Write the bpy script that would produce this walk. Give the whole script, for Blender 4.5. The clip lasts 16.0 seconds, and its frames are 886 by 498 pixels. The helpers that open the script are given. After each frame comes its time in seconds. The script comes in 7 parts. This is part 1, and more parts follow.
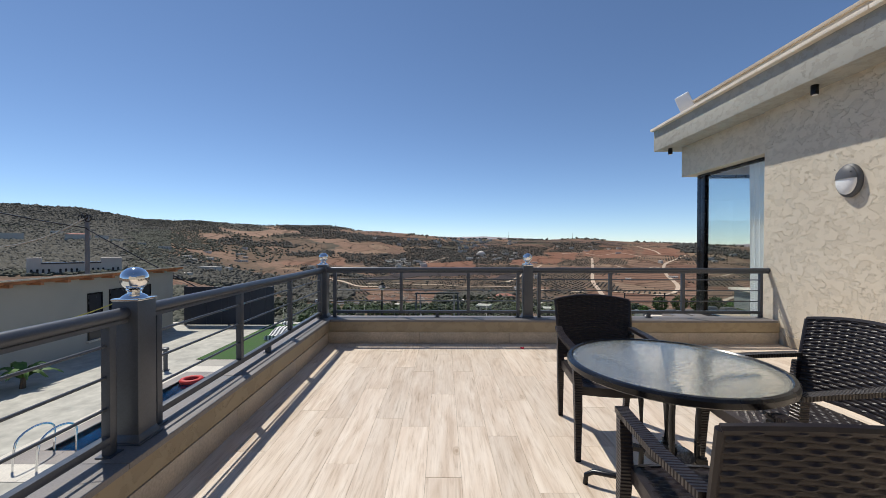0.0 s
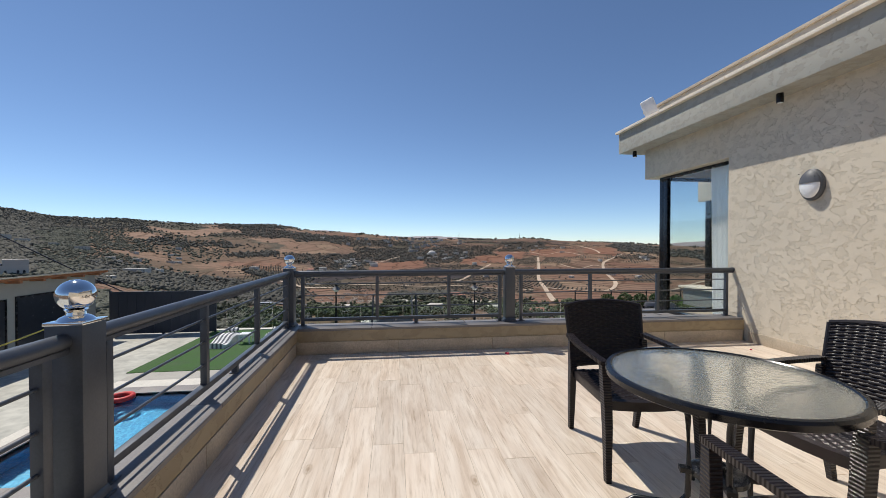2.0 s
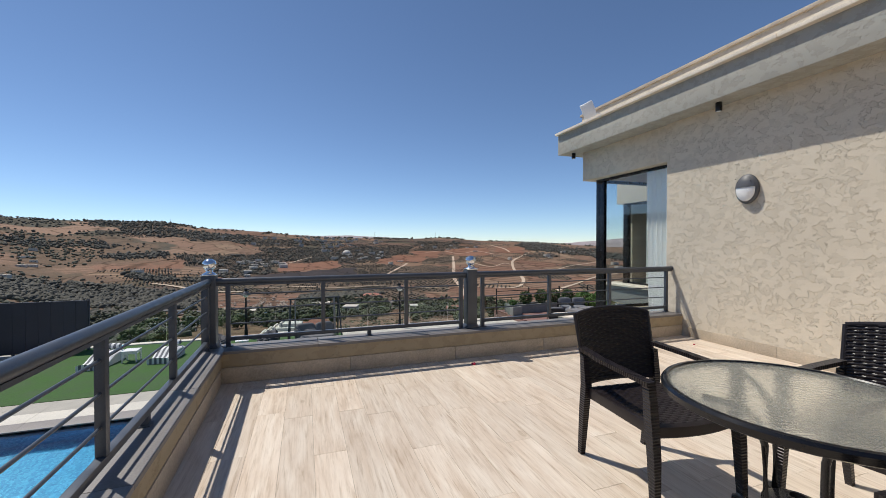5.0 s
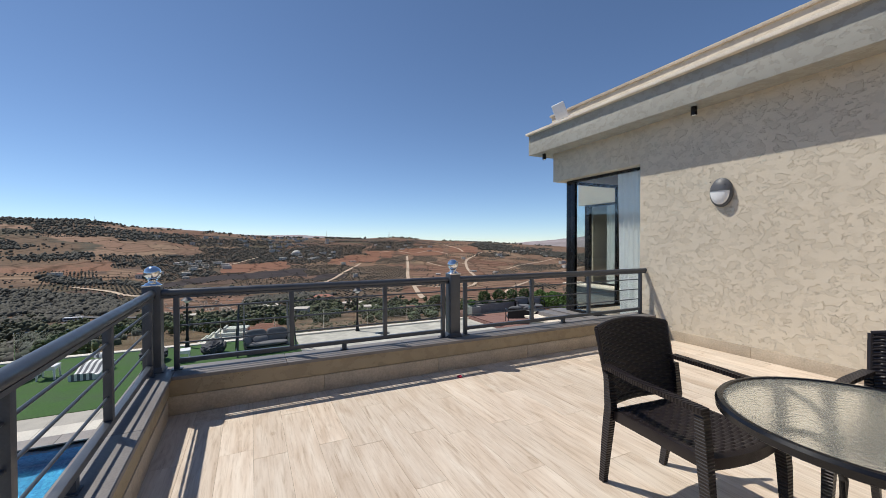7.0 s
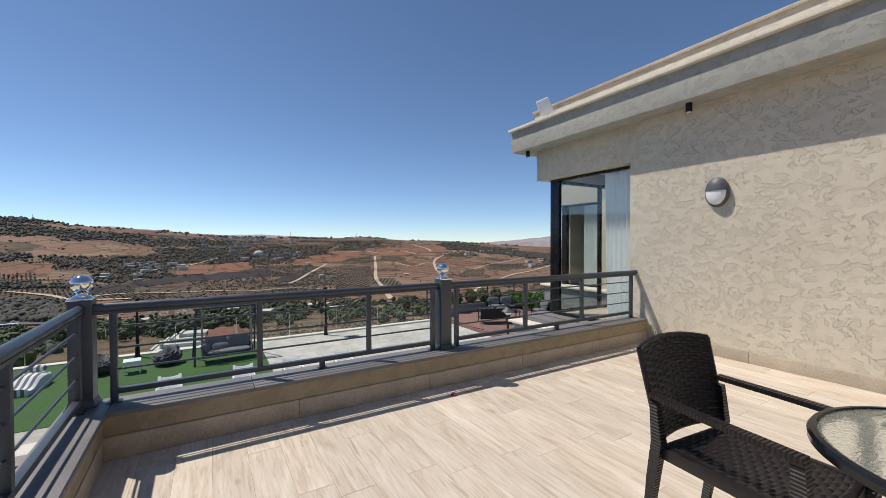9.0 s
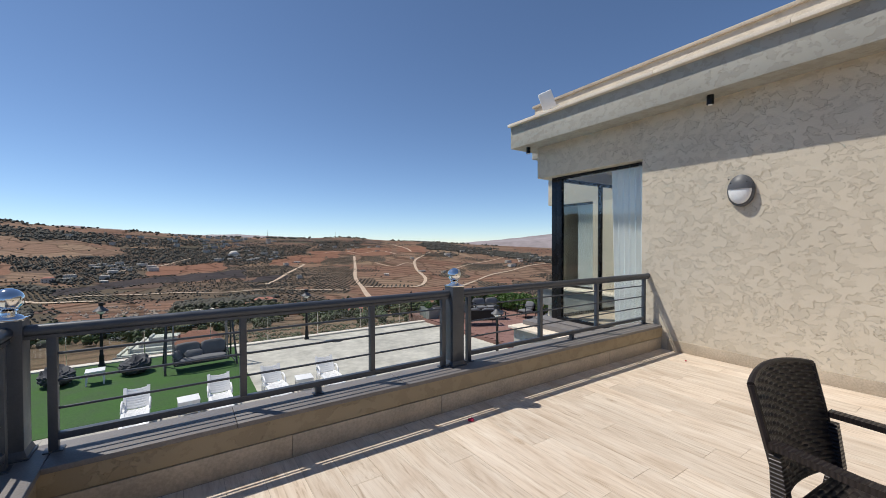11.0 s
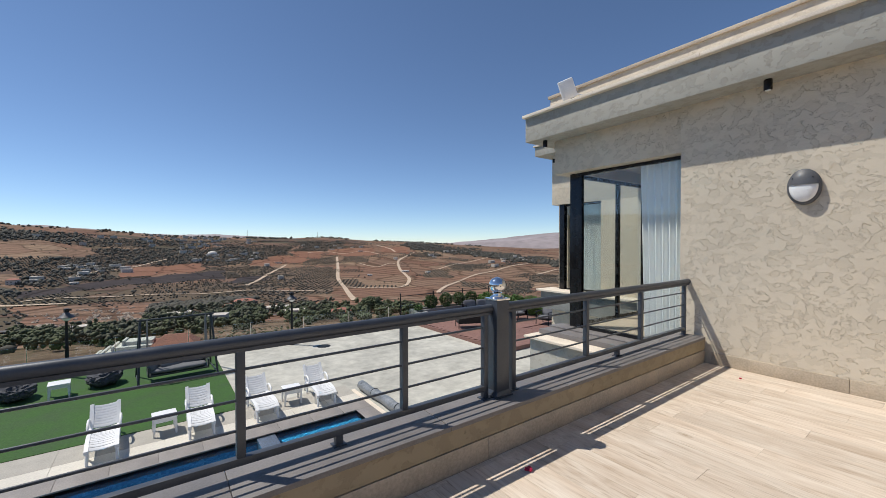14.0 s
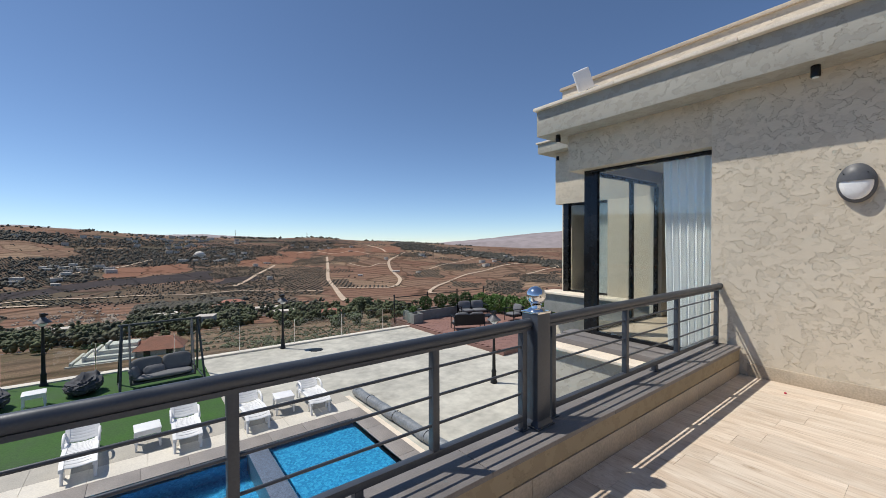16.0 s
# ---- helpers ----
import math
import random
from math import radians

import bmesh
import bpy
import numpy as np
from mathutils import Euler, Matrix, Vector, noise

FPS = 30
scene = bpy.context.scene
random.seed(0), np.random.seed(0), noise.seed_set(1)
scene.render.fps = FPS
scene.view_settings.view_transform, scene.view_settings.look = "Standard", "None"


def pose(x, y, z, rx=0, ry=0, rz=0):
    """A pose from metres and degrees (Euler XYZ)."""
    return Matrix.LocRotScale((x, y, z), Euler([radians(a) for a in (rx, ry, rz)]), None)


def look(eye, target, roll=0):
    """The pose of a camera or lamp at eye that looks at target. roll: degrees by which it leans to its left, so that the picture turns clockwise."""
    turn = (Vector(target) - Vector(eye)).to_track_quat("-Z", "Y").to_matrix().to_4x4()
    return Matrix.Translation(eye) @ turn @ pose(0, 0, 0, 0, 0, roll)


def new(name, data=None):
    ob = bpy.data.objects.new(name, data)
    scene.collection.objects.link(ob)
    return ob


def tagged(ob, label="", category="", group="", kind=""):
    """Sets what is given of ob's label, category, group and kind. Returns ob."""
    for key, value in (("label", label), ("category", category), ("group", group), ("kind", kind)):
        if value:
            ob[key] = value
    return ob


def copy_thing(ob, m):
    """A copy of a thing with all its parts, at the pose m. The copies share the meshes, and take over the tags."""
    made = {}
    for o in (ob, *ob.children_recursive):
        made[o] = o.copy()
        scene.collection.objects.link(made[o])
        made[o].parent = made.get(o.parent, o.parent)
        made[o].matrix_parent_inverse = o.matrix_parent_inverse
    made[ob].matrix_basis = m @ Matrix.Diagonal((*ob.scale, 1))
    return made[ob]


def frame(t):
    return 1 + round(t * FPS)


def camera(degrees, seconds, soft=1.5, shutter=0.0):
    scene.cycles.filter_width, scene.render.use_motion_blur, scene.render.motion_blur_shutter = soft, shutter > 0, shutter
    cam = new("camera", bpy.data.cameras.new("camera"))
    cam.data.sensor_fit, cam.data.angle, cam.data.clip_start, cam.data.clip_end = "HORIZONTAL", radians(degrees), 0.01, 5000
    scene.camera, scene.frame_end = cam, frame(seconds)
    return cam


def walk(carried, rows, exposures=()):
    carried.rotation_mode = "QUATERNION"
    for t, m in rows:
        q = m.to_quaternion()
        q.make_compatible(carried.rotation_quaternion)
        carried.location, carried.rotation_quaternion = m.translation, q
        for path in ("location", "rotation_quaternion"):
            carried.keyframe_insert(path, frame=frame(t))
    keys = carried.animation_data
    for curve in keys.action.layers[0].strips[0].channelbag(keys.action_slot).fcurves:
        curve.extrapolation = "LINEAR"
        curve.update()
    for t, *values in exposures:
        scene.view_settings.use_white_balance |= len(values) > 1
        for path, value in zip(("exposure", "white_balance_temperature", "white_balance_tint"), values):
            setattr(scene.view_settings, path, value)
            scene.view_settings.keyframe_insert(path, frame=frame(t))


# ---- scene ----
cam = camera(97.5, 16.0, soft=0.75)
METRES, EYE, TILT, LEAN, TURN = 4.0, 1.29, 0.0, 0.0, 0.0
ROWS = [
    (0.0, 0.0, 0.0, 0.0, 0.0, -0.66, -0.12),
    (0.5, -0.0246, 0.0216, 0.0019, -1.71, -0.66, -0.1),
    (1.0, -0.0474, 0.042, 0.0041, -3.61, -0.67, -0.08),
    (1.5, -0.0679, 0.0598, 0.0038, -5.41, -0.67, -0.06),
    (2.0, -0.0898, 0.0798, 0.0045, -7.26, -0.71, -0.04),
    (2.5, -0.1128, 0.1014, 0.0071, -9.33, -0.72, -0.03),
    (3.0, -0.1306, 0.1205, 0.0081, -11.29, -0.72, -0.01),
    (3.5, -0.1457, 0.1421, 0.0064, -13.29, -0.73, -0.0),
    (4.0, -0.1606, 0.1727, 0.0038, -15.45, -0.74, 0.0),
    (6.5, -0.216, 0.3159, 0.0151, -24.83, -0.83, 0.08),
    (7.0, -0.2253, 0.3422, 0.0165, -26.35, -0.83, 0.08),
    (7.5, -0.2295, 0.3715, 0.0193, -27.85, -0.84, 0.09),
    (8.0, -0.2291, 0.4029, 0.0205, -29.07, -0.85, 0.09),
    (10.5, -0.2189, 0.5635, 0.0255, -33.31, -0.87, 0.12),
    (11.0, -0.2225, 0.6014, 0.027, -33.95, -0.86, 0.1),
    (11.5, -0.2262, 0.6318, 0.0282, -34.48, -0.82, 0.05),
    (12.0, -0.2282, 0.6605, 0.0279, -34.96, -0.77, 0.0),
    (12.5, -0.2275, 0.6936, 0.027, -35.38, -0.79, 0.02),
    (13.0, -0.2241, 0.7295, 0.0279, -35.73, -0.8, 0.05),
    (13.5, -0.221, 0.7633, 0.0303, -36.04, -0.82, 0.07),
    (14.0, -0.2191, 0.7938, 0.0331, -36.36, -0.82, 0.07),
    (14.5, -0.2159, 0.8229, 0.0328, -36.67, -0.79, 0.05),
    (15.0, -0.2137, 0.8554, 0.0344, -36.98, -0.85, 0.13),
    (15.5, -0.2089, 0.8882, 0.0355, -37.33, -0.85, 0.12),
    (16.0, -0.2029, 0.918, 0.0388, -37.74, -0.85, 0.14),
]
walk(cam, [(t, pose(0, 0, EYE, TILT, LEAN, TURN) @ pose(METRES * x, METRES * y, METRES * z, 90 + pitch, roll, yaw)) for t, x, y, z, yaw, pitch, roll in ROWS])

# ---------------------------------------------------------------- world, sun
SUN_DOWN = Vector((0.42, -0.455, -1.0)).normalized()
world = bpy.data.worlds.new("world")
scene.world = world
world.use_nodes = True
wn = world.node_tree
sky = wn.nodes.new("ShaderNodeTexSky")
sky.sky_type = "NISHITA"
sky.sun_disc = False
sky.sun_elevation = radians(59)
sky.sun_rotation = radians(-44)
sky.altitude = 3500
sky.air_density = 1.0
sky.dust_density = 0.12
sky.ozone_density = 5.0
wn.nodes["Background"].inputs["Strength"].default_value = 0.130
tint = wn.nodes.new("ShaderNodeVectorMath")
tint.operation = "MULTIPLY"
tint.inputs[1].default_value = (1.03, 1.0, 0.955)
wn.links.new(sky.outputs[0], tint.inputs[0])
wn.links.new(tint.outputs[0], wn.nodes["Background"].inputs["Color"])
sun_data = bpy.data.lights.new("sun", "SUN")
sun_data.energy, sun_data.angle, sun_data.color = 4.2, radians(0.53), (1.0, 0.95, 0.87)
sun = new("sun", sun_data)
sun.matrix_world = look(Vector((0, 0, 30)) - SUN_DOWN * 20, Vector((0, 0, 30)))
scene.view_settings.exposure = 0.0


# ---------------------------------------------------------------- materials
def mat(name, base, rough=0.6, metal=0.0, var=0.18, scale=6.0, fine=60.0, bump=0.15, dist=0.004, coat=0.0, island=False, rand=0.0, spec=0.5):
    """A surface with stains at one scale, grain at another, and fine relief."""
    m = bpy.data.materials.new(name)
    m.use_nodes = True
    t = m.node_tree
    b = t.nodes["Principled BSDF"]
    b.inputs["Roughness"].default_value = rough
    b.inputs["Metallic"].default_value = metal
    b.inputs["Coat Weight"].default_value = coat
    b.inputs["Specular IOR Level"].default_value = spec
    co = t.nodes.new("ShaderNodeTexCoord")
    n1 = t.nodes.new("ShaderNodeTexNoise")
    n1.inputs["Scale"].default_value, n1.inputs["Detail"].default_value = scale, 5
    n2 = t.nodes.new("ShaderNodeTexNoise")
    n2.inputs["Scale"].default_value, n2.inputs["Detail"].default_value = fine, 3
    t.links.new(co.outputs["Object"], n1.inputs["Vector"])
    t.links.new(co.outputs["Object"], n2.inputs["Vector"])
    add = t.nodes.new("ShaderNodeMath")
    add.operation = "ADD"
    t.links.new(n1.outputs["Fac"], add.inputs[0])
    t.links.new(n2.outputs["Fac"], add.inputs[1])
    last = add.outputs[0]
    if rand or island:
        src = t.nodes.new("ShaderNodeNewGeometry" if island else "ShaderNodeObjectInfo")
        mul = t.nodes.new("ShaderNodeMath")
        mul.operation = "MULTIPLY_ADD"
        mul.inputs[1].default_value = rand
        t.links.new(src.outputs["Random Per Island" if island else "Random"], mul.inputs[0])
        t.links.new(last, mul.inputs[2])
        last = mul.outputs[0]
    mr = t.nodes.new("ShaderNodeMapRange")
    mr.inputs["From Min"].default_value, mr.inputs["From Max"].default_value = 0.7, 1.3 + rand
    mr.inputs["To Min"].default_value, mr.inputs["To Max"].default_value = 1 - var, 1 + var
    t.links.new(last, mr.inputs["Value"])
    mix = t.nodes.new("ShaderNodeVectorMath")
    mix.operation = "SCALE"
    mix.inputs[0].default_value = base
    t.links.new(mr.outputs[0], mix.inputs["Scale"])
    t.links.new(mix.outputs[0], b.inputs["Base Color"])
    rr = t.nodes.new("ShaderNodeMapRange")
    rr.inputs["From Min"].default_value, rr.inputs["From Max"].default_value = 0.3, 0.7
    rr.inputs["To Min"].default_value, rr.inputs["To Max"].default_value = max(0.0, rough - 0.08), min(1.0, rough + 0.08)
    t.links.new(n1.outputs["Fac"], rr.inputs["Value"])
    t.links.new(rr.outputs[0], b.inputs["Roughness"])
    if bump:
        bn = t.nodes.new("ShaderNodeBump")
        bn.inputs["Strength"].default_value, bn.inputs["Distance"].default_value = bump, dist
        t.links.new(n2.outputs["Fac"], bn.inputs["Height"])
        t.links.new(bn.outputs[0], b.inputs["Normal"])
    return m


def ramp(t, stops, interp="LINEAR"):
    r = t.nodes.new("ShaderNodeValToRGB")
    r.color_ramp.interpolation = interp
    while len(r.color_ramp.elements) < len(stops):
        r.color_ramp.elements.new(0.5)
    for e, (p, c) in zip(r.color_ramp.elements, stops):
        e.position, e.color = p, (*c, 1) if len(c) == 3 else c
    return r


def stucco(name, light, dark, height=0.008, patch=5.0):
    """Trowelled plaster: flat raised patches with torn edges over a rougher coat."""
    m = bpy.data.materials.new(name)
    m.use_nodes = True
    t = m.node_tree
    b = t.nodes["Principled BSDF"]
    b.inputs["Roughness"].default_value = 0.85
    b.inputs["Specular IOR Level"].default_value = 0.25
    co = t.nodes.new("ShaderNodeTexCoord")
    mp = t.nodes.new("ShaderNodeMapping")
    mp.inputs["Scale"].default_value = (1, 0.85, 1.1)
    t.links.new(co.outputs["Object"], mp.inputs["Vector"])
    n1 = t.nodes.new("ShaderNodeTexNoise")
    n1.inputs["Scale"].default_value, n1.inputs["Detail"].default_value, n1.inputs["Roughness"].default_value = patch, 9, 0.62
    n1.inputs["Distortion"].default_value = 0.25
    n2 = t.nodes.new("ShaderNodeTexNoise")
    n2.inputs["Scale"].default_value, n2.inputs["Detail"].default_value = 120, 4
    n3 = t.nodes.new("ShaderNodeTexNoise")
    n3.inputs["Scale"].default_value, n3.inputs["Detail"].default_value = 0.9, 3
    for n in (n1, n2, n3):
        t.links.new(mp.outputs[0], n.inputs["Vector"])
    edge = ramp(t, [(0.0, (0.40, 0.40, 0.40)), (0.470, (0.36, 0.36, 0.36)), (0.486, (0.90, 0.90, 0.90)), (0.75, (1, 1, 1))])
    t.links.new(n1.outputs["Fac"], edge.inputs[0])
    n4 = t.nodes.new("ShaderNodeTexNoise")
    n4.inputs["Scale"].default_value, n4.inputs["Detail"].default_value = patch * 0.55, 4
    t.links.new(mp.outputs[0], n4.inputs["Vector"])
    keep = ramp(t, [(0.40, (0.15, 0.15, 0.15)), (0.56, (1, 1, 1))])
    t.links.new(n4.outputs["Fac"], keep.inputs[0])
    torn = t.nodes.new("ShaderNodeMix")
    torn.data_type = "RGBA"
    torn.inputs["A"].default_value = (0.72, 0.72, 0.72, 1)
    t.links.new(keep.outputs["Color"], torn.inputs["Factor"])
    t.links.new(edge.outputs["Color"], torn.inputs["B"])
    tint = t.nodes.new("ShaderNodeMix")
    tint.data_type = "RGBA"
    tint.inputs["A"].default_value, tint.inputs["B"].default_value = (*dark, 1), (*light, 1)
    t.links.new(edge.outputs["Color"], tint.inputs["Factor"])
    st = t.nodes.new("ShaderNodeMapRange")
    st.inputs["From Min"].default_value, st.inputs["From Max"].default_value = 0.3, 0.7
    st.inputs["To Min"].default_value, st.inputs["To Max"].default_value = 0.93, 1.06
    t.links.new(n3.outputs["Fac"], st.inputs["Value"])
    sc = t.nodes.new("ShaderNodeVectorMath")
    sc.operation = "SCALE"
    t.links.new(tint.outputs["Result"], sc.inputs[0])
    t.links.new(st.outputs[0], sc.inputs["Scale"])
    t.links.new(sc.outputs[0], b.inputs["Base Color"])
    h = t.nodes.new("ShaderNodeMath")
    h.operation = "MULTIPLY_ADD"
    h.inputs[1].default_value = 0.2
    t.links.new(n2.outputs["Fac"], h.inputs[0])
    t.links.new(torn.outputs["Result"], h.inputs[2])
    bn = t.nodes.new("ShaderNodeBump")
    bn.inputs["Strength"].default_value, bn.inputs["Distance"].default_value = 1.0, height
    t.links.new(h.outputs[0], bn.inputs["Height"])
    t.links.new(bn.outputs[0], b.inputs["Normal"])
    return m


def wood_tile():
    """Wood-look porcelain: pale planks with fine streaked grain along their length, a few knots, each one different."""
    m = bpy.data.materials.new("wood_look_tile")
    m.use_nodes = True
    t = m.node_tree
    b = t.nodes["Principled BSDF"]
    b.inputs["Roughness"].default_value = 0.45
    b.inputs["Specular IOR Level"].default_value = 0.35
    co = t.nodes.new("ShaderNodeTexCoord")
    oi = t.nodes.new("ShaderNodeObjectInfo")
    sc = t.nodes.new("ShaderNodeVectorMath")
    sc.operation = "SCALE"
    sc.inputs[0].default_value = (37, 91, 13)
    t.links.new(oi.outputs["Random"], sc.inputs["Scale"])
    off = t.nodes.new("ShaderNodeVectorMath")
    t.links.new(co.outputs["Object"], off.inputs[0])
    t.links.new(sc.outputs[0], off.inputs[1])

    def grain(sx, sy, scale, detail, rough, dist):
        mp = t.nodes.new("ShaderNodeMapping")
        mp.inputs["Scale"].default_value = (sx, sy, 1)
        t.links.new(off.outputs[0], mp.inputs["Vector"])
        n = t.nodes.new("ShaderNodeTexNoise")
        n.inputs["Scale"].default_value, n.inputs["Detail"].default_value, n.inputs["Roughness"].default_value, n.inputs["Distortion"].default_value = scale, detail, rough, dist
        t.links.new(mp.outputs[0], n.inputs["Vector"])
        return n.outputs["Fac"]

    broad = grain(9, 1.5, 1.0, 5, 0.55, 0.9)
    fine = grain(55, 3.2, 1.0, 6, 0.68, 0.5)
    mp2 = t.nodes.new("ShaderNodeMapping")
    mp2.inputs["Scale"].default_value = (5, 2.4, 1)
    t.links.new(off.outputs[0], mp2.inputs["Vector"])
    kn = t.nodes.new("ShaderNodeTexVoronoi")
    kn.inputs["Scale"].default_value = 0.8
    t.links.new(mp2.outputs[0], kn.inputs["Vector"])
    col = ramp(t, [(0.28, (0.545, 0.435, 0.33)), (0.42, (0.64, 0.53, 0.42)), (0.56, (0.69, 0.59, 0.48)), (0.74, (0.765, 0.675, 0.565))])
    t.links.new(broad, col.inputs[0])
    fr = ramp(t, [(0.28, (0.64, 0.59, 0.54)), (0.42, (0.90, 0.88, 0.855)), (0.52, (1.0, 1.0, 1.0)), (0.75, (1.07, 1.07, 1.06))])
    t.links.new(fine, fr.inputs[0])
    kr = ramp(t, [(0.0, (0.55, 0.50, 0.44)), (0.035, (0.70, 0.65, 0.59)), (0.06, (0.88, 0.86, 0.83)), (0.085, (0.80, 0.77, 0.73)), (0.12, (1, 1, 1))])
    t.links.new(kn.outputs["Distance"], kr.inputs[0])
    c = col.outputs[0]
    for k in (fr, kr):
        mul = t.nodes.new("ShaderNodeMix")
        mul.data_type, mul.blend_type = "RGBA", "MULTIPLY"
        mul.inputs["Factor"].default_value = 1.0
        t.links.new(c, mul.inputs["A"])
        t.links.new(k.outputs[0], mul.inputs["B"])
        c = mul.outputs["Result"]
    var = t.nodes.new("ShaderNodeMapRange")
    var.inputs["To Min"].default_value, var.inputs["To Max"].default_value = 0.90, 1.06
    t.links.new(oi.outputs["Random"], var.inputs["Value"])
    s2 = t.nodes.new("ShaderNodeVectorMath")
    s2.operation = "SCALE"
    t.links.new(c, s2.inputs[0])
    t.links.new(var.outputs[0], s2.inputs["Scale"])
    t.links.new(s2.outputs[0], b.inputs["Base Color"])
    bn = t.nodes.new("ShaderNodeBump")
    bn.inputs["Strength"].default_value, bn.inputs["Distance"].default_value = 0.3, 0.001
    t.links.new(fine, bn.inputs["Height"])
    t.links.new(bn.outputs[0], b.inputs["Normal"])
    return m


def glass(name, tint=(1, 1, 1), rough=0.0, ripple=0.0, ior=1.5, scale=42, dist=0.003):
    m = bpy.data.materials.new(name)
    m.use_nodes = True
    t = m.node_tree
    t.nodes.remove(t.nodes["Principled BSDF"])
    out = t.nodes["Material Output"]
    tr = t.nodes.new("ShaderNodeBsdfTransparent")
    tr.inputs["Color"].default_value = (*tint, 1)
    gl = t.nodes.new("ShaderNodeBsdfGlossy")
    gl.inputs["Roughness"].default_value = rough
    lw = t.nodes.new("ShaderNodeLayerWeight")
    pw = t.nodes.new("ShaderNodeMath")
    pw.operation = "POWER"
    pw.inputs[1].default_value = 5.0
    t.links.new(lw.outputs["Facing"], pw.inputs[0])
    f0 = ((ior - 1) / (ior + 1)) ** 2
    fr = t.nodes.new("ShaderNodeMath")
    fr.operation = "MULTIPLY_ADD"
    fr.inputs[1].default_value, fr.inputs[2].default_value = 1 - f0, f0
    t.links.new(pw.outputs[0], fr.inputs[0])
    mx = t.nodes.new("ShaderNodeMixShader")
    if ripple:
        co = t.nodes.new("ShaderNodeTexCoord")
        mp = t.nodes.new("ShaderNodeMapping")
        mp.inputs["Scale"].default_value = (1, 2.2, 1)
        n = t.nodes.new("ShaderNodeTexNoise")
        n.inputs["Scale"].default_value, n.inputs["Detail"].default_value = scale, 2
        bn = t.nodes.new("ShaderNodeBump")
        bn.inputs["Strength"].default_value, bn.inputs["Distance"].default_value = ripple, dist
        t.links.new(co.outputs["Object"], mp.inputs[0])
        t.links.new(mp.outputs[0], n.inputs["Vector"])
        t.links.new(n.outputs["Fac"], bn.inputs["Height"])
        t.links.new(bn.outputs[0], gl.inputs["Normal"])
        t.links.new(bn.outputs[0], lw.inputs["Normal"])
    t.links.new(fr.outputs[0], mx.inputs[0])
    t.links.new(tr.outputs[0], mx.inputs[1])
    t.links.new(gl.outputs[0], mx.inputs[2])
    t.links.new(mx.outputs[0], out.inputs["Surface"])
    return m


def pebbled():
    """Clear glass with a pebbled face that blurs what lies behind."""
    m = bpy.data.materials.new("pebbled_glass")
    m.use_nodes = True
    t = m.node_tree
    b = t.nodes["Principled BSDF"]
    b.inputs["Base Color"].default_value = (0.84, 0.87, 0.82, 1)
    b.inputs["Transmission Weight"].default_value = 0.95
    b.inputs["Roughness"].default_value = 0.16
    b.inputs["IOR"].default_value = 1.32
    co = t.nodes.new("ShaderNodeTexCoord")
    mp = t.nodes.new("ShaderNodeMapping")
    mp.inputs["Scale"].default_value = (1, 1.7, 1)
    n = t.nodes.new("ShaderNodeTexNoise")
    n.inputs["Scale"].default_value, n.inputs["Detail"].default_value = 38, 2
    bn = t.nodes.new("ShaderNodeBump")
    bn.inputs["Strength"].default_value, bn.inputs["Distance"].default_value = 0.5, 0.003
    t.links.new(co.outputs["Object"], mp.inputs[0])
    t.links.new(mp.outputs[0], n.inputs["Vector"])
    t.links.new(n.outputs["Fac"], bn.inputs["Height"])
    t.links.new(bn.outputs[0], b.inputs["Normal"])
    return m


M_TILE = wood_tile()
M_GROUT = mat("grout", (0.36, 0.30, 0.235), 0.9)
M_SKIRT = mat("skirting_stone", (0.46, 0.385, 0.29), 0.5, var=0.2, scale=5, bump=0.1)
M_STUCCO = stucco("wall_stucco", (0.645, 0.57, 0.45), (0.555, 0.488, 0.38), 0.0105, 10.0)
M_FASCIA = stucco("fascia_stucco", (0.40, 0.385, 0.335), (0.33, 0.315, 0.27), 0.006, 10.0)
M_ROOFSTUCCO = stucco("roof_stucco", (0.70, 0.61, 0.49), (0.60, 0.52, 0.41), 0.007, 9.0)
M_CREAM = mat("cream_limestone", (0.72, 0.63, 0.51), 0.7, var=0.14, scale=4, fine=80, bump=0.3)
M_COPING = mat("grey_coping_stone", (0.185, 0.170, 0.162), 0.55, var=0.15, scale=5, fine=90, bump=0.15)
M_PARAPET = stucco("parapet_stucco", (0.385, 0.315, 0.21), (0.315, 0.255, 0.17), 0.004, 7.0)
M_DARKSTONE = mat("dark_plaster", (0.22, 0.225, 0.21), 0.85, var=0.2, scale=5, bump=0.4)
M_RAIL = mat("grey_rail_paint", (0.066, 0.075, 0.090), 0.38, metal=0.25, var=0.12, scale=9, fine=120, bump=0.06)
M_CHROME = mat("polished_steel", (0.80, 0.80, 0.80), 0.08, metal=1.0, var=0.03, bump=0.0)
M_BLACK = mat("black_aluminium", (0.006, 0.0062, 0.0075), 0.26, metal=0.0, var=0.2, bump=0.03, spec=0.4)
M_LAMPGREY = mat("lamp_grey_plastic", (0.085, 0.088, 0.095), 0.5, var=0.1, bump=0.05)
M_WHITE = mat("white_plastic", (0.80, 0.80, 0.79), 0.42, var=0.05, scale=7, bump=0.04)
M_DIFF = mat("frosted_lamp_glass", (0.82, 0.82, 0.80), 0.3, var=0.03, bump=0.0)
M_GLASS = glass("window_glass", (0.955, 0.975, 0.97), ior=1.6)
M_FENCEGLASS = glass("fence_glass", (0.88, 0.93, 0.91))
M_TABLEGLASS = pebbled()
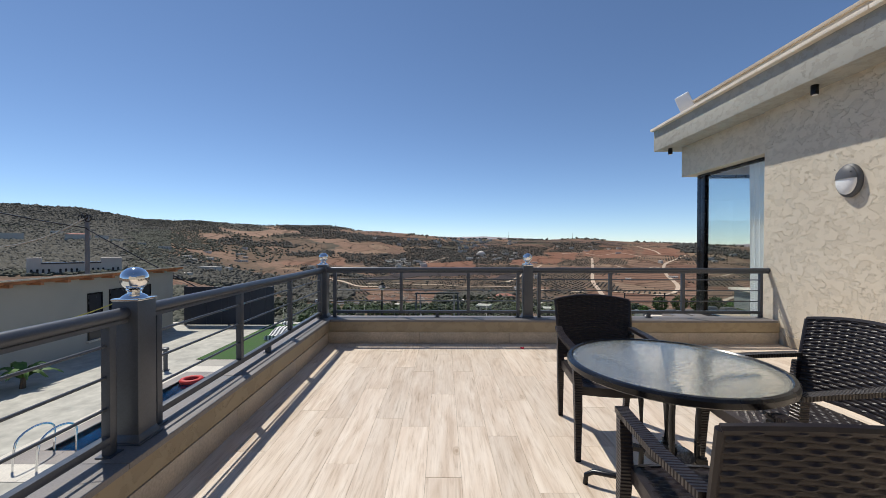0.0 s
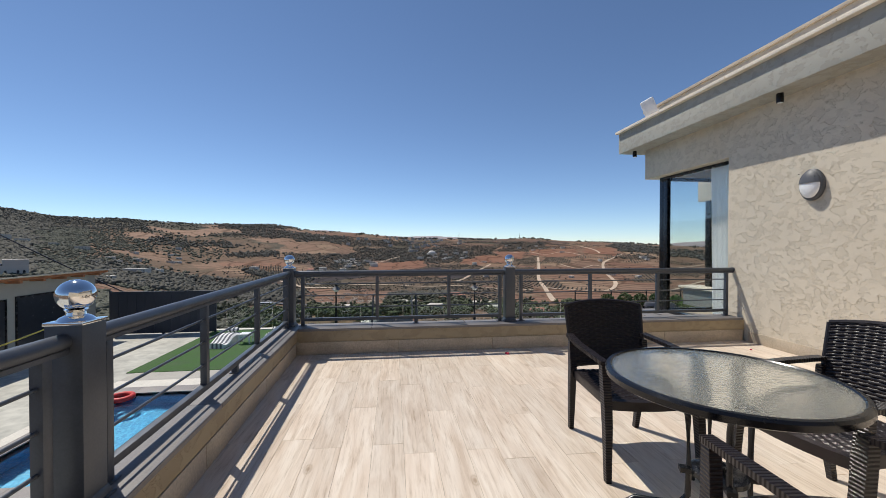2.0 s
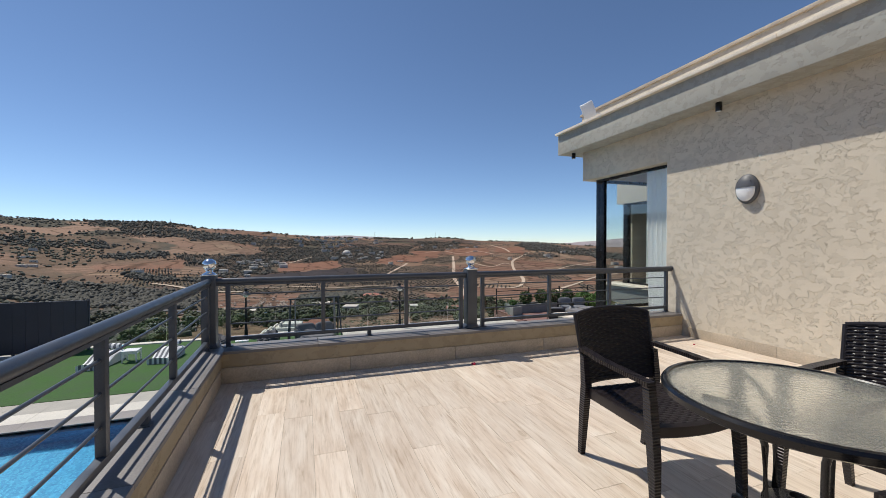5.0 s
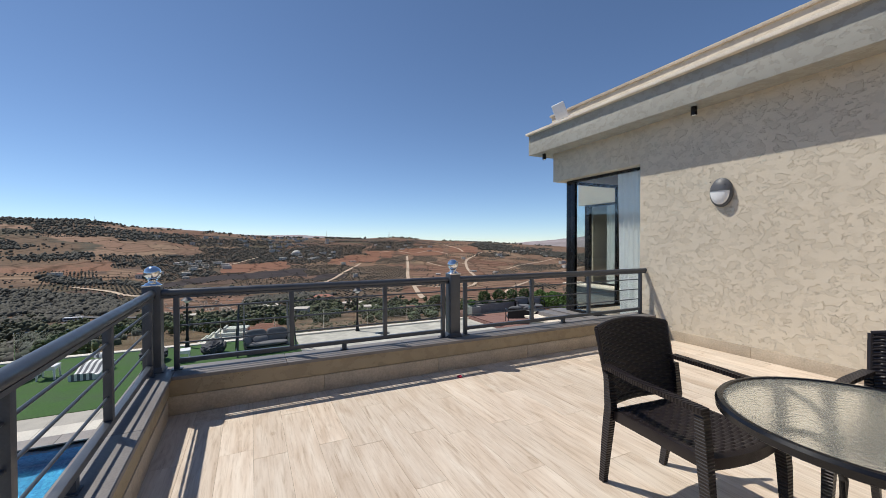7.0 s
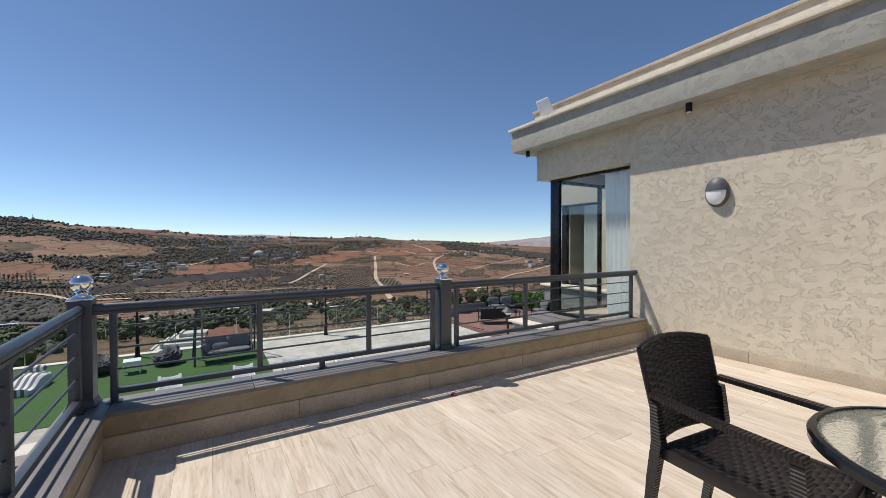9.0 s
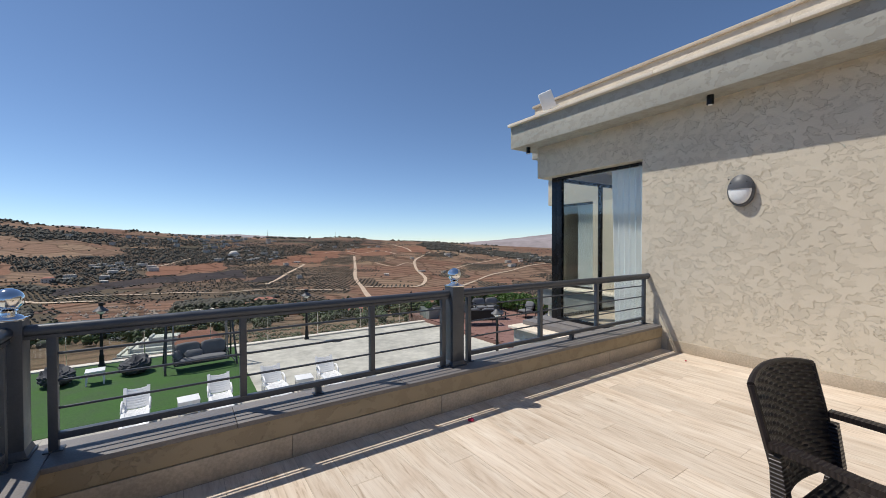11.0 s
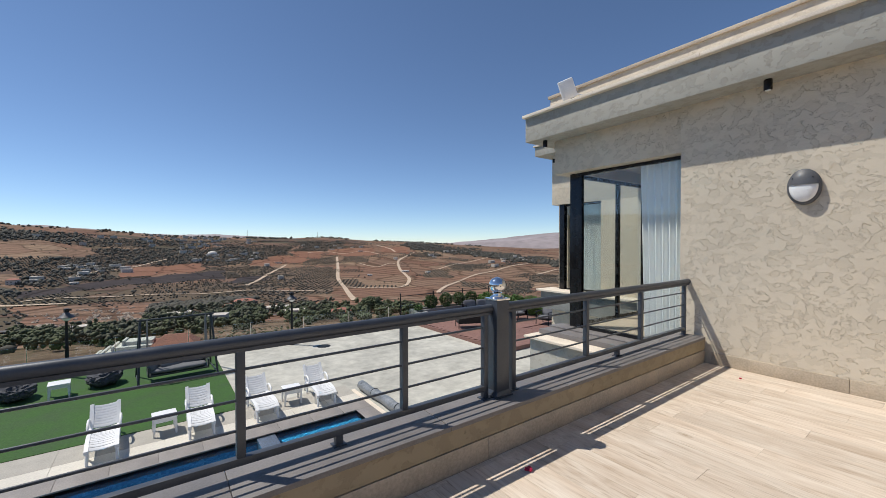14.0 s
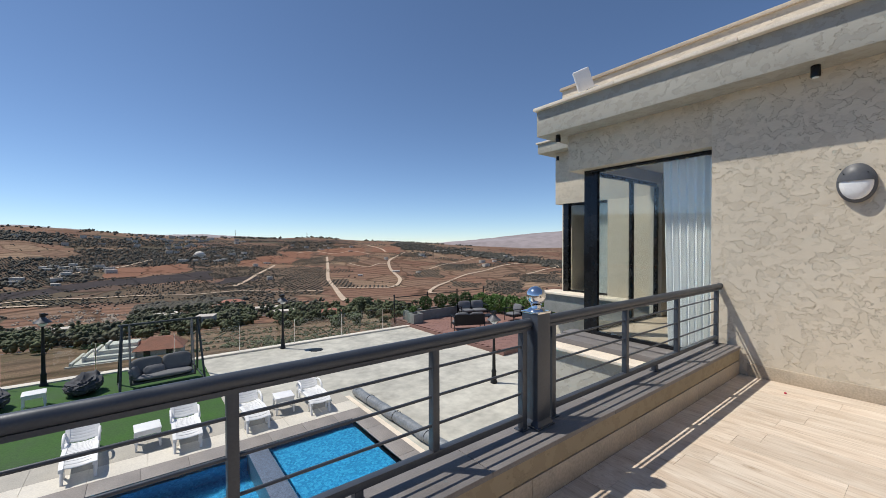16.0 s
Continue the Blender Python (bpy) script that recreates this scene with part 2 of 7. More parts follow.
M_RATTAN = mat("brown_resin_rattan", (0.015, 0.0108, 0.0110), 0.40, var=0.25, scale=20, fine=200, bump=0.12, spec=0.42)
M_CURTAIN = mat("white_curtain", (0.90, 0.91, 0.89), 0.9, var=0.05, scale=3, fine=200, bump=0.1)
M_ROOM = mat("room_plaster", (0.62, 0.56, 0.46), 0.9, var=0.06)
M_PETAL = mat("red_petal", (0.48, 0.012, 0.06), 0.6, var=0.3, scale=60)
M_CONCRETE = mat("plaza_concrete", (0.46, 0.445, 0.385), 0.85, var=0.24, scale=0.9, fine=4.0, bump=0.2)
M_TERRAZZO = mat("pool_edge_cream", (0.62, 0.58, 0.50), 0.7, var=0.12, scale=1.4, fine=30)
M_POOLSTONE = mat("pool_grey_stone", (0.26, 0.235, 0.215), 0.6, var=0.18, scale=3, fine=40)
M_LAWN = mat("artificial_grass", (0.035, 0.095, 0.015), 0.9, var=0.28, scale=1.6, fine=24, bump=0.5, dist=0.015)
M_BRICK = mat("red_paver", (0.23, 0.125, 0.10), 0.75, var=0.25, scale=3, fine=40, rand=0.5)
M_CUSHION = mat("grey_cushion", (0.155, 0.158, 0.165), 0.95, var=0.15, scale=6, fine=150, bump=0.2)
M_BEAN = mat("bean_bag_fabric", (0.060, 0.063, 0.072), 0.8, var=0.2, scale=8, fine=90, bump=0.3)
M_IRON = mat("black_iron", (0.016, 0.017, 0.018), 0.5, metal=0.4, var=0.2)
M_FRAME = mat("swing_frame_paint", (0.035, 0.042, 0.045), 0.45, var=0.15)
M_FAR_WALL = mat("neighbour_render", (0.378, 0.357, 0.308), 0.9, var=0.12, scale=0.8)
M_EAVE = mat("orange_eave", (0.40, 0.17, 0.08), 0.8, var=0.2)
M_SHEET = mat("dark_sheet_metal", (0.046, 0.051, 0.066), 0.6, metal=0.2, var=0.2, scale=1.0)
M_RED = mat("red_ring", (0.55, 0.035, 0.03), 0.5, var=0.1)
M_ROLL = mat("grey_cover_roll", (0.20, 0.215, 0.225), 0.35, var=0.3, scale=4, fine=18, bump=0.5, dist=0.02)
M_HOUSE = mat("village_house_wall", (0.56, 0.51, 0.44), 0.9, var=0.15, scale=0.2, rand=0.6)
M_REDROOF = mat("red_clay_roof", (0.36, 0.15, 0.105), 0.85, var=0.2, scale=0.6)
M_WINDOWDARK = mat("dark_window", (0.03, 0.033, 0.04), 0.2, var=0.1)
M_LEAF_DARK = mat("clipped_bush_leaves", (0.045, 0.085, 0.018), 0.65, var=0.45, scale=3, fine=12, island=True, rand=0.6)
M_LEAF = mat("shrub_leaves", (0.085, 0.165, 0.030), 0.65, var=0.45, scale=3, fine=12, island=True, rand=0.6)
M_TREES = mat("far_tree_leaves", (0.074, 0.070, 0.055), 0.85, var=0.35, scale=0.05, fine=0.6, bump=0.5, dist=0.4, island=True, rand=0.7)
M_BARK = mat("bark", (0.12, 0.085, 0.06), 0.9)
M_ROAD = mat("dirt_road", (0.50, 0.385, 0.275), 0.95, var=0.18, scale=0.05, fine=0.5)
M_ASPHALT = mat("asphalt", (0.10, 0.098, 0.095), 0.9, var=0.15, scale=0.1, fine=2)
M_YELLOW = mat("yellow_rope", (0.60, 0.55, 0.14), 0.7)
M_CABLE = mat("pale_cable", (0.62, 0.58, 0.48), 0.7)
M_POLE = mat("weathered_grey_pole", (0.22, 0.21, 0.20), 0.85, var=0.2, scale=2, fine=30)
# distance haze is put into the far ridges' grey-lilac base colour
M_RIDGE = mat("haze_tinted_mountain", (0.30, 0.26, 0.26), 0.95, var=0.22, scale=0.002, fine=0.012, bump=0.0)


def mosaic():
    """Blue glass mosaic, 2.5 cm chips."""
    m = bpy.data.materials.new("pool_mosaic")
    m.use_nodes = True
    t = m.node_tree
    b = t.nodes["Principled BSDF"]
    b.inputs["Roughness"].default_value = 0.3
    co = t.nodes.new("ShaderNodeTexCoord")
    v = t.nodes.new("ShaderNodeTexVoronoi")
    v.distance, v.inputs["Scale"].default_value, v.inputs["Randomness"].default_value = "CHEBYCHEV", 25, 0.0
    t.links.new(co.outputs["Object"], v.inputs["Vector"])
    sep = t.nodes.new("ShaderNodeSeparateColor")
    t.links.new(v.outputs["Color"], sep.inputs[0])
    col = ramp(t, [(0.0, (0.03, 0.18, 0.34)), (0.5, (0.05, 0.26, 0.45)), (1.0, (0.10, 0.36, 0.55))])
    t.links.new(sep.outputs[0], col.inputs[0])
    t.links.new(col.outputs[0], b.inputs["Base Color"])
    return m


def water():
    """Clear rippled water that bends the view."""
    m = glass("pool_water", (0.84, 0.96, 0.98), 0.0, 0.5, 1.33, 3.2, 0.03)
    t = m.node_tree
    mx = next(n for n in t.nodes if n.type == "MIX_SHADER")
    bn = next(n for n in t.nodes if n.type == "BUMP")
    rf = t.nodes.new("ShaderNodeBsdfRefraction")
    rf.inputs["Color"].default_value = (0.42, 0.76, 0.86, 1)
    rf.inputs["IOR"].default_value, rf.inputs["Roughness"].default_value = 1.33, 0.0
    t.links.new(bn.outputs[0], rf.inputs["Normal"])
    t.links.new(rf.outputs[0], mx.inputs[1])
    return m


M_WATER = water()
M_MOSAIC = mosaic()


def grooved(name, axis):
    """Wicker-look moulding with strands wound across a bar."""
    m = mat(name, (0.015, 0.0108, 0.0110), 0.40, var=0.25, scale=20, fine=200, bump=0.12, spec=0.42)
    t = m.node_tree
    b = t.nodes["Principled BSDF"]
    co = next(n for n in t.nodes if n.type == "TEX_COORD")
    w = t.nodes.new("ShaderNodeTexWave")
    w.bands_direction = axis
    w.inputs["Scale"].default_value, w.inputs["Distortion"].default_value, w.inputs["Detail"].default_value = 21, 0.6, 1
    t.links.new(co.outputs["Object"], w.inputs["Vector"])
    bn = t.nodes.new("ShaderNodeBump")
    bn.inputs["Strength"].default_value, bn.inputs["Distance"].default_value = 1.0, 0.004
    t.links.new(w.outputs["Fac"], bn.inputs["Height"])
    t.links.new(bn.outputs[0], b.inputs["Normal"])
    return m


M_LEGWEAVE = grooved("wicker_wound_leg", "Z")
M_ARMWEAVE = grooved("wicker_wound_arm", "Y")


def stripes(name, a, b_, period):
    m = mat(name, a, 0.9)
    t = m.node_tree
    b = t.nodes["Principled BSDF"]
    co = t.nodes.new("ShaderNodeTexCoord")
    w = t.nodes.new("ShaderNodeTexWave")
    w.bands_direction = "X"
    w.inputs["Scale"].default_value = 1 / period * 0.314
    t.links.new(co.outputs["Object"], w.inputs["Vector"])
    r = ramp(t, [(0.0, a), (0.49, a), (0.51, b_), (1.0, b_)])
    t.links.new(w.outputs["Fac"], r.inputs[0])
    t.links.new(r.outputs[0], b.inputs["Base Color"])
    return m


M_STRIPE = stripes("striped_canvas", (0.80, 0.80, 0.78), (0.16, 0.165, 0.18), 0.16)


# ---------------------------------------------------------------- mesh helpers
def box(bm, x0, x1, y0, y1, z0, z1, m=None):
    r = bmesh.ops.create_cube(bm, size=1.0)
    k = Matrix.Translation(((x0 + x1) / 2, (y0 + y1) / 2, (z0 + z1) / 2)) @ Matrix.Diagonal((abs(x1 - x0), abs(y1 - y0), abs(z1 - z0), 1))
    bmesh.ops.transform(bm, matrix=(m @ k) if m else k, verts=r["verts"])
    return r["verts"]


def cyl(bm, a, b, r0, r1=None, n=16):
    a, b = Vector(a), Vector(b)
    d = b - a
    r = bmesh.ops.create_cone(bm, cap_ends=True, segments=n, radius1=r0, radius2=r0 if r1 is None else r1, depth=d.length)
    bmesh.ops.transform(bm, matrix=Matrix.Translation((a + b) / 2) @ d.to_track_quat("Z", "Y").to_matrix().to_4x4(), verts=r["verts"])
    return r["verts"]


def ball(bm, c, r, n=24, sz=1.0):
    k = bmesh.ops.create_uvsphere(bm, u_segments=n, v_segments=n // 2, radius=r)
    bmesh.ops.transform(bm, matrix=Matrix.Translation(c) @ Matrix.Diagonal((1, 1, sz, 1)), verts=k["verts"])
    return k["verts"]


def tube(bm, pts, r, n=8):
    """A round bar that follows points."""
    pts = [Vector(p) for p in pts]
    rings = []
    for i, p in enumerate(pts):
        d = (pts[min(i + 1, len(pts) - 1)] - pts[max(i - 1, 0)]).normalized()
        q = d.to_track_quat("Z", "Y")
        rr = r[i] if isinstance(r, (list, tuple)) else r
        rings.append([bm.verts.new(p + q @ Vector((rr * math.cos(2 * math.pi * k / n), rr * math.sin(2 * math.pi * k / n), 0))) for k in range(n)])
    for a, b in zip(rings, rings[1:]):
        for k in range(n):
            bm.faces.new((a[k], a[(k + 1) % n], b[(k + 1) % n], b[k]))
    bm.faces.new(rings[0][::-1])
    bm.faces.new(rings[-1])


def lathe(bm, prof, n=24, c=(0, 0, 0)):
    """A turned shape from (radius, height) pairs."""
    rings = [[bm.verts.new((c[0] + r * math.cos(2 * math.pi * k / n), c[1] + r * math.sin(2 * math.pi * k / n), c[2] + z)) for k in range(n)] for r, z in prof]
    for a, b in zip(rings, rings[1:]):
        for k in range(n):
            bm.faces.new((a[k], a[(k + 1) % n], b[(k + 1) % n], b[k]))
    bm.faces.new(rings[0][::-1])
    bm.faces.new(rings[-1])


def bevel(bm, w, seg=2, angle=40):
    es = [e for e in bm.edges if len(e.link_faces) == 2 and e.calc_face_angle(0) > radians(angle)]
    if es:
        bmesh.ops.bevel(bm, geom=es, offset=w, segments=seg, affect="EDGES", profile=0.6)


def mesh_of(name, bm, material, smooth=True):
    me = bpy.data.meshes.new(name)
    bm.normal_update()
    bm.to_mesh(me)
    bm.free()
    me.materials.append(material)
    if smooth:
        me.shade_smooth()
        me.set_sharp_from_angle(angle=radians(38))
    return me


def part(name, bm, material, parent=None, label="", smooth=True):
    ob = new(name, mesh_of(name, bm, material, smooth))
    if parent:
        ob.parent = parent
    if label:
        ob["label"] = label
    return ob


def thing(name, label, category, at=None, group="", kind=""):
    ob = new(name)
    ob.empty_display_size = 0.1
    if at:
        ob.matrix_basis = at
    return tagged(ob, label, category, group, kind)


def solid(name, boxes, material, label, category, bev=0.0, kind="structure", at=None):
    bm = bmesh.new()
    for b in boxes:
        box(bm, *b)
    if bev:
        bevel(bm, bev)
    ob = part(name, bm, material)
    if at:
        ob.matrix_basis = at
    return tagged(ob, label, category, kind=kind)


def boxpart(name, b, material, parent, bev=0.0, label=""):
    bm = bmesh.new()
    box(bm, *b)
    if bev:
        bevel(bm, bev)
    return part(name, bm, material, parent, label)


def clone(ob, parent, m=None):
    """One more part on the same mesh."""
    c = ob.copy()
    scene.collection.objects.link(c)
    c.parent = parent
    c.matrix_basis = m or Matrix()
    return c


# ---------------------------------------------------------------- terrace
LOW = -3.445          # level of the pool yard
RAILX, RAILY = -1.62, 5.24
SIDE = pose(-1.62, 5.27, 0, 0, 0, 1.2) @ pose(1.62, -5.27, 0)   # the side parapet runs a little askew
FACADE = pose(4.375, 4.2, 0, 0, 0, -1.2)   # facade frame: local x out of the wall is negative, local y along it

floor = solid("floor", [(-1.55, 4.5, -3.0, 5.055, -0.30, -0.0018)], M_GROUT, "terrace slab under pale wood-look tiles", "floor")
solid("terrace_edge_side", [(-1.70, -1.46, -3.2, 5.34, -0.30, -0.021)], M_DARKSTONE, "grey plastered side edge of the terrace slab", "slab edge", at=SIDE)
solid("terrace_edge", [(-1.46, 4.3, 5.0, 5.34, -0.30, -0.022)], M_DARKSTONE, "grey plastered edge of the terrace slab", "slab edge")

parapet_front = solid("parapet_front", [(-1.494, 4.385, 5.045, 5.325, 0.155, 0.28), (-1.503, 4.385, 5.055, 5.325, -0.02, 0.155)], M_PARAPET, "low beige rendered parapet along the terrace front", "parapet", 0.004)
parapet_side = solid("parapet_side", [(-1.70, -1.487, -3.0, 5.325, 0.155, 0.28), (-1.70, -1.497, -3.0, 5.325, -0.02, 0.155)], M_PARAPET, "low beige rendered parapet along the terrace side", "parapet", 0.004, at=SIDE)
tagged(parapet_front)


def slabs(name, parent, spans, material, bev=0.004):
    for s in spans:
        boxpart(name, s, material, parent, bev)


cop_f = thing("coping_front", "grey stone slabs capping the front parapet", "coping", kind="structure")
xs = [-1.468, -0.62, 0.55, 1.72, 2.89, 4.36]
slabs("slab", cop_f, [(a + 0.0015, b - 0.0015, 5.03, 5.345, 0.28, 0.31) for a, b in zip(xs, xs[1:])], M_COPING)
cop_s = thing("coping_side", "grey stone slabs capping the side parapet", "coping", SIDE, kind="structure")
ys = [-3.0, -1.8, -0.62, 0.55, 1.72, 2.89, 4.06, 5.345]
slabs("slab", cop_s, [(-1.715, -1.472, a + 0.0015, b - 0.0015, 0.28, 0.31) for a, b in zip(ys, ys[1:])], M_COPING)

sk = thing("skirting", "beige stone skirting along the foot of the parapets and wall", "skirting", kind="structure")
for i in range(5):
    boxpart("skirting_tile", (-1.47 + i * 1.169 - (0.022 if i == 0 else 0), -1.47 + (i + 1) * 1.169 - 0.003, 5.043, 5.055, 0, 0.148), M_SKIRT, sk, 0.002)
for i in range(7):
    t_ = boxpart("skirting_tile", (-1.4968, -1.4848, -3.0 + i * 1.14, -3.0 + (i + 1) * 1.14 - 0.003, 0, 0.148), M_SKIRT, sk, 0.002)
    t_.matrix_basis = SIDE
for i in range(7):
    t_ = boxpart("skirting_tile", (-0.016, 0.0, 0.775 - (i + 1) * 1.14 + 0.003, 0.775 - i * 1.14, 0, 0.135), M_SKIRT, sk, 0.002)
    t_.matrix_basis = FACADE

# ---------------------------------------------------------------- railings
POST_HALF = 0.062


def railing_post(x, y, turn=0):
    g = thing("railing_post", "square grey steel post with a polished steel ball on top", "railing post", pose(x, y, 0.31, 0, 0, turn), "posts of the terrace railing")
    bm = bmesh.new()
    box(bm, -POST_HALF, POST_HALF, -POST_HALF, POST_HALF, 0.02, 0.70)
    bevel(bm, 0.004)
    part("shaft", bm, M_RAIL, g)
    bm = bmesh.new()
    box(bm, -0.082, 0.082, -0.082, 0.082, 0, 0.012)
    v = box(bm, -0.075, 0.075, -0.075, 0.075, 0.012, 0.045)
    for p in v:
        if p.co.z > 0.03:
            p.co.x *= 0.84
            p.co.y *= 0.84
    bevel(bm, 0.003)
    part("base_trim", bm, M_RAIL, g)
    bm = bmesh.new()
    box(bm, -0.066, 0.066, -0.066, 0.066, 0.70, 0.712)
    bevel(bm, 0.003)
    lathe(bm, [(0.058, 0.712), (0.05, 0.722), (0.032, 0.732), (0.03, 0.742), (0.036, 0.752)], 24)
    part("cap", bm, M_CHROME, g, "polished steel cap")
    bm = bmesh.new()
    ball(bm, (0, 0, 0.806), 0.061, 40, 0.95)
    part("ball", bm, M_CHROME, g, "mirror-polished steel ball")
    return g


P0, P1, P9 = SIDE @ Vector((RAILX, 1.95, 0)), Vector((RAILX, 5.27, 0)), SIDE @ Vector((RAILX, -1.6, 0))
railing_post(P0.x, P0.y, 1.2)
railing_post(RAILX, 5.26)
railing_post(1.14, 5.24)
railing_post(P9.x, P9.y, 1.2)


def railing(a, b, balusters, feet, capped=False):
    """A panel from a to b: round handrail, flat bottom rail, balusters, three thin bars. Offsets are metres from a."""
    a, b = Vector(a), Vector(b)
    L = (b - a).length
    ang = math.degrees(math.atan2(b.y - a.y, b.x - a.x))
    g = thing("railing", "dark grey painted steel railing panel with three thin bars", "railing", pose(a.x, a.y, 0.31, 0, 0, ang), "terrace railing panels")
    bm = bmesh.new()
    cyl(bm, (0, 0, 0.642), (L, 0, 0.642), 0.030, n=20)
    box(bm, 0, L, -0.02, 0.02, 0.598, 0.616)
    part("handrail", bm, M_RAIL, g)
    if capped:
        bm = bmesh.new()
        cyl(bm, (L - 0.004, 0, 0.642), (L + 0.008, 0, 0.642), 0.034, n=20)
        part("end_cap", bm, M_RAIL, g)
    first, last = balusters[0], balusters[-1]
    bm = bmesh.new()
    box(bm, first, last, -0.02, 0.02, 0.055, 0.092)
    bevel(bm, 0.003)
    part("bottom_rail", bm, M_RAIL, g)
    for i, d in enumerate(balusters):
        end = i in (0, len(balusters) - 1)
        bm = bmesh.new()
        box(bm, d - 0.020, d + 0.020, -0.0205, 0.0205, 0.0 if end else 0.0925, 0.60)
        bevel(bm, 0.003)
        part("baluster", bm, M_RAIL, g)
    for z in (0.22, 0.365, 0.51):
        bm = bmesh.new()
        cyl(bm, (first, 0, z), (last, 0, z), 0.0075, n=10)
        part("bar", bm, M_RAIL, g)
    for d in feet:
        bm = bmesh.new()
        box(bm, d - 0.02, d + 0.02, -0.02, 0.02, 0.004, 0.0545)
        box(bm, d - 0.036, d + 0.036, -0.03, 0.03, 0.0, 0.006)
        part("foot", bm, M_RAIL, g)
    for d in (first, last):
        bm = bmesh.new()
        box(bm, d - 0.04, d + 0.04, -0.034, 0.034, 0.0, 0.006)
        part("foot_plate", bm, M_RAIL, g)
    return g


railing((RAILX + 0.063, RAILY, 0), (1.072, RAILY, 0), [0.10, 0.995, 1.90, 2.57], [1.48])
railing((1.198, RAILY, 0), (4.385, RAILY, 0), [0.10, 1.06, 2.04, 3.09], [1.58], True)
railing(SIDE @ Vector((RAILX, 2.013, 0)), SIDE @ Vector((RAILX, 5.207, 0)), [0.085, 0.99, 2.03, 3.10], [1.5])
railing(SIDE @ Vector((RAILX, -1.537, 0)), SIDE @ Vector((RAILX, 1.887, 0)), [0.10, 1.1, 2.2, 3.33], [1.6])

# ---------------------------------------------------------------- house facade
solid("wall_house", [(0, 0.30, -7.2, 1.13, LOW, 3.14)], M_STUCCO, "beige trowelled stucco house wall", "wall", kind="structure", at=FACADE)
solid("wall_house_lintel", [(0.03, 0.33, 1.13, 3.10, 2.56, 3.14)], M_STUCCO, "beige stucco lintel wall over the corner window", "wall", 0.004, kind="structure", at=FACADE)
solid("wall_house_plinth", [(0.02, 0.32, 1.13, 3.12, LOW, 0.03)], M_STUCCO, "stucco wall below the corner window", "wall", kind="structure", at=FACADE)
solid("roof_fascia", [(-0.325, 0.5, -7.2, 3.42, 3.11, 3.50)], M_FASCIA, "grey textured stucco roof fascia", "fascia", 0.006, kind="structure", at=FACADE)
rc = thing("roof_coping", "cream limestone slabs on the roof edge", "coping", FACADE, kind="structure")
y_ = -7.2
while y_ < 3.4:
    y2 = min(y_ + 1.33, 3.47)
    boxpart("slab", (-0.39, 0.26, y_ + 0.002, y2 - 0.002, 3.50, 3.545), M_CREAM, rc, 0.004)
    y_ = y2
rp = thing("roof_parapet", "cream stucco roof parapet with a flat stone cap", "parapet", FACADE, kind="structure")
boxpart("wall", (0.16, 0.36, -7.2, 3.30, 3.545, 3.90), M_ROOFSTUCCO, rp, 0.004)
boxpart("cap", (0.13, 0.40, -7.2, 3.33, 3.90, 3.945), M_SKIRT, rp, 0.004)
solid("roof", [(0.36, 9.0, -7.2, 3.17, 3.25, 3.40)], M_DARKSTONE, "flat concrete roof", "roof", at=FACADE)

# window
win = thing("window_1", "tall corner window with dark aluminium frame and half-drawn curtain", "window", FACADE, kind="structure")
boxpart("corner_post", (0.215, 0.345, 2.80, 2.93, 0.05, 2.56), M_BLACK, win, 0.004)
boxpart("frame", (0.20, 0.27, 1.132, 2.80, 2.515, 2.558), M_BLACK, win, 0.003)
boxpart("frame", (0.20, 0.27, 1.132, 2.80, 0.05, 0.10), M_BLACK, win, 0.003)
boxpart("frame", (0.20, 0.27, 1.132, 1.165, 0.10, 2.515), M_BLACK, win, 0.003)
boxpart("frame", (0.205, 0.265, 2.70, 2.80, 0.10, 2.515), M_BLACK, win, 0.003)
p_ = boxpart("pane", (0.232, 0.240, 1.165, 2.70, 0.10, 2.515), M_GLASS, win)
p_.visible_shadow = False
boxpart("window_sill", (-0.02, 0.30, 1.135, 3.16, 0.031, 0.05), M_COPING, win, 0.003)
boxpart("frame", (0.345, 2.4, 2.84, 2.90, 2.50, 2.56), M_BLACK, win, 0.003)
boxpart("frame", (0.345, 2.4, 2.84, 2.90, 0.05, 0.10), M_BLACK, win, 0.003)
for xx in (1.50, 2.40):
    boxpart("frame", (xx, xx + 0.07, 2.84, 2.90, 0.10, 2.50), M_BLACK, win, 0.003)
p_ = boxpart("pane", (0.345, 2.40, 2.865, 2.873, 0.10, 2.50), M_GLASS, win)
p_.visible_shadow = False
# room behind the window
solid("room_floor", [(0.30, 5.0, -3.0, 2.84, -0.02, 0.045)], M_SKIRT, "beige tiled room floor", "floor", at=FACADE)
solid("room_wall", [(5.0, 5.2, -3.0, 2.94, 0, 3.25), (0.3, 5.0, -3.2, -3.0, 0, 3.25), (2.47, 5.0, 2.78, 3.0, 0, 3.25)], M_ROOM, "plain cream room walls", "wall", at=FACADE)
solid("room_ceiling", [(0.33, 5.0, -3.0, 2.84, 2.75, 2.85)], M_ROOM, "plain cream room ceiling", "ceiling", at=FACADE)
solid("lintel_side", [(0.33, 2.47, 2.80, 3.10, 2.56, 3.25)], M_STUCCO, "stucco lintel on the front of the house", "wall", at=FACADE)


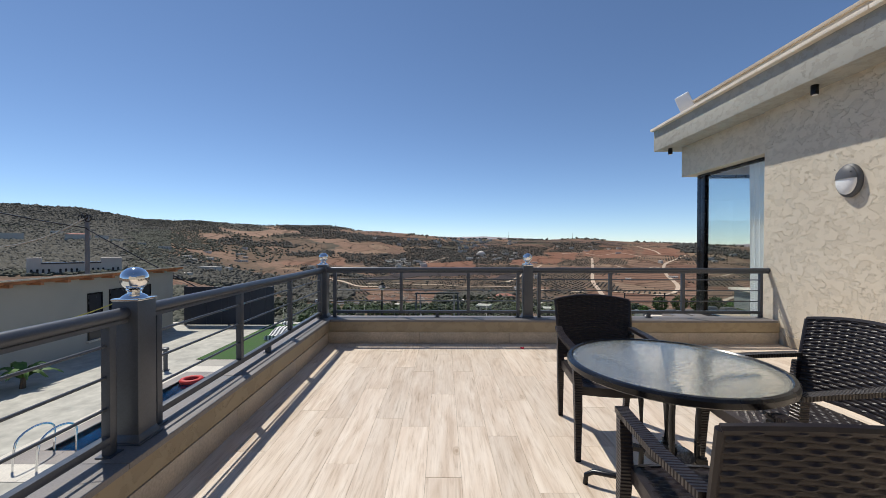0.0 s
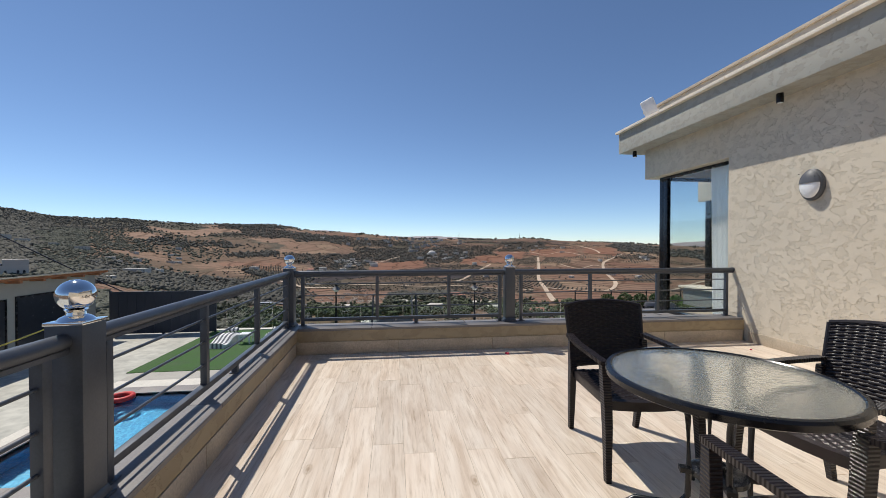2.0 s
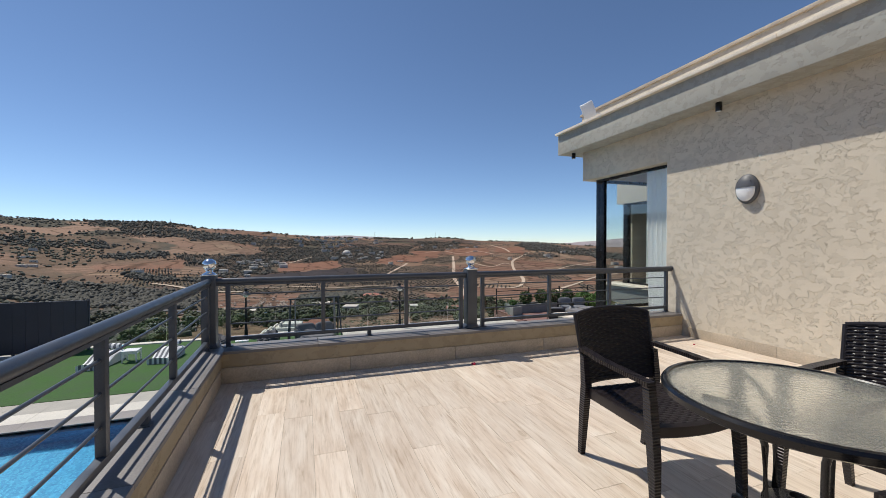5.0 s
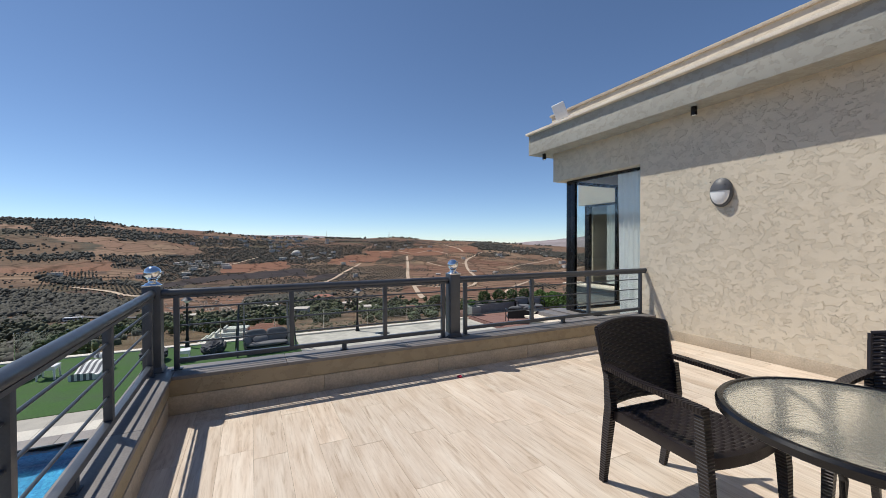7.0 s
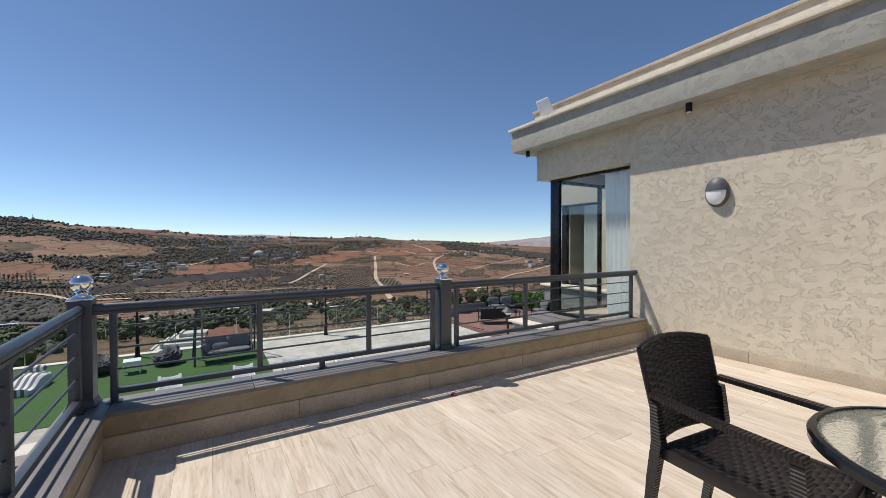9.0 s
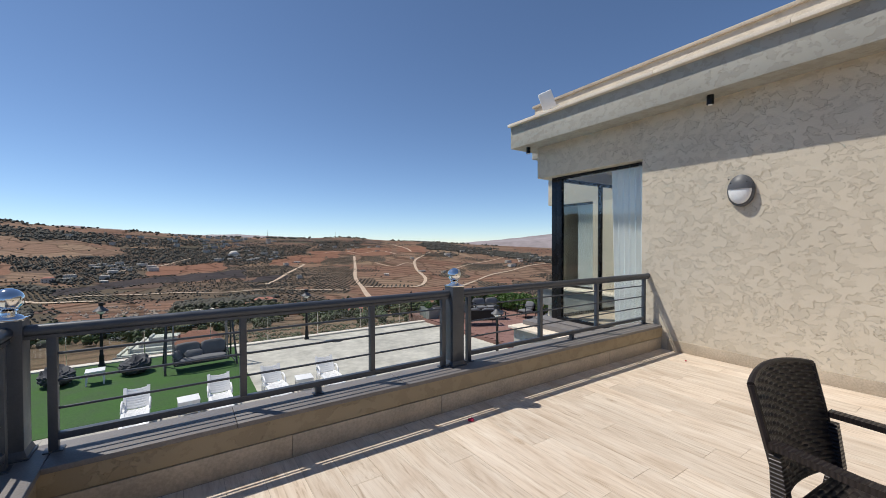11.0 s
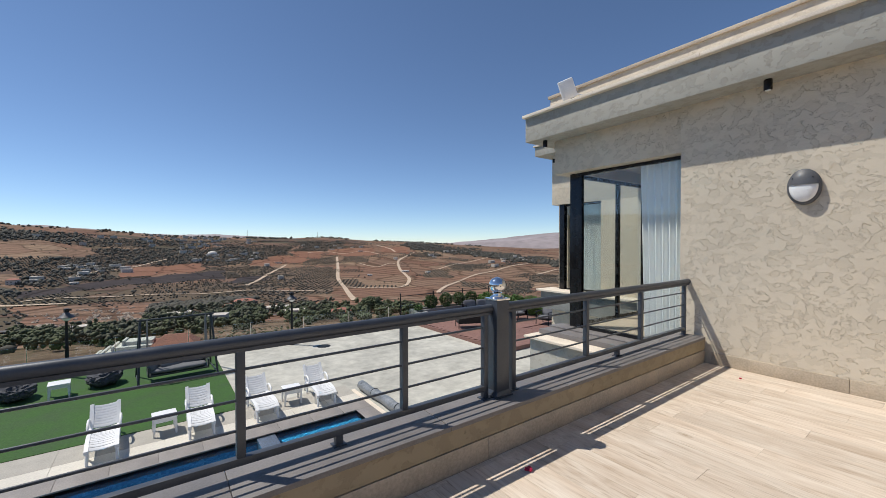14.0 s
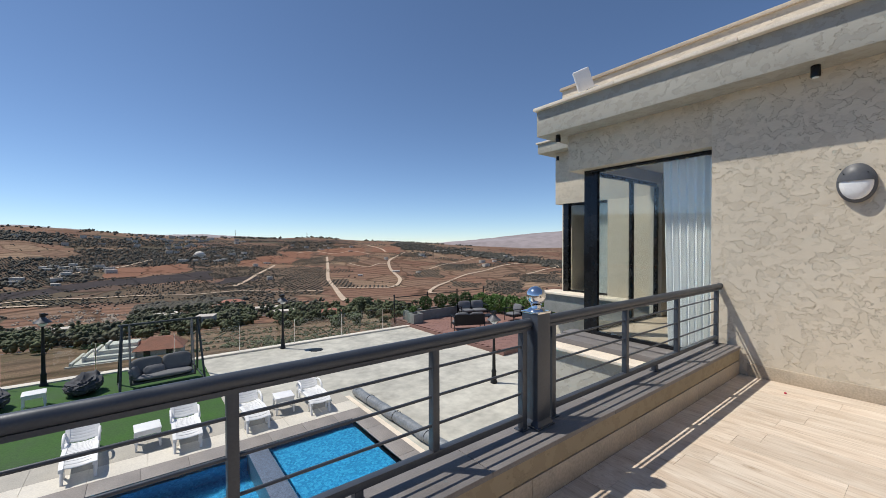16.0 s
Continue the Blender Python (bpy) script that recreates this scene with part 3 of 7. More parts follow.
def curtain(y0, y1, n, xx, at):
    bm = bmesh.new()
    cols = n * 10
    prev = None
    for j in range(cols + 1):
        u = j / cols
        ring = []
        for k in range(9):
            v = k / 8
            y = y0 + (y1 - y0) * u - 0.10 * (1 - v) * (u - 0.2)
            x = xx + (0.026 + 0.016 * (1 - v)) * math.sin(2 * math.pi * n * u + 0.6 * math.sin(5 * u) + 0.3 * v)
            ring.append(bm.verts.new((x, y, 0.07 + v * 2.45)))
        if prev:
            for k in range(8):
                bm.faces.new((prev[k], ring[k], ring[k + 1], prev[k + 1]))
        prev = ring
    g = thing("curtain", "white sheer pleated curtain drawn to one side", "curtain", at)
    part("fabric", bm, M_CURTAIN, g)
    bm = bmesh.new()
    cyl(bm, (xx, y0 - 0.1, 2.535), (xx, 2.7, 2.535), 0.012)
    part("track", bm, M_WHITE, g)
    return g


curtain(1.15, 1.80, 7, 0.315, FACADE)


def spot(x, y, at):
    g = thing("ceiling_spot", "small black cylinder spotlight under the eave", "spotlight", at @ pose(x, y, 3.11), "eave spotlights")
    bm = bmesh.new()
    lathe(bm, [(0.034, 0), (0.037, -0.004), (0.037, -0.105), (0.033, -0.11)], 20)
    part("body", bm, M_BLACK, g)
    bm = bmesh.new()
    lathe(bm, [(0.026, -0.1102), (0.026, -0.113)], 16)
    part("lens", bm, M_DIFF, g)


spot(-0.16, 0.23, FACADE)
spot(-0.16, 3.14, FACADE)
spot(-0.16, -2.7, FACADE)

# bulkhead lamp
lamp = thing("wall_lamp", "round dark grey bulkhead wall lamp with half-hooded white diffuser", "wall lamp", FACADE @ pose(0, -0.03, 1.985, 0, -90, 0))
bm = bmesh.new()
lathe(bm, [(0.128, 0), (0.132, 0.01), (0.132, 0.035), (0.122, 0.05), (0.108, 0.055)], 40)
for v in bm.verts:
    v.co.x *= 1.36
part("housing", bm, M_LAMPGREY, lamp)
bm = bmesh.new()
lathe(bm, [(0.112, 0.05), (0.110, 0.062), (0.095, 0.078), (0.06, 0.092), (0.02, 0.097), (0.004, 0.0975)], 40)
for v in bm.verts:
    v.co.x *= 1.36
part("diffuser", bm, M_DIFF, lamp, "white frosted diffuser")
bm = bmesh.new()
lathe(bm, [(0.118, 0.045), (0.118, 0.062), (0.100, 0.083), (0.064, 0.099), (0.02, 0.105), (0.004, 0.106)], 40)
bmesh.ops.bisect_plane(bm, geom=bm.verts[:] + bm.edges[:] + bm.faces[:], plane_co=(0.012, 0, 0), plane_no=(1, 0, 0), clear_inner=True)
for v in bm.verts:
    v.co.x *= 1.36
hood = part("hood", bm, M_LAMPGREY, lamp, "dark grey upper hood")
for a in (40, 140, 0):
    bm = bmesh.new()
    cyl(bm, (0.128 * math.sin(radians(a)) if a else 0.1299, 0.098 * math.cos(radians(a)), 0.075), (0.132 * math.sin(radians(a)) if a else 0.132, 0.1 * math.cos(radians(a)), 0.088), 0.005, n=8)
    part("screw", bm, M_BLACK, lamp)

# wireless bridge on the roof edge
ap = thing("roof_antenna", "white plastic wireless antenna box on the roof edge", "antenna", FACADE @ pose(-0.07, 2.66, 3.545, 0, 0, 42))
bm = bmesh.new()
box(bm, -0.03, 0.03, -0.115, 0.115, 0.13, 0.43, pose(0, 0, 0, -19, -8, 0))
bevel(bm, 0.022, 3)
part("case", bm, M_WHITE, ap)
bm = bmesh.new()
box(bm, -0.036, -0.029, -0.085, 0.085, 0.17, 0.40, pose(0, 0, 0, -19, -8, 0))
bevel(bm, 0.004)
part("front_cover", bm, M_WHITE, ap)
bm = bmesh.new()
cyl(bm, (0.05, -0.02, 0.0), (0.05, 0.06, 0.26), 0.018)
cyl(bm, (0.05, 0.06, 0.25), (0.05, -0.20, 0.17), 0.010)
cyl(bm, (0.05, -0.20, 0.17), (0.05, -0.20, 0.0), 0.010)
box(bm, -0.02, 0.12, -0.05, 0.05, 0.0, 0.012)
part("bracket", bm, M_WHITE, ap)
for k in range(4):
    boxpart("port", (-0.040, -0.030, -0.07 + k * 0.032, -0.05 + k * 0.032, 0.105, 0.128), M_LAMPGREY, ap)
bm = bmesh.new()
tube(bm, [(0.0, -0.04, 0.12), (0.03, -0.17, 0.12), (0.05, -0.24, 0.20), (0.08, -0.34, 0.05), (0.1, -0.5, 0.012), (0.14, -0.9, 0.012)], 0.007)
part("cable", bm, M_WHITE, ap)

# further bay of the house
BAY = pose(7.95, 8.0, 0, 0, 0, -1.2)
solid("bay_wall", [(0, 0.3, -4.0, 2.1, 2.48, 3.9), (0, 0.3, -4.0, 2.1, LOW, 0.12), (0, 0.3, -4.0, 0.6, 0.12, 2.48), (0.3, 4, 1.8, 2.1, LOW, 3.9)], M_STUCCO, "beige stucco wall of the further bay", "wall", 0.004, at=BAY)
solid("bay_fascia", [(-0.34, 0.5, -4.0, 2.42, 3.84, 4.10)], M_FASCIA, "grey stucco fascia of the further bay", "fascia", 0.005, at=BAY)
solid("bay_roof_coping", [(-0.38, 4.0, -4.0, 2.46, 4.10, 4.14)], M_CREAM, "cream stone edge on the further bay", "coping", 0.004, at=BAY)
solid("bay_ledge", [(-0.42, 0.25, -4.0, 2.3, 0.12, 0.17)], M_CREAM, "cream stone ledge under the bay window", "ledge", 0.005, at=BAY)
solid("bay_ledge_base", [(-0.34, 0.0, -4.0, 2.2, -0.35, 0.12)], M_DARKSTONE, "grey plaster under the bay ledge", "wall", 0.004, at=BAY)
w2 = thing("window_2", "dark framed window of the further bay with a curtain", "window", BAY, kind="structure")
boxpart("frame", (0.04, 0.16, 1.72, 1.88, 0.17, 2.48), M_BLACK, w2, 0.003)
boxpart("frame", (0.08, 0.14, 0.6, 1.72, 2.42, 2.48), M_BLACK, w2, 0.003)
boxpart("frame", (0.08, 0.14, 0.6, 1.72, 0.17, 0.22), M_BLACK, w2, 0.003)
p_ = boxpart("pane", (0.106, 0.112, 0.6, 1.72, 0.22, 2.42), M_GLASS, w2)
p_.visible_shadow = False
solid("bay_room", [(2.6, 2.7, -4.0, 1.8, LOW, 3.84), (0.3, 2.6, -4.0, 1.8, 0.02, 0.12)], M_ROOM, "plain cream room behind the bay window", "wall", at=BAY)
bm = bmesh.new()
prev = None
for j in range(61):
    u = j / 60
    ring = [bm.verts.new((0.26 + 0.03 * math.sin(u * 60), 0.65 + 0.6 * u, z)) for z in (0.14, 2.44)]
    if prev:
        bm.faces.new((prev[0], ring[0], ring[1], prev[1]))
    prev = ring
c2 = thing("curtain", "grey-white curtain behind the bay window", "curtain", BAY)
part("fabric", bm, M_CURTAIN, c2)
spot(-0.17, 1.9, BAY @ pose(0, 0, 0.60))
# ledge below the corner window, beside the terrace
solid("ledge_slab", [(3.86, 4.42, 5.50, 7.42, -0.085, -0.045)], M_CREAM, "cream stone slab on the low wall beside the terrace", "ledge", 0.006)
solid("ledge_step", [(4.14, 4.46, 5.50, 7.34, -0.045, 0.03)], M_COPING, "grey stone step below the corner window", "ledge", 0.005)
solid("ledge_wall", [(3.94, 4.38, 5.46, 7.36, LOW, -0.085)], M_FASCIA, "grey textured plaster wall under the cream slab", "wall", 0.004)
# plain walls that close the house and the terrace behind
solid("wall_back", [(-1.9, 4.4, -3.3, -3.0, LOW, 3.3)], M_STUCCO, "beige stucco wall behind the terrace", "wall")
solid("wall_under_side", [(-1.69, -1.50, -3.2, 5.31, LOW, -0.301)], M_STUCCO, "beige stucco side wall below the terrace", "wall", at=SIDE)
solid("wall_under_terrace", [(-1.50, 4.3, 5.06, 5.31, LOW, -0.30)], M_STUCCO, "beige stucco wall below the terrace", "wall")

# ---------------------------------------------------------------- table and chairs
tab = thing("round_table", "round black metal patio table with pebbled glass top", "table", pose(1.125, 1.92, 0))
R_T = 0.475
bm = bmesh.new()
lathe(bm, [(R_T - 0.03, 0.70), (R_T - 0.03, 0.672), (R_T - 0.005, 0.668), (R_T + 0.008, 0.676), (R_T + 0.01, 0.70), (R_T + 0.002, 0.711), (R_T - 0.014, 0.7125), (R_T - 0.02, 0.7065)], 72)
bm.faces.ensure_lookup_table()
for f in [f for f in bm.faces if len(f.verts) > 8]:
    bm.faces.remove(f)
n_ = 72
part("rim", bm, M_BLACK, tab, "black moulded rim")
bm = bmesh.new()
lathe(bm, [(R_T - 0.017, 0.7005), (R_T - 0.017, 0.7065)], 72)
gt_ = part("glass_top", bm, M_TABLEGLASS, tab, "pebbled clear glass")
gt_.visible_shadow = False
for k in range(4):
    a = radians(45 + 90 * k + 20)
    ca, sa = math.cos(a), math.sin(a)
    bm = bmesh.new()
    pts = [(0.36, 0.685), (0.24, 0.66), (0.155, 0.60), (0.125, 0.50), (0.12, 0.25), (0.125, 0.13), (0.16, 0.085), (0.25, 0.078), (0.35, 0.074), (0.385, 0.05), (0.39, 0.0)]
    tube(bm, [(r * ca, r * sa, z) for r, z in pts], 0.0135, 10)
    part("leg", bm, M_BLACK, tab)
bm = bmesh.new()
lathe(bm, [(0.10, 0.235), (0.115, 0.24), (0.115, 0.262), (0.10, 0.268)], 32)
box(bm, -0.16, 0.16, -0.02, 0.02, 0.24, 0.262, pose(0, 0, 0, 0, 0, 65))
box(bm, -0.16, 0.16, -0.02, 0.02, 0.24, 0.262, pose(0, 0, 0, 0, 0, 155))
part("hub", bm, M_BLACK, tab)
bm = bmesh.new()
lathe(bm, [(0.036, 0.268), (0.036, 0.30), (0.026, 0.30), (0.026, 0.269)], 20)
part("parasol_ring", bm, M_BLACK, tab)


def weave(bm, f, nu, nv, amp, su=4, sv=3):
    """A woven sheet over the map f(u, v): flat strands that pass over and under, with dark gaps."""
    U, V = nu * su, nv * sv
    grid = []
    for j in range(V + 1):
        row = []
        for i in range(U + 1):
            u, v = i / U, j / V
            p, n = f(u, v)
            a, b = u * nu, v * nv
            over = math.sin(math.pi * (a + (int(b) % 2)))
            gap = abs(math.sin(math.pi * b)) ** 0.45
            h = amp * (0.75 * abs(over) * gap + 0.25 * gap) if over > 0 else amp * (0.30 * gap)
            row.append(bm.verts.new(p + n * h))
        grid.append(row)
    for j in range(V):
        for i in range(U):
            bm.faces.new((grid[j][i], grid[j][i + 1], grid[j + 1][i + 1], grid[j + 1][i]))
    return grid


def bar4(bm, pts, w, d):
    """A tapering square bar through points; w, d: widths at each point across x and y (local)."""
    rings = []
    for (x, y, z), ww, dd in zip(pts, w, d):
        rings.append([bm.verts.new((x + sx * ww / 2, y + sy * dd / 2, z)) for sx, sy in ((-1, -1), (1, -1), (1, 1), (-1, 1))])
    for a, b in zip(rings, rings[1:]):
        for k in range(4):
            bm.faces.new((a[k], a[(k + 1) % 4], b[(k + 1) % 4], b[k]))
    bm.faces.new(rings[0][::-1])
    bm.faces.new(rings[-1])


def rattan_chair(at):
    """An armchair moulded to look like wicker; it faces local -y, its origin is the floor under the seat."""
    g = thing("armchair", "dark brown moulded wicker-look garden armchair", "chair", at, "armchairs round the patio table")
    W = 0.27

    def back(u, v):
        x = (u - 0.5) * 2
        half = W * (0.93 + 0.07 * v)
        z = 0.47 + 0.40 * v + (0.03 * (1 - x * x) if v > 0.5 else 0.03 * (1 - x * x) * v * 2)
        y = 0.235 + 0.095 * v + 0.045 * (1 - x * x)
        return Vector((x * half, y, z)), Vector((0, -1, 0.2)).normalized()

    def back_rear(u, v):
        p, n = back(1 - u, v)
        return p + Vector((0, 0.014, 0)), -n

    bm = bmesh.new()
    a = weave(bm, back, 14, 26, 0.0085)
    b = weave(bm, back_rear, 14, 26, 0.0085)
    top_a, top_b = a[-1], b[-1][::-1]
    for i in range(len(top_a) - 1):
        bm.faces.new((top_a[i], top_a[i + 1], top_b[i + 1], top_b[i]))
        bm.faces.new((a[0][i + 1], a[0][i], b[0][::-1][i], b[0][::-1][i + 1]))
    part("backrest", bm, M_RATTAN, g, smooth=True)
    bm = bmesh.new()
    pts = [back(i / 16, 1.0)[0] + Vector((0, 0.006, 0.0)) for i in range(17)]
    tube(bm, pts, 0.013, 8)
    for u in (0.0, 1.0):
        tube(bm, [back(u, k / 8)[0] + Vector((0, 0.006, 0)) for k in range(9)], 0.013, 8)
    tube(bm, [back(i / 16, 0.0)[0] + Vector((0, 0.006, 0.0)) for i in range(17)], 0.012, 8)
    part("back_frame", bm, M_RATTAN, g)

    def seat(u, v):
        x, y = (u - 0.5) * 2, -0.27 + 0.50 * v
        return Vector((x * 0.235, y - 0.03 * (1 - x * x) * (1 - v), 0.445 - 0.018 * (1 - x * x) * math.sin(math.pi * min(1, v * 1.1)) - 0.012 * (1 - v) ** 3)), Vector((0, 0, 1))

    bm = bmesh.new()
    weave(bm, seat, 14, 24, 0.007)
    part("seat", bm, M_RATTAN, g)
    bm = bmesh.new()
    # apron
    for s in (-1, 1):
        box(bm, s * 0.215, s * 0.25, -0.26, 0.25, 0.385, 0.443)
    box(bm, -0.22, 0.22, 0.215, 0.245, 0.385, 0.443)
    bevel(bm, 0.006)
    pts = [Vector((x * 0.235, -0.272 - 0.03 * (1 - x * x), 0.413)) for x in [k / 6 - 1 for k in range(13)]]
    rings = []
    for p in pts:
        rings.append([bm.verts.new(p + Vector((0, dy, dz))) for dy, dz in ((-0.012, -0.03), (-0.014, 0.022), (0.012, 0.028), (0.012, -0.03))])
    for r0, r1 in zip(rings, rings[1:]):
        for k in range(4):
            bm.faces.new((r0[k], r0[(k + 1) % 4], r1[(k + 1) % 4], r1[k]))
    part("seat_frame", bm, M_RATTAN, g)
    for s in (-1, 1):
        bm = bmesh.new()
        bar4(bm, [(s * 0.265, -0.315, 0), (s * 0.262, -0.30, 0.30), (s * 0.262, -0.285, 0.45), (s * 0.272, -0.275, 0.655)], [0.030, 0.042, 0.046, 0.042], [0.034, 0.046, 0.05, 0.040])
        bevel(bm, 0.006)
        part("leg", bm, M_LEGWEAVE, g)
        bm = bmesh.new()
        bar4(bm, [(s * 0.235, 0.315, 0), (s * 0.245, 0.275, 0.28), (s * 0.252, 0.245, 0.46), (s * 0.258, 0.262, 0.64)], [0.030, 0.040, 0.044, 0.030], [0.034, 0.046, 0.05, 0.034])
        bevel(bm, 0.006)
        part("leg", bm, M_LEGWEAVE, g)
        bm = bmesh.new()
        pts = [(s * 0.262, 0.275, 0.675), (s * 0.270, 0.20, 0.672), (s * 0.285, 0.05, 0.665), (s * 0.285, -0.15, 0.66), (s * 0.275, -0.295, 0.65)]
        rings = []
        for x, y, z in pts:
            rings.append([bm.verts.new((x + dx, y, z + dz)) for dx, dz in ((-0.024, -0.012), (0.024, -0.012), (0.024, 0.010), (-0.024, 0.010))])
        for r0, r1 in zip(rings, rings[1:]):
            for k in range(4):
                bm.faces.new((r0[k], r0[(k + 1) % 4], r1[(k + 1) % 4], r1[k]))
        bm.faces.new(rings[0][::-1])
        bm.faces.new(rings[-1])
        bevel(bm, 0.005)
        part("armrest", bm, M_ARMWEAVE, g)
    return g


chair = rattan_chair(pose(1.10, 2.60, 0, 0, 0, -5))
copy_thing(chair, pose(1.765, 1.92, 0, 0, 0, -86))
copy_thing(chair, pose(0.94, 1.19, 0, 0, 0, 174))

# fallen petals
for x, y, a in ((0.985, 4.80, 20), (4.02, 4.58, 70)):
    g = thing("fallen_petal", "crumpled red bougainvillea petal lying on the tiles", "petal", pose(x, y, 0.002, 0, 0, a), "fallen petals")
    for k in range(3 if x < 3 else 1):
        bm = bmesh.new()
        c = bmesh.ops.create_icosphere(bm, subdivisions=2, radius=0.017 if x < 3 else 0.011)
        for v in bm.verts:
            v.co += Vector((0.010 * math.cos(k * 2.1), 0.010 * math.sin(k * 2.1), 0.009 if k < 2 else 0.014)) + noise.noise_vector(v.co * 90 + Vector((k, x, y))) * 0.006
            v.co.z = max(0, v.co.z * 0.75)
        part("petal", bm, M_PETAL, g)


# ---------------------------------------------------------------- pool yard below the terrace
# The yard is placed to fit the camera's view; YARD and SIDEYARD enlarge it about eye points at the end of this part.
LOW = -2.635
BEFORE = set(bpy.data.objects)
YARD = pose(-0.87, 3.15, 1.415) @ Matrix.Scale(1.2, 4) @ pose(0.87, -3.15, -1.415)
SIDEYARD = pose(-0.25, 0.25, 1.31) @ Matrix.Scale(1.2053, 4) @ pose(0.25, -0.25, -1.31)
PX0, PX1, PY0, PY1 = -7.73, 3.0, 7.86, 12.0        # the water's edges
solid("pavement", [(-19, -8.31, -6, 19.5, LOW - 0.3, LOW), (3.4, 16, -6, 19.5, LOW - 0.3, LOW), (-8.31, 3.4, 13.0, 19.5, LOW - 0.3, LOW), (-8.31, 3.4, -6, 6.9, LOW - 0.3, LOW)], M_CONCRETE, "pale worn concrete paving of the pool yard", "pavement")
solid("retaining_wall", [(-19, 16, 19.5, 19.8, LOW - 4, LOW + 0.06), (-19.3, -19, -6, 19.8, LOW - 4, LOW), (16, 16.3, -6, 21.5, LOW - 4, LOW)], M_TERRAZZO, "pale concrete kerb and retaining wall at the yard's edge", "wall", 0.01)
cp = solid("pool_coping", [(-8.02, 3.4, PY1, 12.45, LOW - 0.3, LOW), (-8.02, PX0, 7.42, PY1, LOW - 0.3, LOW), (PX1, 3.4, 7.42, PY1, LOW - 0.3, LOW), (PX0, PX1, 7.42, PY0, LOW - 0.3, LOW)], M_POOLSTONE, "dark grey stone pool coping", "pool coping")
for i in range(16):
    boxpart("coping_stone", (-8.02 + i * 0.71375, -8.02 + (i + 1) * 0.71375 - 0.006, PY1 - 0.012, 12.45, LOW + 0.0005, LOW + 0.012), M_POOLSTONE, cp, 0.003)
    boxpart("coping_stone", (-8.02 + i * 0.71375, -8.02 + (i + 1) * 0.71375 - 0.006, 7.42, PY0 + 0.012, LOW + 0.0005, LOW + 0.012), M_POOLSTONE, cp, 0.003)
for i in range(6):
    boxpart("coping_stone", (-8.02, PX0 + 0.012, PY0 + 0.013 + i * 0.686, PY0 + 0.013 + (i + 1) * 0.686 - 0.006, LOW + 0.0005, LOW + 0.012), M_POOLSTONE, cp, 0.003)
    boxpart("coping_stone", (PX1 - 0.012, 3.4, PY0 + 0.013 + i * 0.686, PY0 + 0.013 + (i + 1) * 0.686 - 0.006, LOW + 0.0005, LOW + 0.012), M_POOLSTONE, cp, 0.003)
M_APRON = mat("beige_apron_stone", (0.40, 0.375, 0.325), 0.8, var=0.16, scale=3, fine=40, bump=0.2)
pe = solid("pool_apron", [(-8.31, 3.4, 12.45, 13.0, LOW - 0.3, LOW), (-8.31, -8.02, 6.9, 12.45, LOW - 0.3, LOW), (-8.02, 3.4, 6.9, 7.42, LOW - 0.3, LOW)], M_TERRAZZO, "cream stone band round the pool", "paving")
for i in range(14):
    boxpart("apron_tile", (-8.31 + i * 0.8364, -8.31 + (i + 1) * 0.8364 - 0.006, 12.456, 13.0, LOW + 0.0005, LOW + 0.010), M_TERRAZZO, pe)
    boxpart("apron_tile", (-8.02 + i * 0.8157, -8.02 + (i + 1) * 0.8157 - 0.006, 6.9, 7.414, LOW + 0.0005, LOW + 0.010), M_TERRAZZO, pe)
for i in range(7):
    boxpart("apron_tile", (-8.31, -8.026, 6.9 + i * 0.793, 6.9 + (i + 1) * 0.793 - 0.006, LOW + 0.0005, LOW + 0.010), M_TERRAZZO, pe)
lp_ = solid("lounger_paving", [(-8.31, 3.4, 13.0, 13.74, LOW, LOW + 0.004)], M_APRON, "beige stone paving between pool and lawn", "paving")
for i in range(14):
    boxpart("paving_slab", (-8.31 + i * 0.8364, -8.31 + (i + 1) * 0.8364 - 0.005, 13.004, 13.736, LOW + 0.0045, LOW + 0.010), M_APRON, lp_)
solid("pool_edge_strip", [(3.40, 3.52, 7.42, 13.3, LOW, LOW + 0.012)], M_CREAM, "cream stone strip beside the pool", "paving")
solid("pool_basin", [(PX0 - 0.2, PX1 + 0.2, PY0 - 0.2, PY1 + 0.2, LOW - 1.75, LOW - 0.85), (PX0 - 0.2, PX0, PY0 - 0.2, PY1 + 0.2, LOW - 1.55, LOW - 0.02), (PX1, PX1 + 0.2, PY0 - 0.2, PY1 + 0.2, LOW - 1.55, LOW - 0.02), (PX0, PX1, PY1, PY1 + 0.2, LOW - 1.55, LOW - 0.02), (PX0, PX1, PY0 - 0.2, PY0, LOW - 1.55, LOW - 0.02)], M_MOSAIC, "blue mosaic swimming pool basin", "pool")
solid("pool_shelf", [(1.13, PX1, PY0, PY1, LOW - 1.55, LOW - 0.27)], M_MOSAIC, "shallow blue mosaic shelf of the pool", "pool")
M_DIVIDER = mat("divider_mosaic", (0.11, 0.14, 0.19), 0.4, var=0.5, scale=25, fine=60)
solid("pool_divider", [(0.77, 1.13, PY0, PY1, LOW - 1.55, LOW - 0.03)], M_DIVIDER, "grey-blue mosaic wall dividing the pool", "pool wall", 0.01)


def water_sheet(name, x0, x1, label):
    bm = bmesh.new()
    bm.faces.new([bm.verts.new((x, y, LOW - 0.03)) for x, y in ((x0, PY0), (x1, PY0), (x1, PY1), (x0, PY1))])
    return tagged(part(name, bm, M_WATER, smooth=False), label, "water", kind="structure")


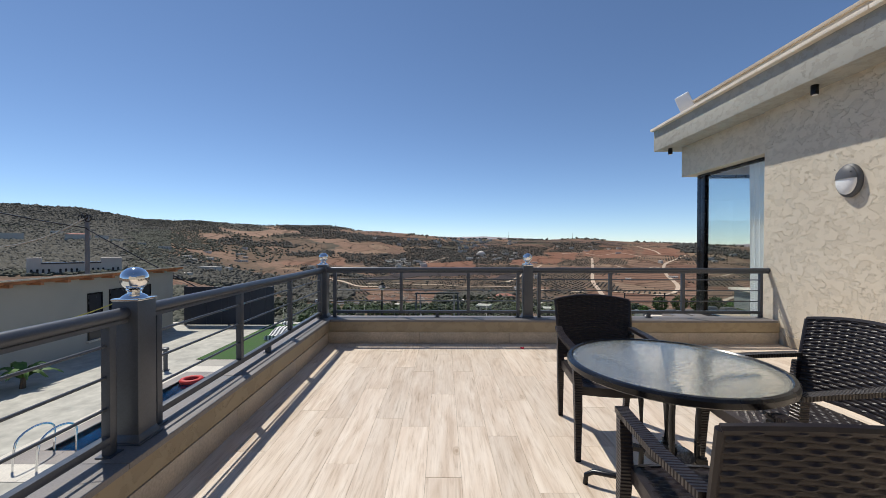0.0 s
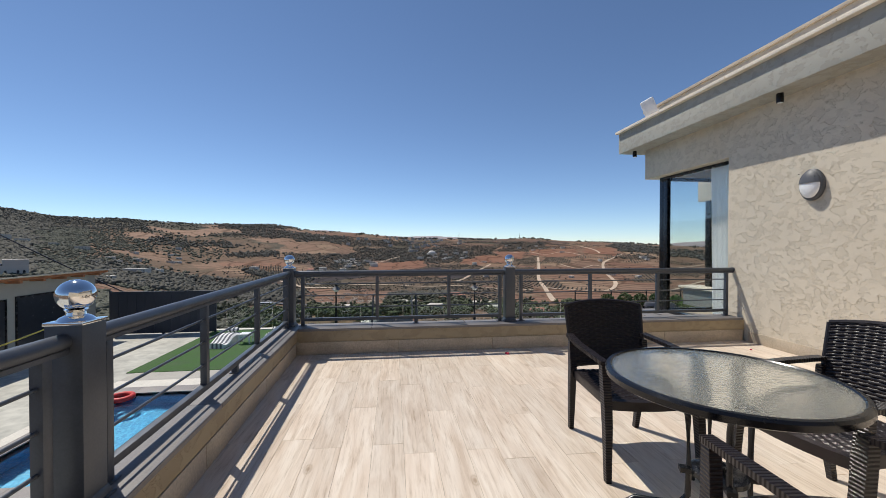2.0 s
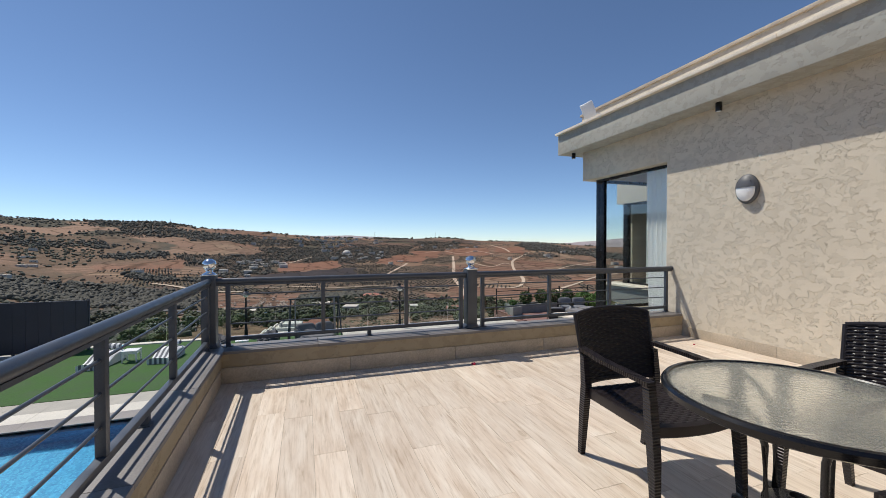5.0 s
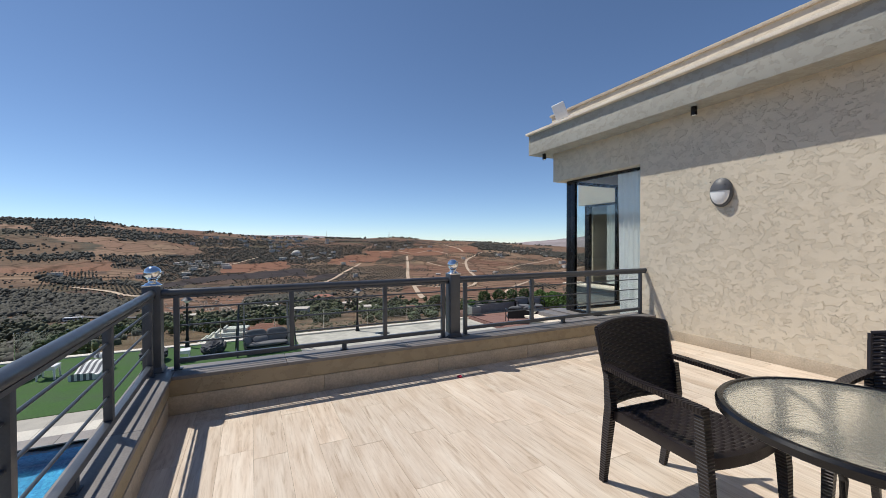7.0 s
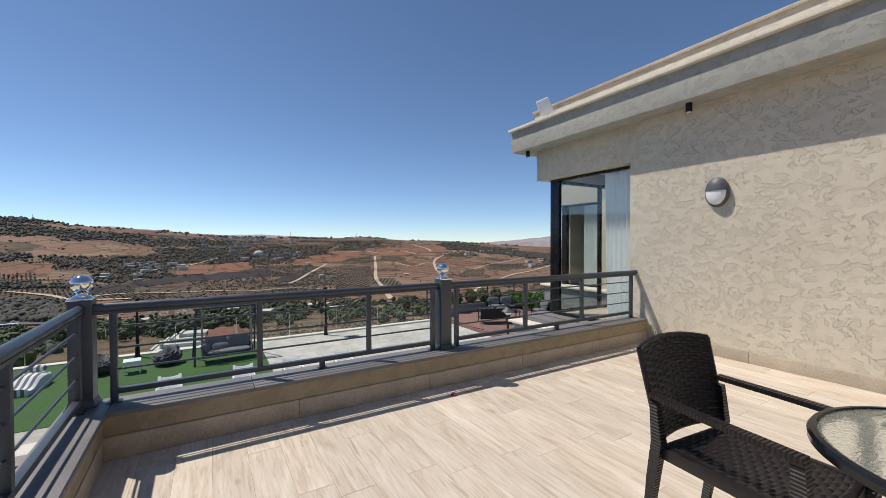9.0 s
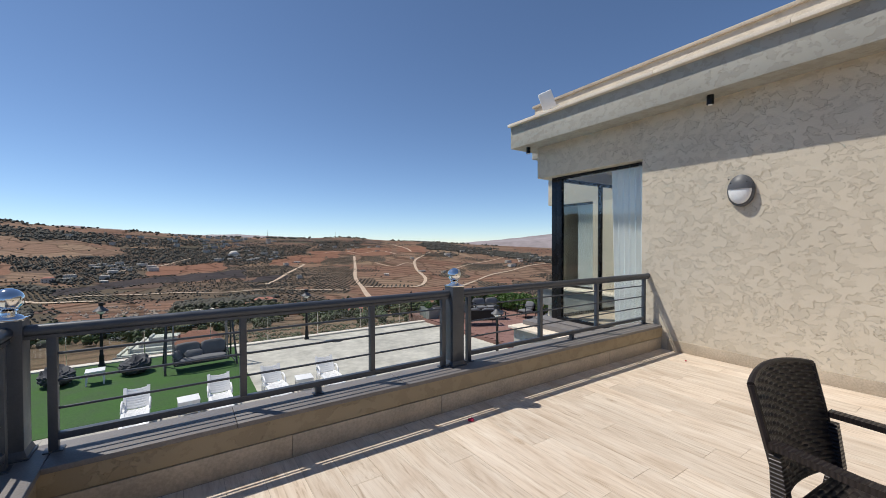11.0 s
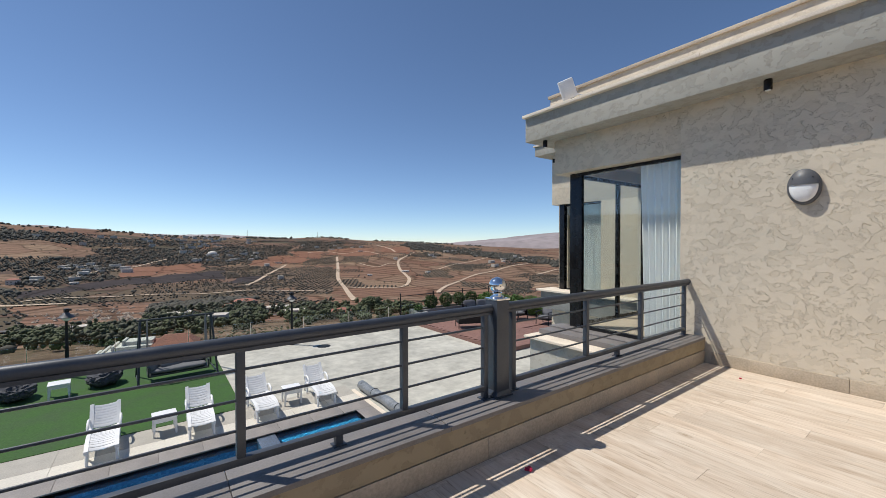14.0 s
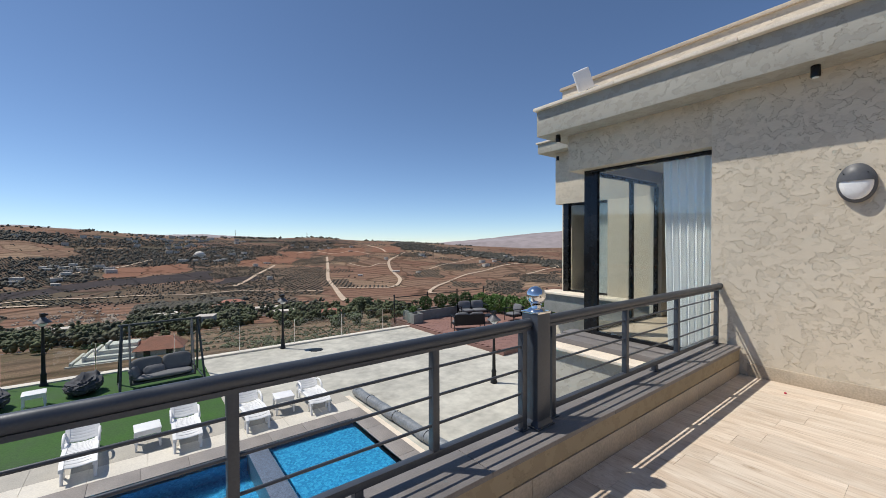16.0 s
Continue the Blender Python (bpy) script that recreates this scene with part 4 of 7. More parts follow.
wt = water_sheet("water", PX0, 0.77, "clear blue swimming pool water")
wt2 = water_sheet("water_shallow", 1.13, PX1, "clear shallow pool water")
wt.visible_shadow = wt2.visible_shadow = False
lawn = solid("lawn", [(-8.55, 0.78, 13.74, 19.48, LOW - 0.02, LOW + 0.022)], M_LAWN, "bright green artificial lawn", "lawn")


def lounger(at):
    """A moulded plastic sun lounger; head at local +y, foot at 0."""
    g = thing("sun_lounger", "white moulded plastic sun lounger with a raised slatted back", "sun lounger", at, "white loungers beside the pool")
    W = 0.215

    def prof(t):
        # along the lounger: seat then raised back
        if t < 1.15:
            return t * 0.94, 0.30 + 0.035 * math.sin(t * 3.4) - 0.05 * max(0, 0.25 - t) * 4 * max(0, 0.25 - t) * 4
        d = t - 1.15
        return 1.08 + d * 0.43, 0.285 + d * 0.46

    def panel(name, t0, t1, slots):
        for k in range(slots):
            bm = bmesh.new()
            a, b = t0 + (t1 - t0) * k / slots, t0 + (t1 - t0) * (k + 1) / slots - 0.014
            prev = None
            for j in range(4):
                t = a + (b - a) * j / 3
                y, z = prof(t)
                crown = 0.004 * math.sin(math.pi * j / 3)
                ring = []
                for q in range(7):
                    u = q / 6 * 2 - 1
                    ring.append(bm.verts.new((u * (W - 0.03), y, z + crown + 0.02 * u * u)))
                low = [bm.verts.new(v.co - Vector((0, 0, 0.015))) for v in ring]
                if prev:
                    for q in range(6):
                        bm.faces.new((prev[0][q], prev[0][q + 1], ring[q + 1], ring[q]))
                        bm.faces.new((prev[1][q + 1], prev[1][q], low[q], low[q + 1]))
                if j in (0, 3):
                    for q in range(6):
                        bm.faces.new((ring[q], ring[q + 1], low[q + 1], low[q]))
                prev = (ring, low)
            part(name, bm, M_WHITE, g)

    panel("seat_slat", 0.02, 1.14, 14)
    panel("back_slat", 1.17, 1.93, 8)
    for s in (-1, 1):
        bm = bmesh.new()
        prev = None
        for k in range(25):
            t = 0.0 + 1.95 * k / 24
            y, z = prof(min(t, 1.95))
            r = [bm.verts.new((s * W + dx, y, z + dz)) for dx, dz in ((-0.035, -0.03), (0.03, -0.03), (0.03, 0.035), (-0.035, 0.03))]
            if prev:
                for q in range(4):
                    bm.faces.new((prev[q], prev[(q + 1) % 4], r[(q + 1) % 4], r[q]))
            else:
                bm.faces.new(r[::-1])
            prev = r
        bm.faces.new(prev)
        part("side_rail", bm, M_WHITE, g)
        bm = bmesh.new()
        tube(bm, [(s * (W + 0.035), 0.98 + 0.24 * math.cos(q), 0.33 + 0.17 * math.sin(q)) for q in [math.pi * k / 12 for k in range(13)]], 0.022, 8)
        part("armrest", bm, M_WHITE, g)
        for y in (0.16, 1.22):
            bm = bmesh.new()
            tube(bm, [(s * W, y - 0.13, 0.0), (s * W, y - 0.09, 0.18), (s * W, y, 0.27), (s * W, y + 0.09, 0.18), (s * W, y + 0.13, 0.0)], 0.025, 8)
            part("leg", bm, M_WHITE, g)
    return g


lg = lounger(pose(-1.73, 12.62, LOW + 0.011, 0, 0, 2))
for x, y, a in ((-0.15, 12.64, -1), (1.14, 12.66, 1), (2.52, 12.68, -3)):
    copy_thing(lg, pose(x, y, LOW + 0.011, 0, 0, a))


def side_table(at, label="square white plastic side table"):
    g = thing("side_table", label, "side table", at, "white plastic side tables")
    bm = bmesh.new()
    box(bm, -0.22, 0.22, -0.22, 0.22, 0.35, 0.39)
    bevel(bm, 0.012)
    part("tabletop", bm, M_WHITE, g)
    bm = bmesh.new()
    for a in range(4):
        box(bm, -0.20, 0.20, 0.188, 0.202, 0.28, 0.35, pose(0, 0, 0, 0, 0, 90 * a))
    part("apron", bm, M_WHITE, g)
    for sx in (-1, 1):
        for sy in (-1, 1):
            bm = bmesh.new()
            bar4(bm, [(sx * 0.195, sy * 0.195, 0), (sx * 0.18, sy * 0.18, 0.35)], [0.035, 0.055], [0.035, 0.055])
            bevel(bm, 0.004)
            part("leg", bm, M_WHITE, g)
    return g


st = side_table(pose(-0.78, 13.42, LOW + 0.011, 0, 0, 3))
copy_thing(st, pose(1.86, 13.42, LOW + 0.011, 0, 0, -4))
copy_thing(st, pose(-2.98, 17.35, LOW + 0.022, 0, 0, 6))
copy_thing(st, pose(-6.28, 17.1, LOW + 0.022, 0, 0, 0))


def bean_bag(at, seed):
    g = thing("bean_bag", "slumped dark grey fabric bean bag chair on the lawn", "bean bag", at, "bean bags on the lawn")
    bm = bmesh.new()
    bmesh.ops.create_icosphere(bm, subdivisions=5, radius=1.0)
    for v in bm.verts:
        c = v.co.copy()
        z = c.z
        back = max(0, c.y)
        v.co = Vector((c.x * 0.385, c.y * 0.43, 0.21 + z * 0.21))
        if z > 0:
            v.co.z += 0.24 * back ** 1.3 * z
            v.co.y += 0.08 * z * back
            v.co.z -= 0.10 * max(0, 1 - (c.x * c.x + (c.y + 0.25) ** 2) * 2.2)
        o = Vector((seed, 1, 2))
        fold = (1 - abs(noise.noise(c * 1.9 + o))) ** 5          # sharp creases standing up
        gully = (1 - abs(noise.noise(Vector((c.x * 3.4, c.y * 3.4, c.z * 1.6)) - o))) ** 6
        v.co += c * (0.075 * fold * (0.45 + 0.9 * max(0, z)) - 0.045 * gully)
        v.co.z += 0.07 * max(0, z) * fold * back
        v.co.z = max(0.0, v.co.z)
    part("cover", bm, M_BEAN, g)
    bm = bmesh.new()
    tube(bm, [(0.39 * math.cos(a), 0.435 * math.sin(a), 0.17 + 0.02 * math.sin(3 * a)) for a in [2 * math.pi * k / 32 for k in range(33)]], 0.008, 6)
    part("piping", bm, M_BEAN, g)
    return g


bean_bag(pose(-3.86, 17.75, LOW + 0.02, 0, 0, 20), 1.3)
bean_bag(pose(-2.12, 17.85, LOW + 0.02, 0, 0, -25), 4.1)


def pillow(bm, c, sx, sy, sz, rot=None, seed=0.0):
    s = bmesh.ops.create_icosphere(bm, subdivisions=3, radius=1.0)
    for v in s["verts"]:
        p = v.co
        q = Vector([math.copysign(abs(k) ** 0.55, k) for k in p])
        q.z = math.copysign(abs(p.z) ** 0.8, p.z)
        w = Vector((q.x * sx, q.y * sy, q.z * sz)) + noise.noise_vector(p * 2.5 + Vector((seed, 0, 0))) * 0.015
        v.co = Vector(c) + (rot @ w if rot else w)


# garden swing
sw = thing("garden_swing", "dark metal garden swing with grey cushioned bench", "garden swing", pose(-0.40, 17.6, LOW + 0.022, 0, 0, 4))
H = 1.78
for s in (-1, 1):
    for d in (-1, 1):
        bm = bmesh.new()
        tube(bm, [(s * 0.98, d * 0.60, 0), (s * 0.90, d * 0.04, H)], 0.03, 10)
        part("leg", bm, M_FRAME, sw)
    bm = bmesh.new()
    tube(bm, [(s * 0.975, -0.58, 0.05), (s * 0.975, 0.58, 0.05)], 0.02, 8)
    part("stretcher", bm, M_FRAME, sw)
    for d in (-0.2, 0.2):
        bm = bmesh.new()
        tube(bm, [(s * 0.74, d * 0.3, H), (s * 0.74, d - 0.25, 0.26)], 0.020, 6)
        part("hanger", bm, M_POLE, sw, "pale grey hanger sleeve")
bm = bmesh.new()
tube(bm, [(-0.98, 0, H), (0.98, 0, H)], 0.035, 10)
part("crossbar", bm, M_FRAME, sw)
bm = bmesh.new()
box(bm, -0.76, 0.76, -0.56, 0.05, 0.21, 0.26)
box(bm, -0.76, 0.76, 0.03, 0.06, 0.26, 0.70)
for s in (-1, 1):
    box(bm, s * 0.74 - 0.02, s * 0.74 + 0.02, -0.56, 0.05, 0.44, 0.48)
    box(bm, s * 0.74 - 0.02, s * 0.74 + 0.02, -0.56, -0.52, 0.26, 0.44)
bevel(bm, 0.006)
part("bench_frame", bm, M_FRAME, sw)
bm = bmesh.new()
pillow(bm, (0, -0.27, 0.33), 0.72, 0.29, 0.07)
part("seat_cushion", bm, M_CUSHION, sw)
for s in (-1, 1):
    bm = bmesh.new()
    pillow(bm, (s * 0.36, -0.03, 0.58), 0.36, 0.24, 0.08, Euler((radians(72), 0, 0)).to_matrix(), s)
    part("back_cushion", bm, M_CUSHION, sw)
bm = bmesh.new()
pillow(bm, (-0.2, -0.20, 0.47), 0.26, 0.13, 0.06, Euler((radians(55), 0, radians(12))).to_matrix(), 5)
part("throw_pillow", bm, M_CUSHION, sw)
bm = bmesh.new()
pillow(bm, (-0.64, -0.27, 0.49), 0.20, 0.16, 0.06, Euler((radians(60), 0, radians(60))).to_matrix(), 7)
part("throw_pillow", bm, M_CUSHION, sw)


def lamp_post(at, h=2.1, group="garden lamp posts"):
    g = thing("lamp_post", "black iron garden lamp post with a bell-shaped lantern", "lamp post", at, group)
    k = h / 2.1
    bm = bmesh.new()
    lathe(bm, [(0.10, 0), (0.10, 0.05), (0.075, 0.09), (0.065, 0.30), (0.075, 0.34), (0.05, 0.40), (0.045, 0.9), (0.055, 0.93), (0.04, 0.98), (0.032, 1.70 * k), (0.045, 1.73 * k)], 16)
    part("pole", bm, M_IRON, g)
    bm = bmesh.new()
    lathe(bm, [(0.05, 1.73 * k), (0.12, 1.80 * k), (0.13, 1.84 * k)], 16)
    part("lantern_glass", bm, M_DIFF, g, "frosted lantern glass")
    bm = bmesh.new()
    lathe(bm, [(0.20, 1.83 * k), (0.20, 1.845 * k), (0.10, 1.93 * k), (0.05, 1.99 * k), (0.03, 2.0 * k)], 20)
    part("hood", bm, M_LAMPGREY, g, "grey metal hood")
    bm = bmesh.new()
    box(bm, -0.05, 0.05, -0.06, 0.06, 2.0 * k, 2.1 * k)
    box(bm, 0.0, 0.11, -0.05, 0.05, 2.03 * k, 2.08 * k)
    part("bracket_top", bm, M_IRON, g)
    return g


lp = lamp_post(pose(-3.1, 19.35, LOW, 0, 0, 20))
copy_thing(lp, pose(3.46, 19.3, LOW, 0, 0, 200))
copy_thing(lp, pose(7.25, 11.6, LOW, 0, 0, 90))

# glass fence along the edge
gf_ = thing("glass_fence", "low frameless glass fence on slim posts at the yard's edge", "fence", pose(0, 19.62, LOW + 0.06))
xx = -8.0
while xx < 9.6:
    p_ = boxpart("pane", (xx + 0.03, min(xx + 1.96, 9.7), -0.005, 0.005, 0.05, 0.95), M_FENCEGLASS, gf_)
    p_.visible_shadow = False
    bm = bmesh.new()
    cyl(bm, (xx, 0, 0), (xx, 0, 0.96), 0.014, n=10)
    part("post", bm, M_CHROME, gf_)
    xx += 2.0

# rolled pool cover
rl = thing("pool_cover_roll", "rolled grey pool cover lying beside the pool", "pool cover", pose(3.72, 11.2, LOW, 0, 0, 1.5))
bm = bmesh.new()
tube(bm, [(0.01 * math.sin(k), -2.0 + k * 0.2, 0.125 + 0.004 * math.cos(2 * k)) for k in range(21)], [0.12 + 0.006 * math.sin(k * 1.7) for k in range(21)], 20)
part("roll", bm, M_ROLL, rl)
for y in (-1.2, 0, 1.2):
    bm = bmesh.new()
    tube(bm, [(0.129 * math.cos(a), y, 0.129 + 0.129 * math.sin(a)) for a in [2 * math.pi * k / 20 for k in range(21)]], 0.006, 6)
    part("strap", bm, M_BLACK, rl)

# drain cover, life ring, bollard, pool ladder
dr = thing("drain_cover", "round dark drain cover in the concrete", "drain cover", pose(4.4, 18.3, LOW))
bm = bmesh.new()
lathe(bm, [(0.26, 0), (0.26, 0.008), (0.24, 0.012)], 24)
part("cover", bm, M_IRON, dr)
rg = thing("life_ring", "red inflatable ring floating in the pool corner", "life ring", pose(-7.40, 11.70, LOW - 0.05) @ Matrix.Scale(0.8, 4))
bm = bmesh.new()
tube(bm, [(0.30 * math.cos(a), 0.30 * math.sin(a), 0.085) for a in [2 * math.pi * k / 32 for k in range(33)]], 0.085, 12)
part("ring", bm, M_RED, rg)
bo = thing("bollard_lamp", "short dark grey garden bollard lamp", "bollard", pose(-8.79, 12.6, LOW))
bm = bmesh.new()
lathe(bm, [(0.11, 0), (0.11, 0.02), (0.06, 0.03), (0.06, 0.62)], 16)
part("pole", bm, M_LAMPGREY, bo)
bm = bmesh.new()
lathe(bm, [(0.06, 0.62), (0.10, 0.64), (0.10, 0.70), (0.06, 0.72)], 16)
part("head", bm, M_LAMPGREY, bo)
ld = thing("pool_ladder", "polished steel pool ladder with curved handrails", "pool ladder", pose(-7.36, PY0, LOW, 0, 0, 90) @ Matrix.Scale(0.8, 4))
for s in (-0.26, 0.26):
    bm = bmesh.new()
    tube(bm, [(-0.85, s, 0), (-0.82, s, 0.4)] + [(-0.36 - 0.44 * math.cos(a), s, 0.52 + 0.26 * math.sin(a)) for a in [math.pi * k / 10 for k in range(11)]] + [(0.06, s, 0.2), (0.08, s, -0.9)], 0.022, 10)
    part("handrail", bm, M_CHROME, ld)
for z in (-0.3, -0.6):
    boxpart("tread", (0.04, 0.14, -0.26, 0.26, z - 0.015, z), M_CHROME, ld, 0.004)


def sunbed(at):
    g = thing("striped_lounger", "padded lounger with grey and white striped canvas", "sun lounger", at, "striped loungers on the lawn")
    bm = bmesh.new()
    v = bmesh.ops.create_grid(bm, x_segments=12, y_segments=30, size=1.0)
    for p in bm.verts:
        x, y = p.co.x, p.co.y
        z = 0.25 + 0.12 * math.sin((y + 0.2) * 3.4) + (0.24 * (y - 0.25) ** 1.3 if y > 0.25 else 0)
        p.co = Vector((x * 0.36, y * 0.80, max(0.14, z) * (1 - 0.22 * abs(x) ** 6)))
    r = bmesh.ops.extrude_face_region(bm, geom=bm.faces[:])
    for e in r["geom"]:
        if isinstance(e, bmesh.types.BMVert):
            e.co.z = 0.0
    part("cushion", bm, M_STRIPE, g)
    bm = bmesh.new()
    pillow(bm, (0, 0.74, 0.44), 0.26, 0.10, 0.07, Euler((radians(30), 0, 0)).to_matrix(), 2)
    part("head_pillow", bm, M_STRIPE, g)
    return g


sb = sunbed(pose(-7.05, 17.0, LOW + 0.022, 0, 0, -6) @ Matrix.Diagonal((0.95, 0.86, 1, 1)))
copy_thing(sb, pose(-5.25, 17.0, LOW + 0.022, 0, 0, -8) @ Matrix.Diagonal((0.95, 0.86, 1, 1)))

# dark sheet-metal fence
sf = thing("sheet_fence", "dark sheet-metal fence with posts across the yard", "fence", pose(0, 18.75, LOW))
for i in range(12):
    boxpart("panel", (-12.5 + i * 0.355, -12.5 + (i + 1) * 0.355 - 0.008, -0.02 + 0.008 * (i % 2), 0.02, 0.05, 1.82), M_SHEET, sf)
for x in (-12.5, -10.4, -8.26):
    boxpart("post", (x - 0.04, x + 0.04, 0.021, 0.10, 0, 1.9), M_SHEET, sf)
boxpart("top_rail", (-12.5, -8.2, -0.03, 0.05, 1.821, 1.87), M_SHEET, sf)

# neighbouring building
nb = thing("neighbour_house", "low grey-green rendered house with an orange tiled eave", "house", pose(-12.75, 0, LOW))
def sloped(name, b, material, label=""):
    """A block whose top falls away from the yard."""
    m_ = bmesh.new()
    for q in box(m_, *b):
        if q.co.x < -1:
            q.co.z -= 1.9
    return part(name, m_, material, nb, label, False)


sloped("wall", (-9, 0, -4, 18.3, 0, 2.75), M_FAR_WALL)
sloped("eave_board", (-9, 0.30, -4, 18.6, 2.751, 2.86), M_EAVE, "orange painted eave board")
sloped("roof", (-9.2, 0.50, -4.2, 18.8, 2.861, 2.90), M_CREAM, "pale sloping roof sheet")
for i in range(26):
    boxpart("rafter_end", (0.004, 0.44, -3.6 + i * 0.86, -3.5 + i * 0.86, 2.66, 2.7505), M_EAVE, nb)
for y0, y1, z0, z1 in ((13.9, 14.5, 0.45, 2.15), (14.8, 16.9, 0.45, 2.2), (9.0, 10.6, 0.4, 2.2)):
    w_ = boxpart("window", (-0.1, 0.015, y0, y1, z0, z1), M_WINDOWDARK, nb)
    boxpart("frame", (0.0155, 0.035, y0, y0 + 0.05, z0, z1), M_BLACK, w_)
    boxpart("frame", (0.0155, 0.035, y1 - 0.05, y1, z0, z1), M_BLACK, w_)
    boxpart("frame", (0.0155, 0.035, y0 + 0.051, y1 - 0.051, z1 - 0.05, z1), M_BLACK, w_)
    boxpart("window_sill", (0.0, 0.10, y0 - 0.05, y1 + 0.05, z0 - 0.06, z0), M_CREAM, w_)


def leafy(name, label, at, n, spread, leaf, material, category="shrub", seed=1, trunk=0.0):
    """A bush: short stems and many small bent leaves with gaps."""
    g = thing(name, label, category, at)
    q = random.Random(seed)
    bm = bmesh.new()
    for k in range(6):
        a = q.uniform(0, 6.28)
        cyl(bm, (0, 0, 0), (spread[0] * 0.5 * math.cos(a), spread[1] * 0.5 * math.sin(a), spread[2] * q.uniform(0.9, 1.5)), 0.015, 0.006, 5)
    part("stems", bm, M_BARK, g)
    vs, fs = [], []
    for _ in range(n):
        d = Vector((q.gauss(0, 1), q.gauss(0, 1), q.gauss(0, 1))).normalized() * q.uniform(0.55, 1.0) ** 0.6
        d *= 1 + 0.22 * noise.noise(d * 3 + Vector((seed, 0, 0)))
        c = Vector((d.x * spread[0], d.y * spread[1], spread[2] + d.z * spread[2]))
        u = Vector((q.gauss(0, 1), q.gauss(0, 1), q.gauss(0, 0.6))).normalized() * leaf
        w = u.cross(Vector((q.gauss(0, 1), q.gauss(0, 1), q.gauss(0, 1)))).normalized() * leaf * 0.55
        i = len(vs)
        vs += [c - u, c + w, c + u, c - w]
        fs += [(i, i + 1, i + 2), (i, i + 2, i + 3)]
    m = bpy.data.meshes.new("leaves")
    m.from_pydata(vs, [], fs)
    m.materials.append(material)
    o = new("leaves", m)
    o.parent = g
    return g


# palm beside the neighbour's wall
palm = thing("palm_plant", "small pale green palm with arching fronds by the neighbour's wall", "palm", pose(-11.45, 10.55, LOW))
bm = bmesh.new()
cyl(bm, (0, 0, 0), (0.02, 0, 0.30), 0.07, 0.05, 8)
part("trunk", bm, M_BARK, palm)
pr = random.Random(9)
for k in range(13):
    an, reach, up_ = k * 2.4, pr.uniform(0.45, 0.85), pr.uniform(0.35, 0.85)
    bm = bmesh.new()
    prev = None
    for j in range(9):
        u = j / 8
        c = Vector((math.cos(an) * reach * u, math.sin(an) * reach * u, 0.28 + up_ * u * (1.55 - u) - 0.25 * u ** 3))
        w = 0.085 * math.sin(math.pi * min(1, 0.12 + u * 0.88)) + 0.004
        sd = Vector((-math.sin(an), math.cos(an), 0)) * w
        zig = Vector((0, 0, -0.03 - 0.02 * (j % 2)))
        ring = [bm.verts.new(c - sd + zig), bm.verts.new(c), bm.verts.new(c + sd + zig)]
        if prev:
            bm.faces.new((prev[0], prev[1], ring[1], ring[0]))
            bm.faces.new((prev[1], prev[2], ring[2], ring[1]))
        prev = ring
    part("frond", bm, M_LEAF, palm)

# brick deck with lounge furniture
DZ = LOW + 0.16
deck = solid("brick_deck", [(9.45, 16.0, 13.3, 21.3, LOW - 0.3, DZ - 0.03)], M_BRICK, "raised deck of dark red pavers", "deck", 0.01)


def planter(x0, x1, y0, y1, h):
    g = thing("planter", "grey plastered planter box at the edge of the deck", "planter", pose(x0, y0, LOW), "deck planters")
    w, d = x1 - x0, y1 - y0
    boxpart("wall", (0, w, 0, 0.1, 0, h), M_DARKSTONE, g, 0.006)
    boxpart("wall", (0, w, d - 0.1, d, 0, h), M_DARKSTONE, g, 0.006)
    boxpart("wall", (0, 0.1, 0.101, d - 0.101, 0, h), M_DARKSTONE, g, 0.006)
    boxpart("wall", (w - 0.1, w, 0.101, d - 0.101, 0, h), M_DARKSTONE, g, 0.006)
    boxpart("soil", (0.101, w - 0.101, 0.101, d - 0.101, 0, h - 0.08), M_BARK, g)


planter(9.75, 13.2, 19.9, 20.6, 0.62)
planter(9.55, 10.1, 19.3, 19.88, 0.62)
planter(13.25, 15.95, 19.9, 20.6, 0.72)
for x, y, s, k in ((10.9, 20.25, 0.36, 1), (11.9, 20.25, 0.38, 2), (12.8, 20.25, 0.36, 3), (13.7, 20.25, 0.36, 4)):
    leafy("round_bush", "clipped round dark green bush in the planter", pose(x, y, LOW + 0.6), 900, (s, s, s), 0.05, M_LEAF_DARK, seed=k)
for k in range(5):
    leafy("hedge_bush", "leafy light green bush along the deck", pose(14.7 + 0.30 * k, 20.0 - k * 0.9, LOW + 0.15), 1500, (0.62, 0.65, 0.52), 0.065, M_LEAF, seed=20 + k)
leafy("planter_herb", "grey-green low herb in the planter", pose(9.9, 19.95, LOW + 0.62), 250, (0.22, 0.2, 0.14), 0.05, M_LEAF, seed=40)
fr = thing("deck_fence", "thin black metal fence behind the planters", "fence", pose(9.4, 20.9, LOW))
for i in range(4):
    bm = bmesh.new()
    cyl(bm, (i * 2.1, 0, 0), (i * 2.1, 0, 1.35), 0.035, n=8)
    ball(bm, (i * 2.1, 0, 1.39), 0.05, 10)
    part("post", bm, M_IRON, fr)
for z in (1.28, 0.9):
    bm = bmesh.new()
    cyl(bm, (0, 0, z), (6.3, 0, z), 0.02, n=8)
    part("rail", bm, M_IRON, fr)


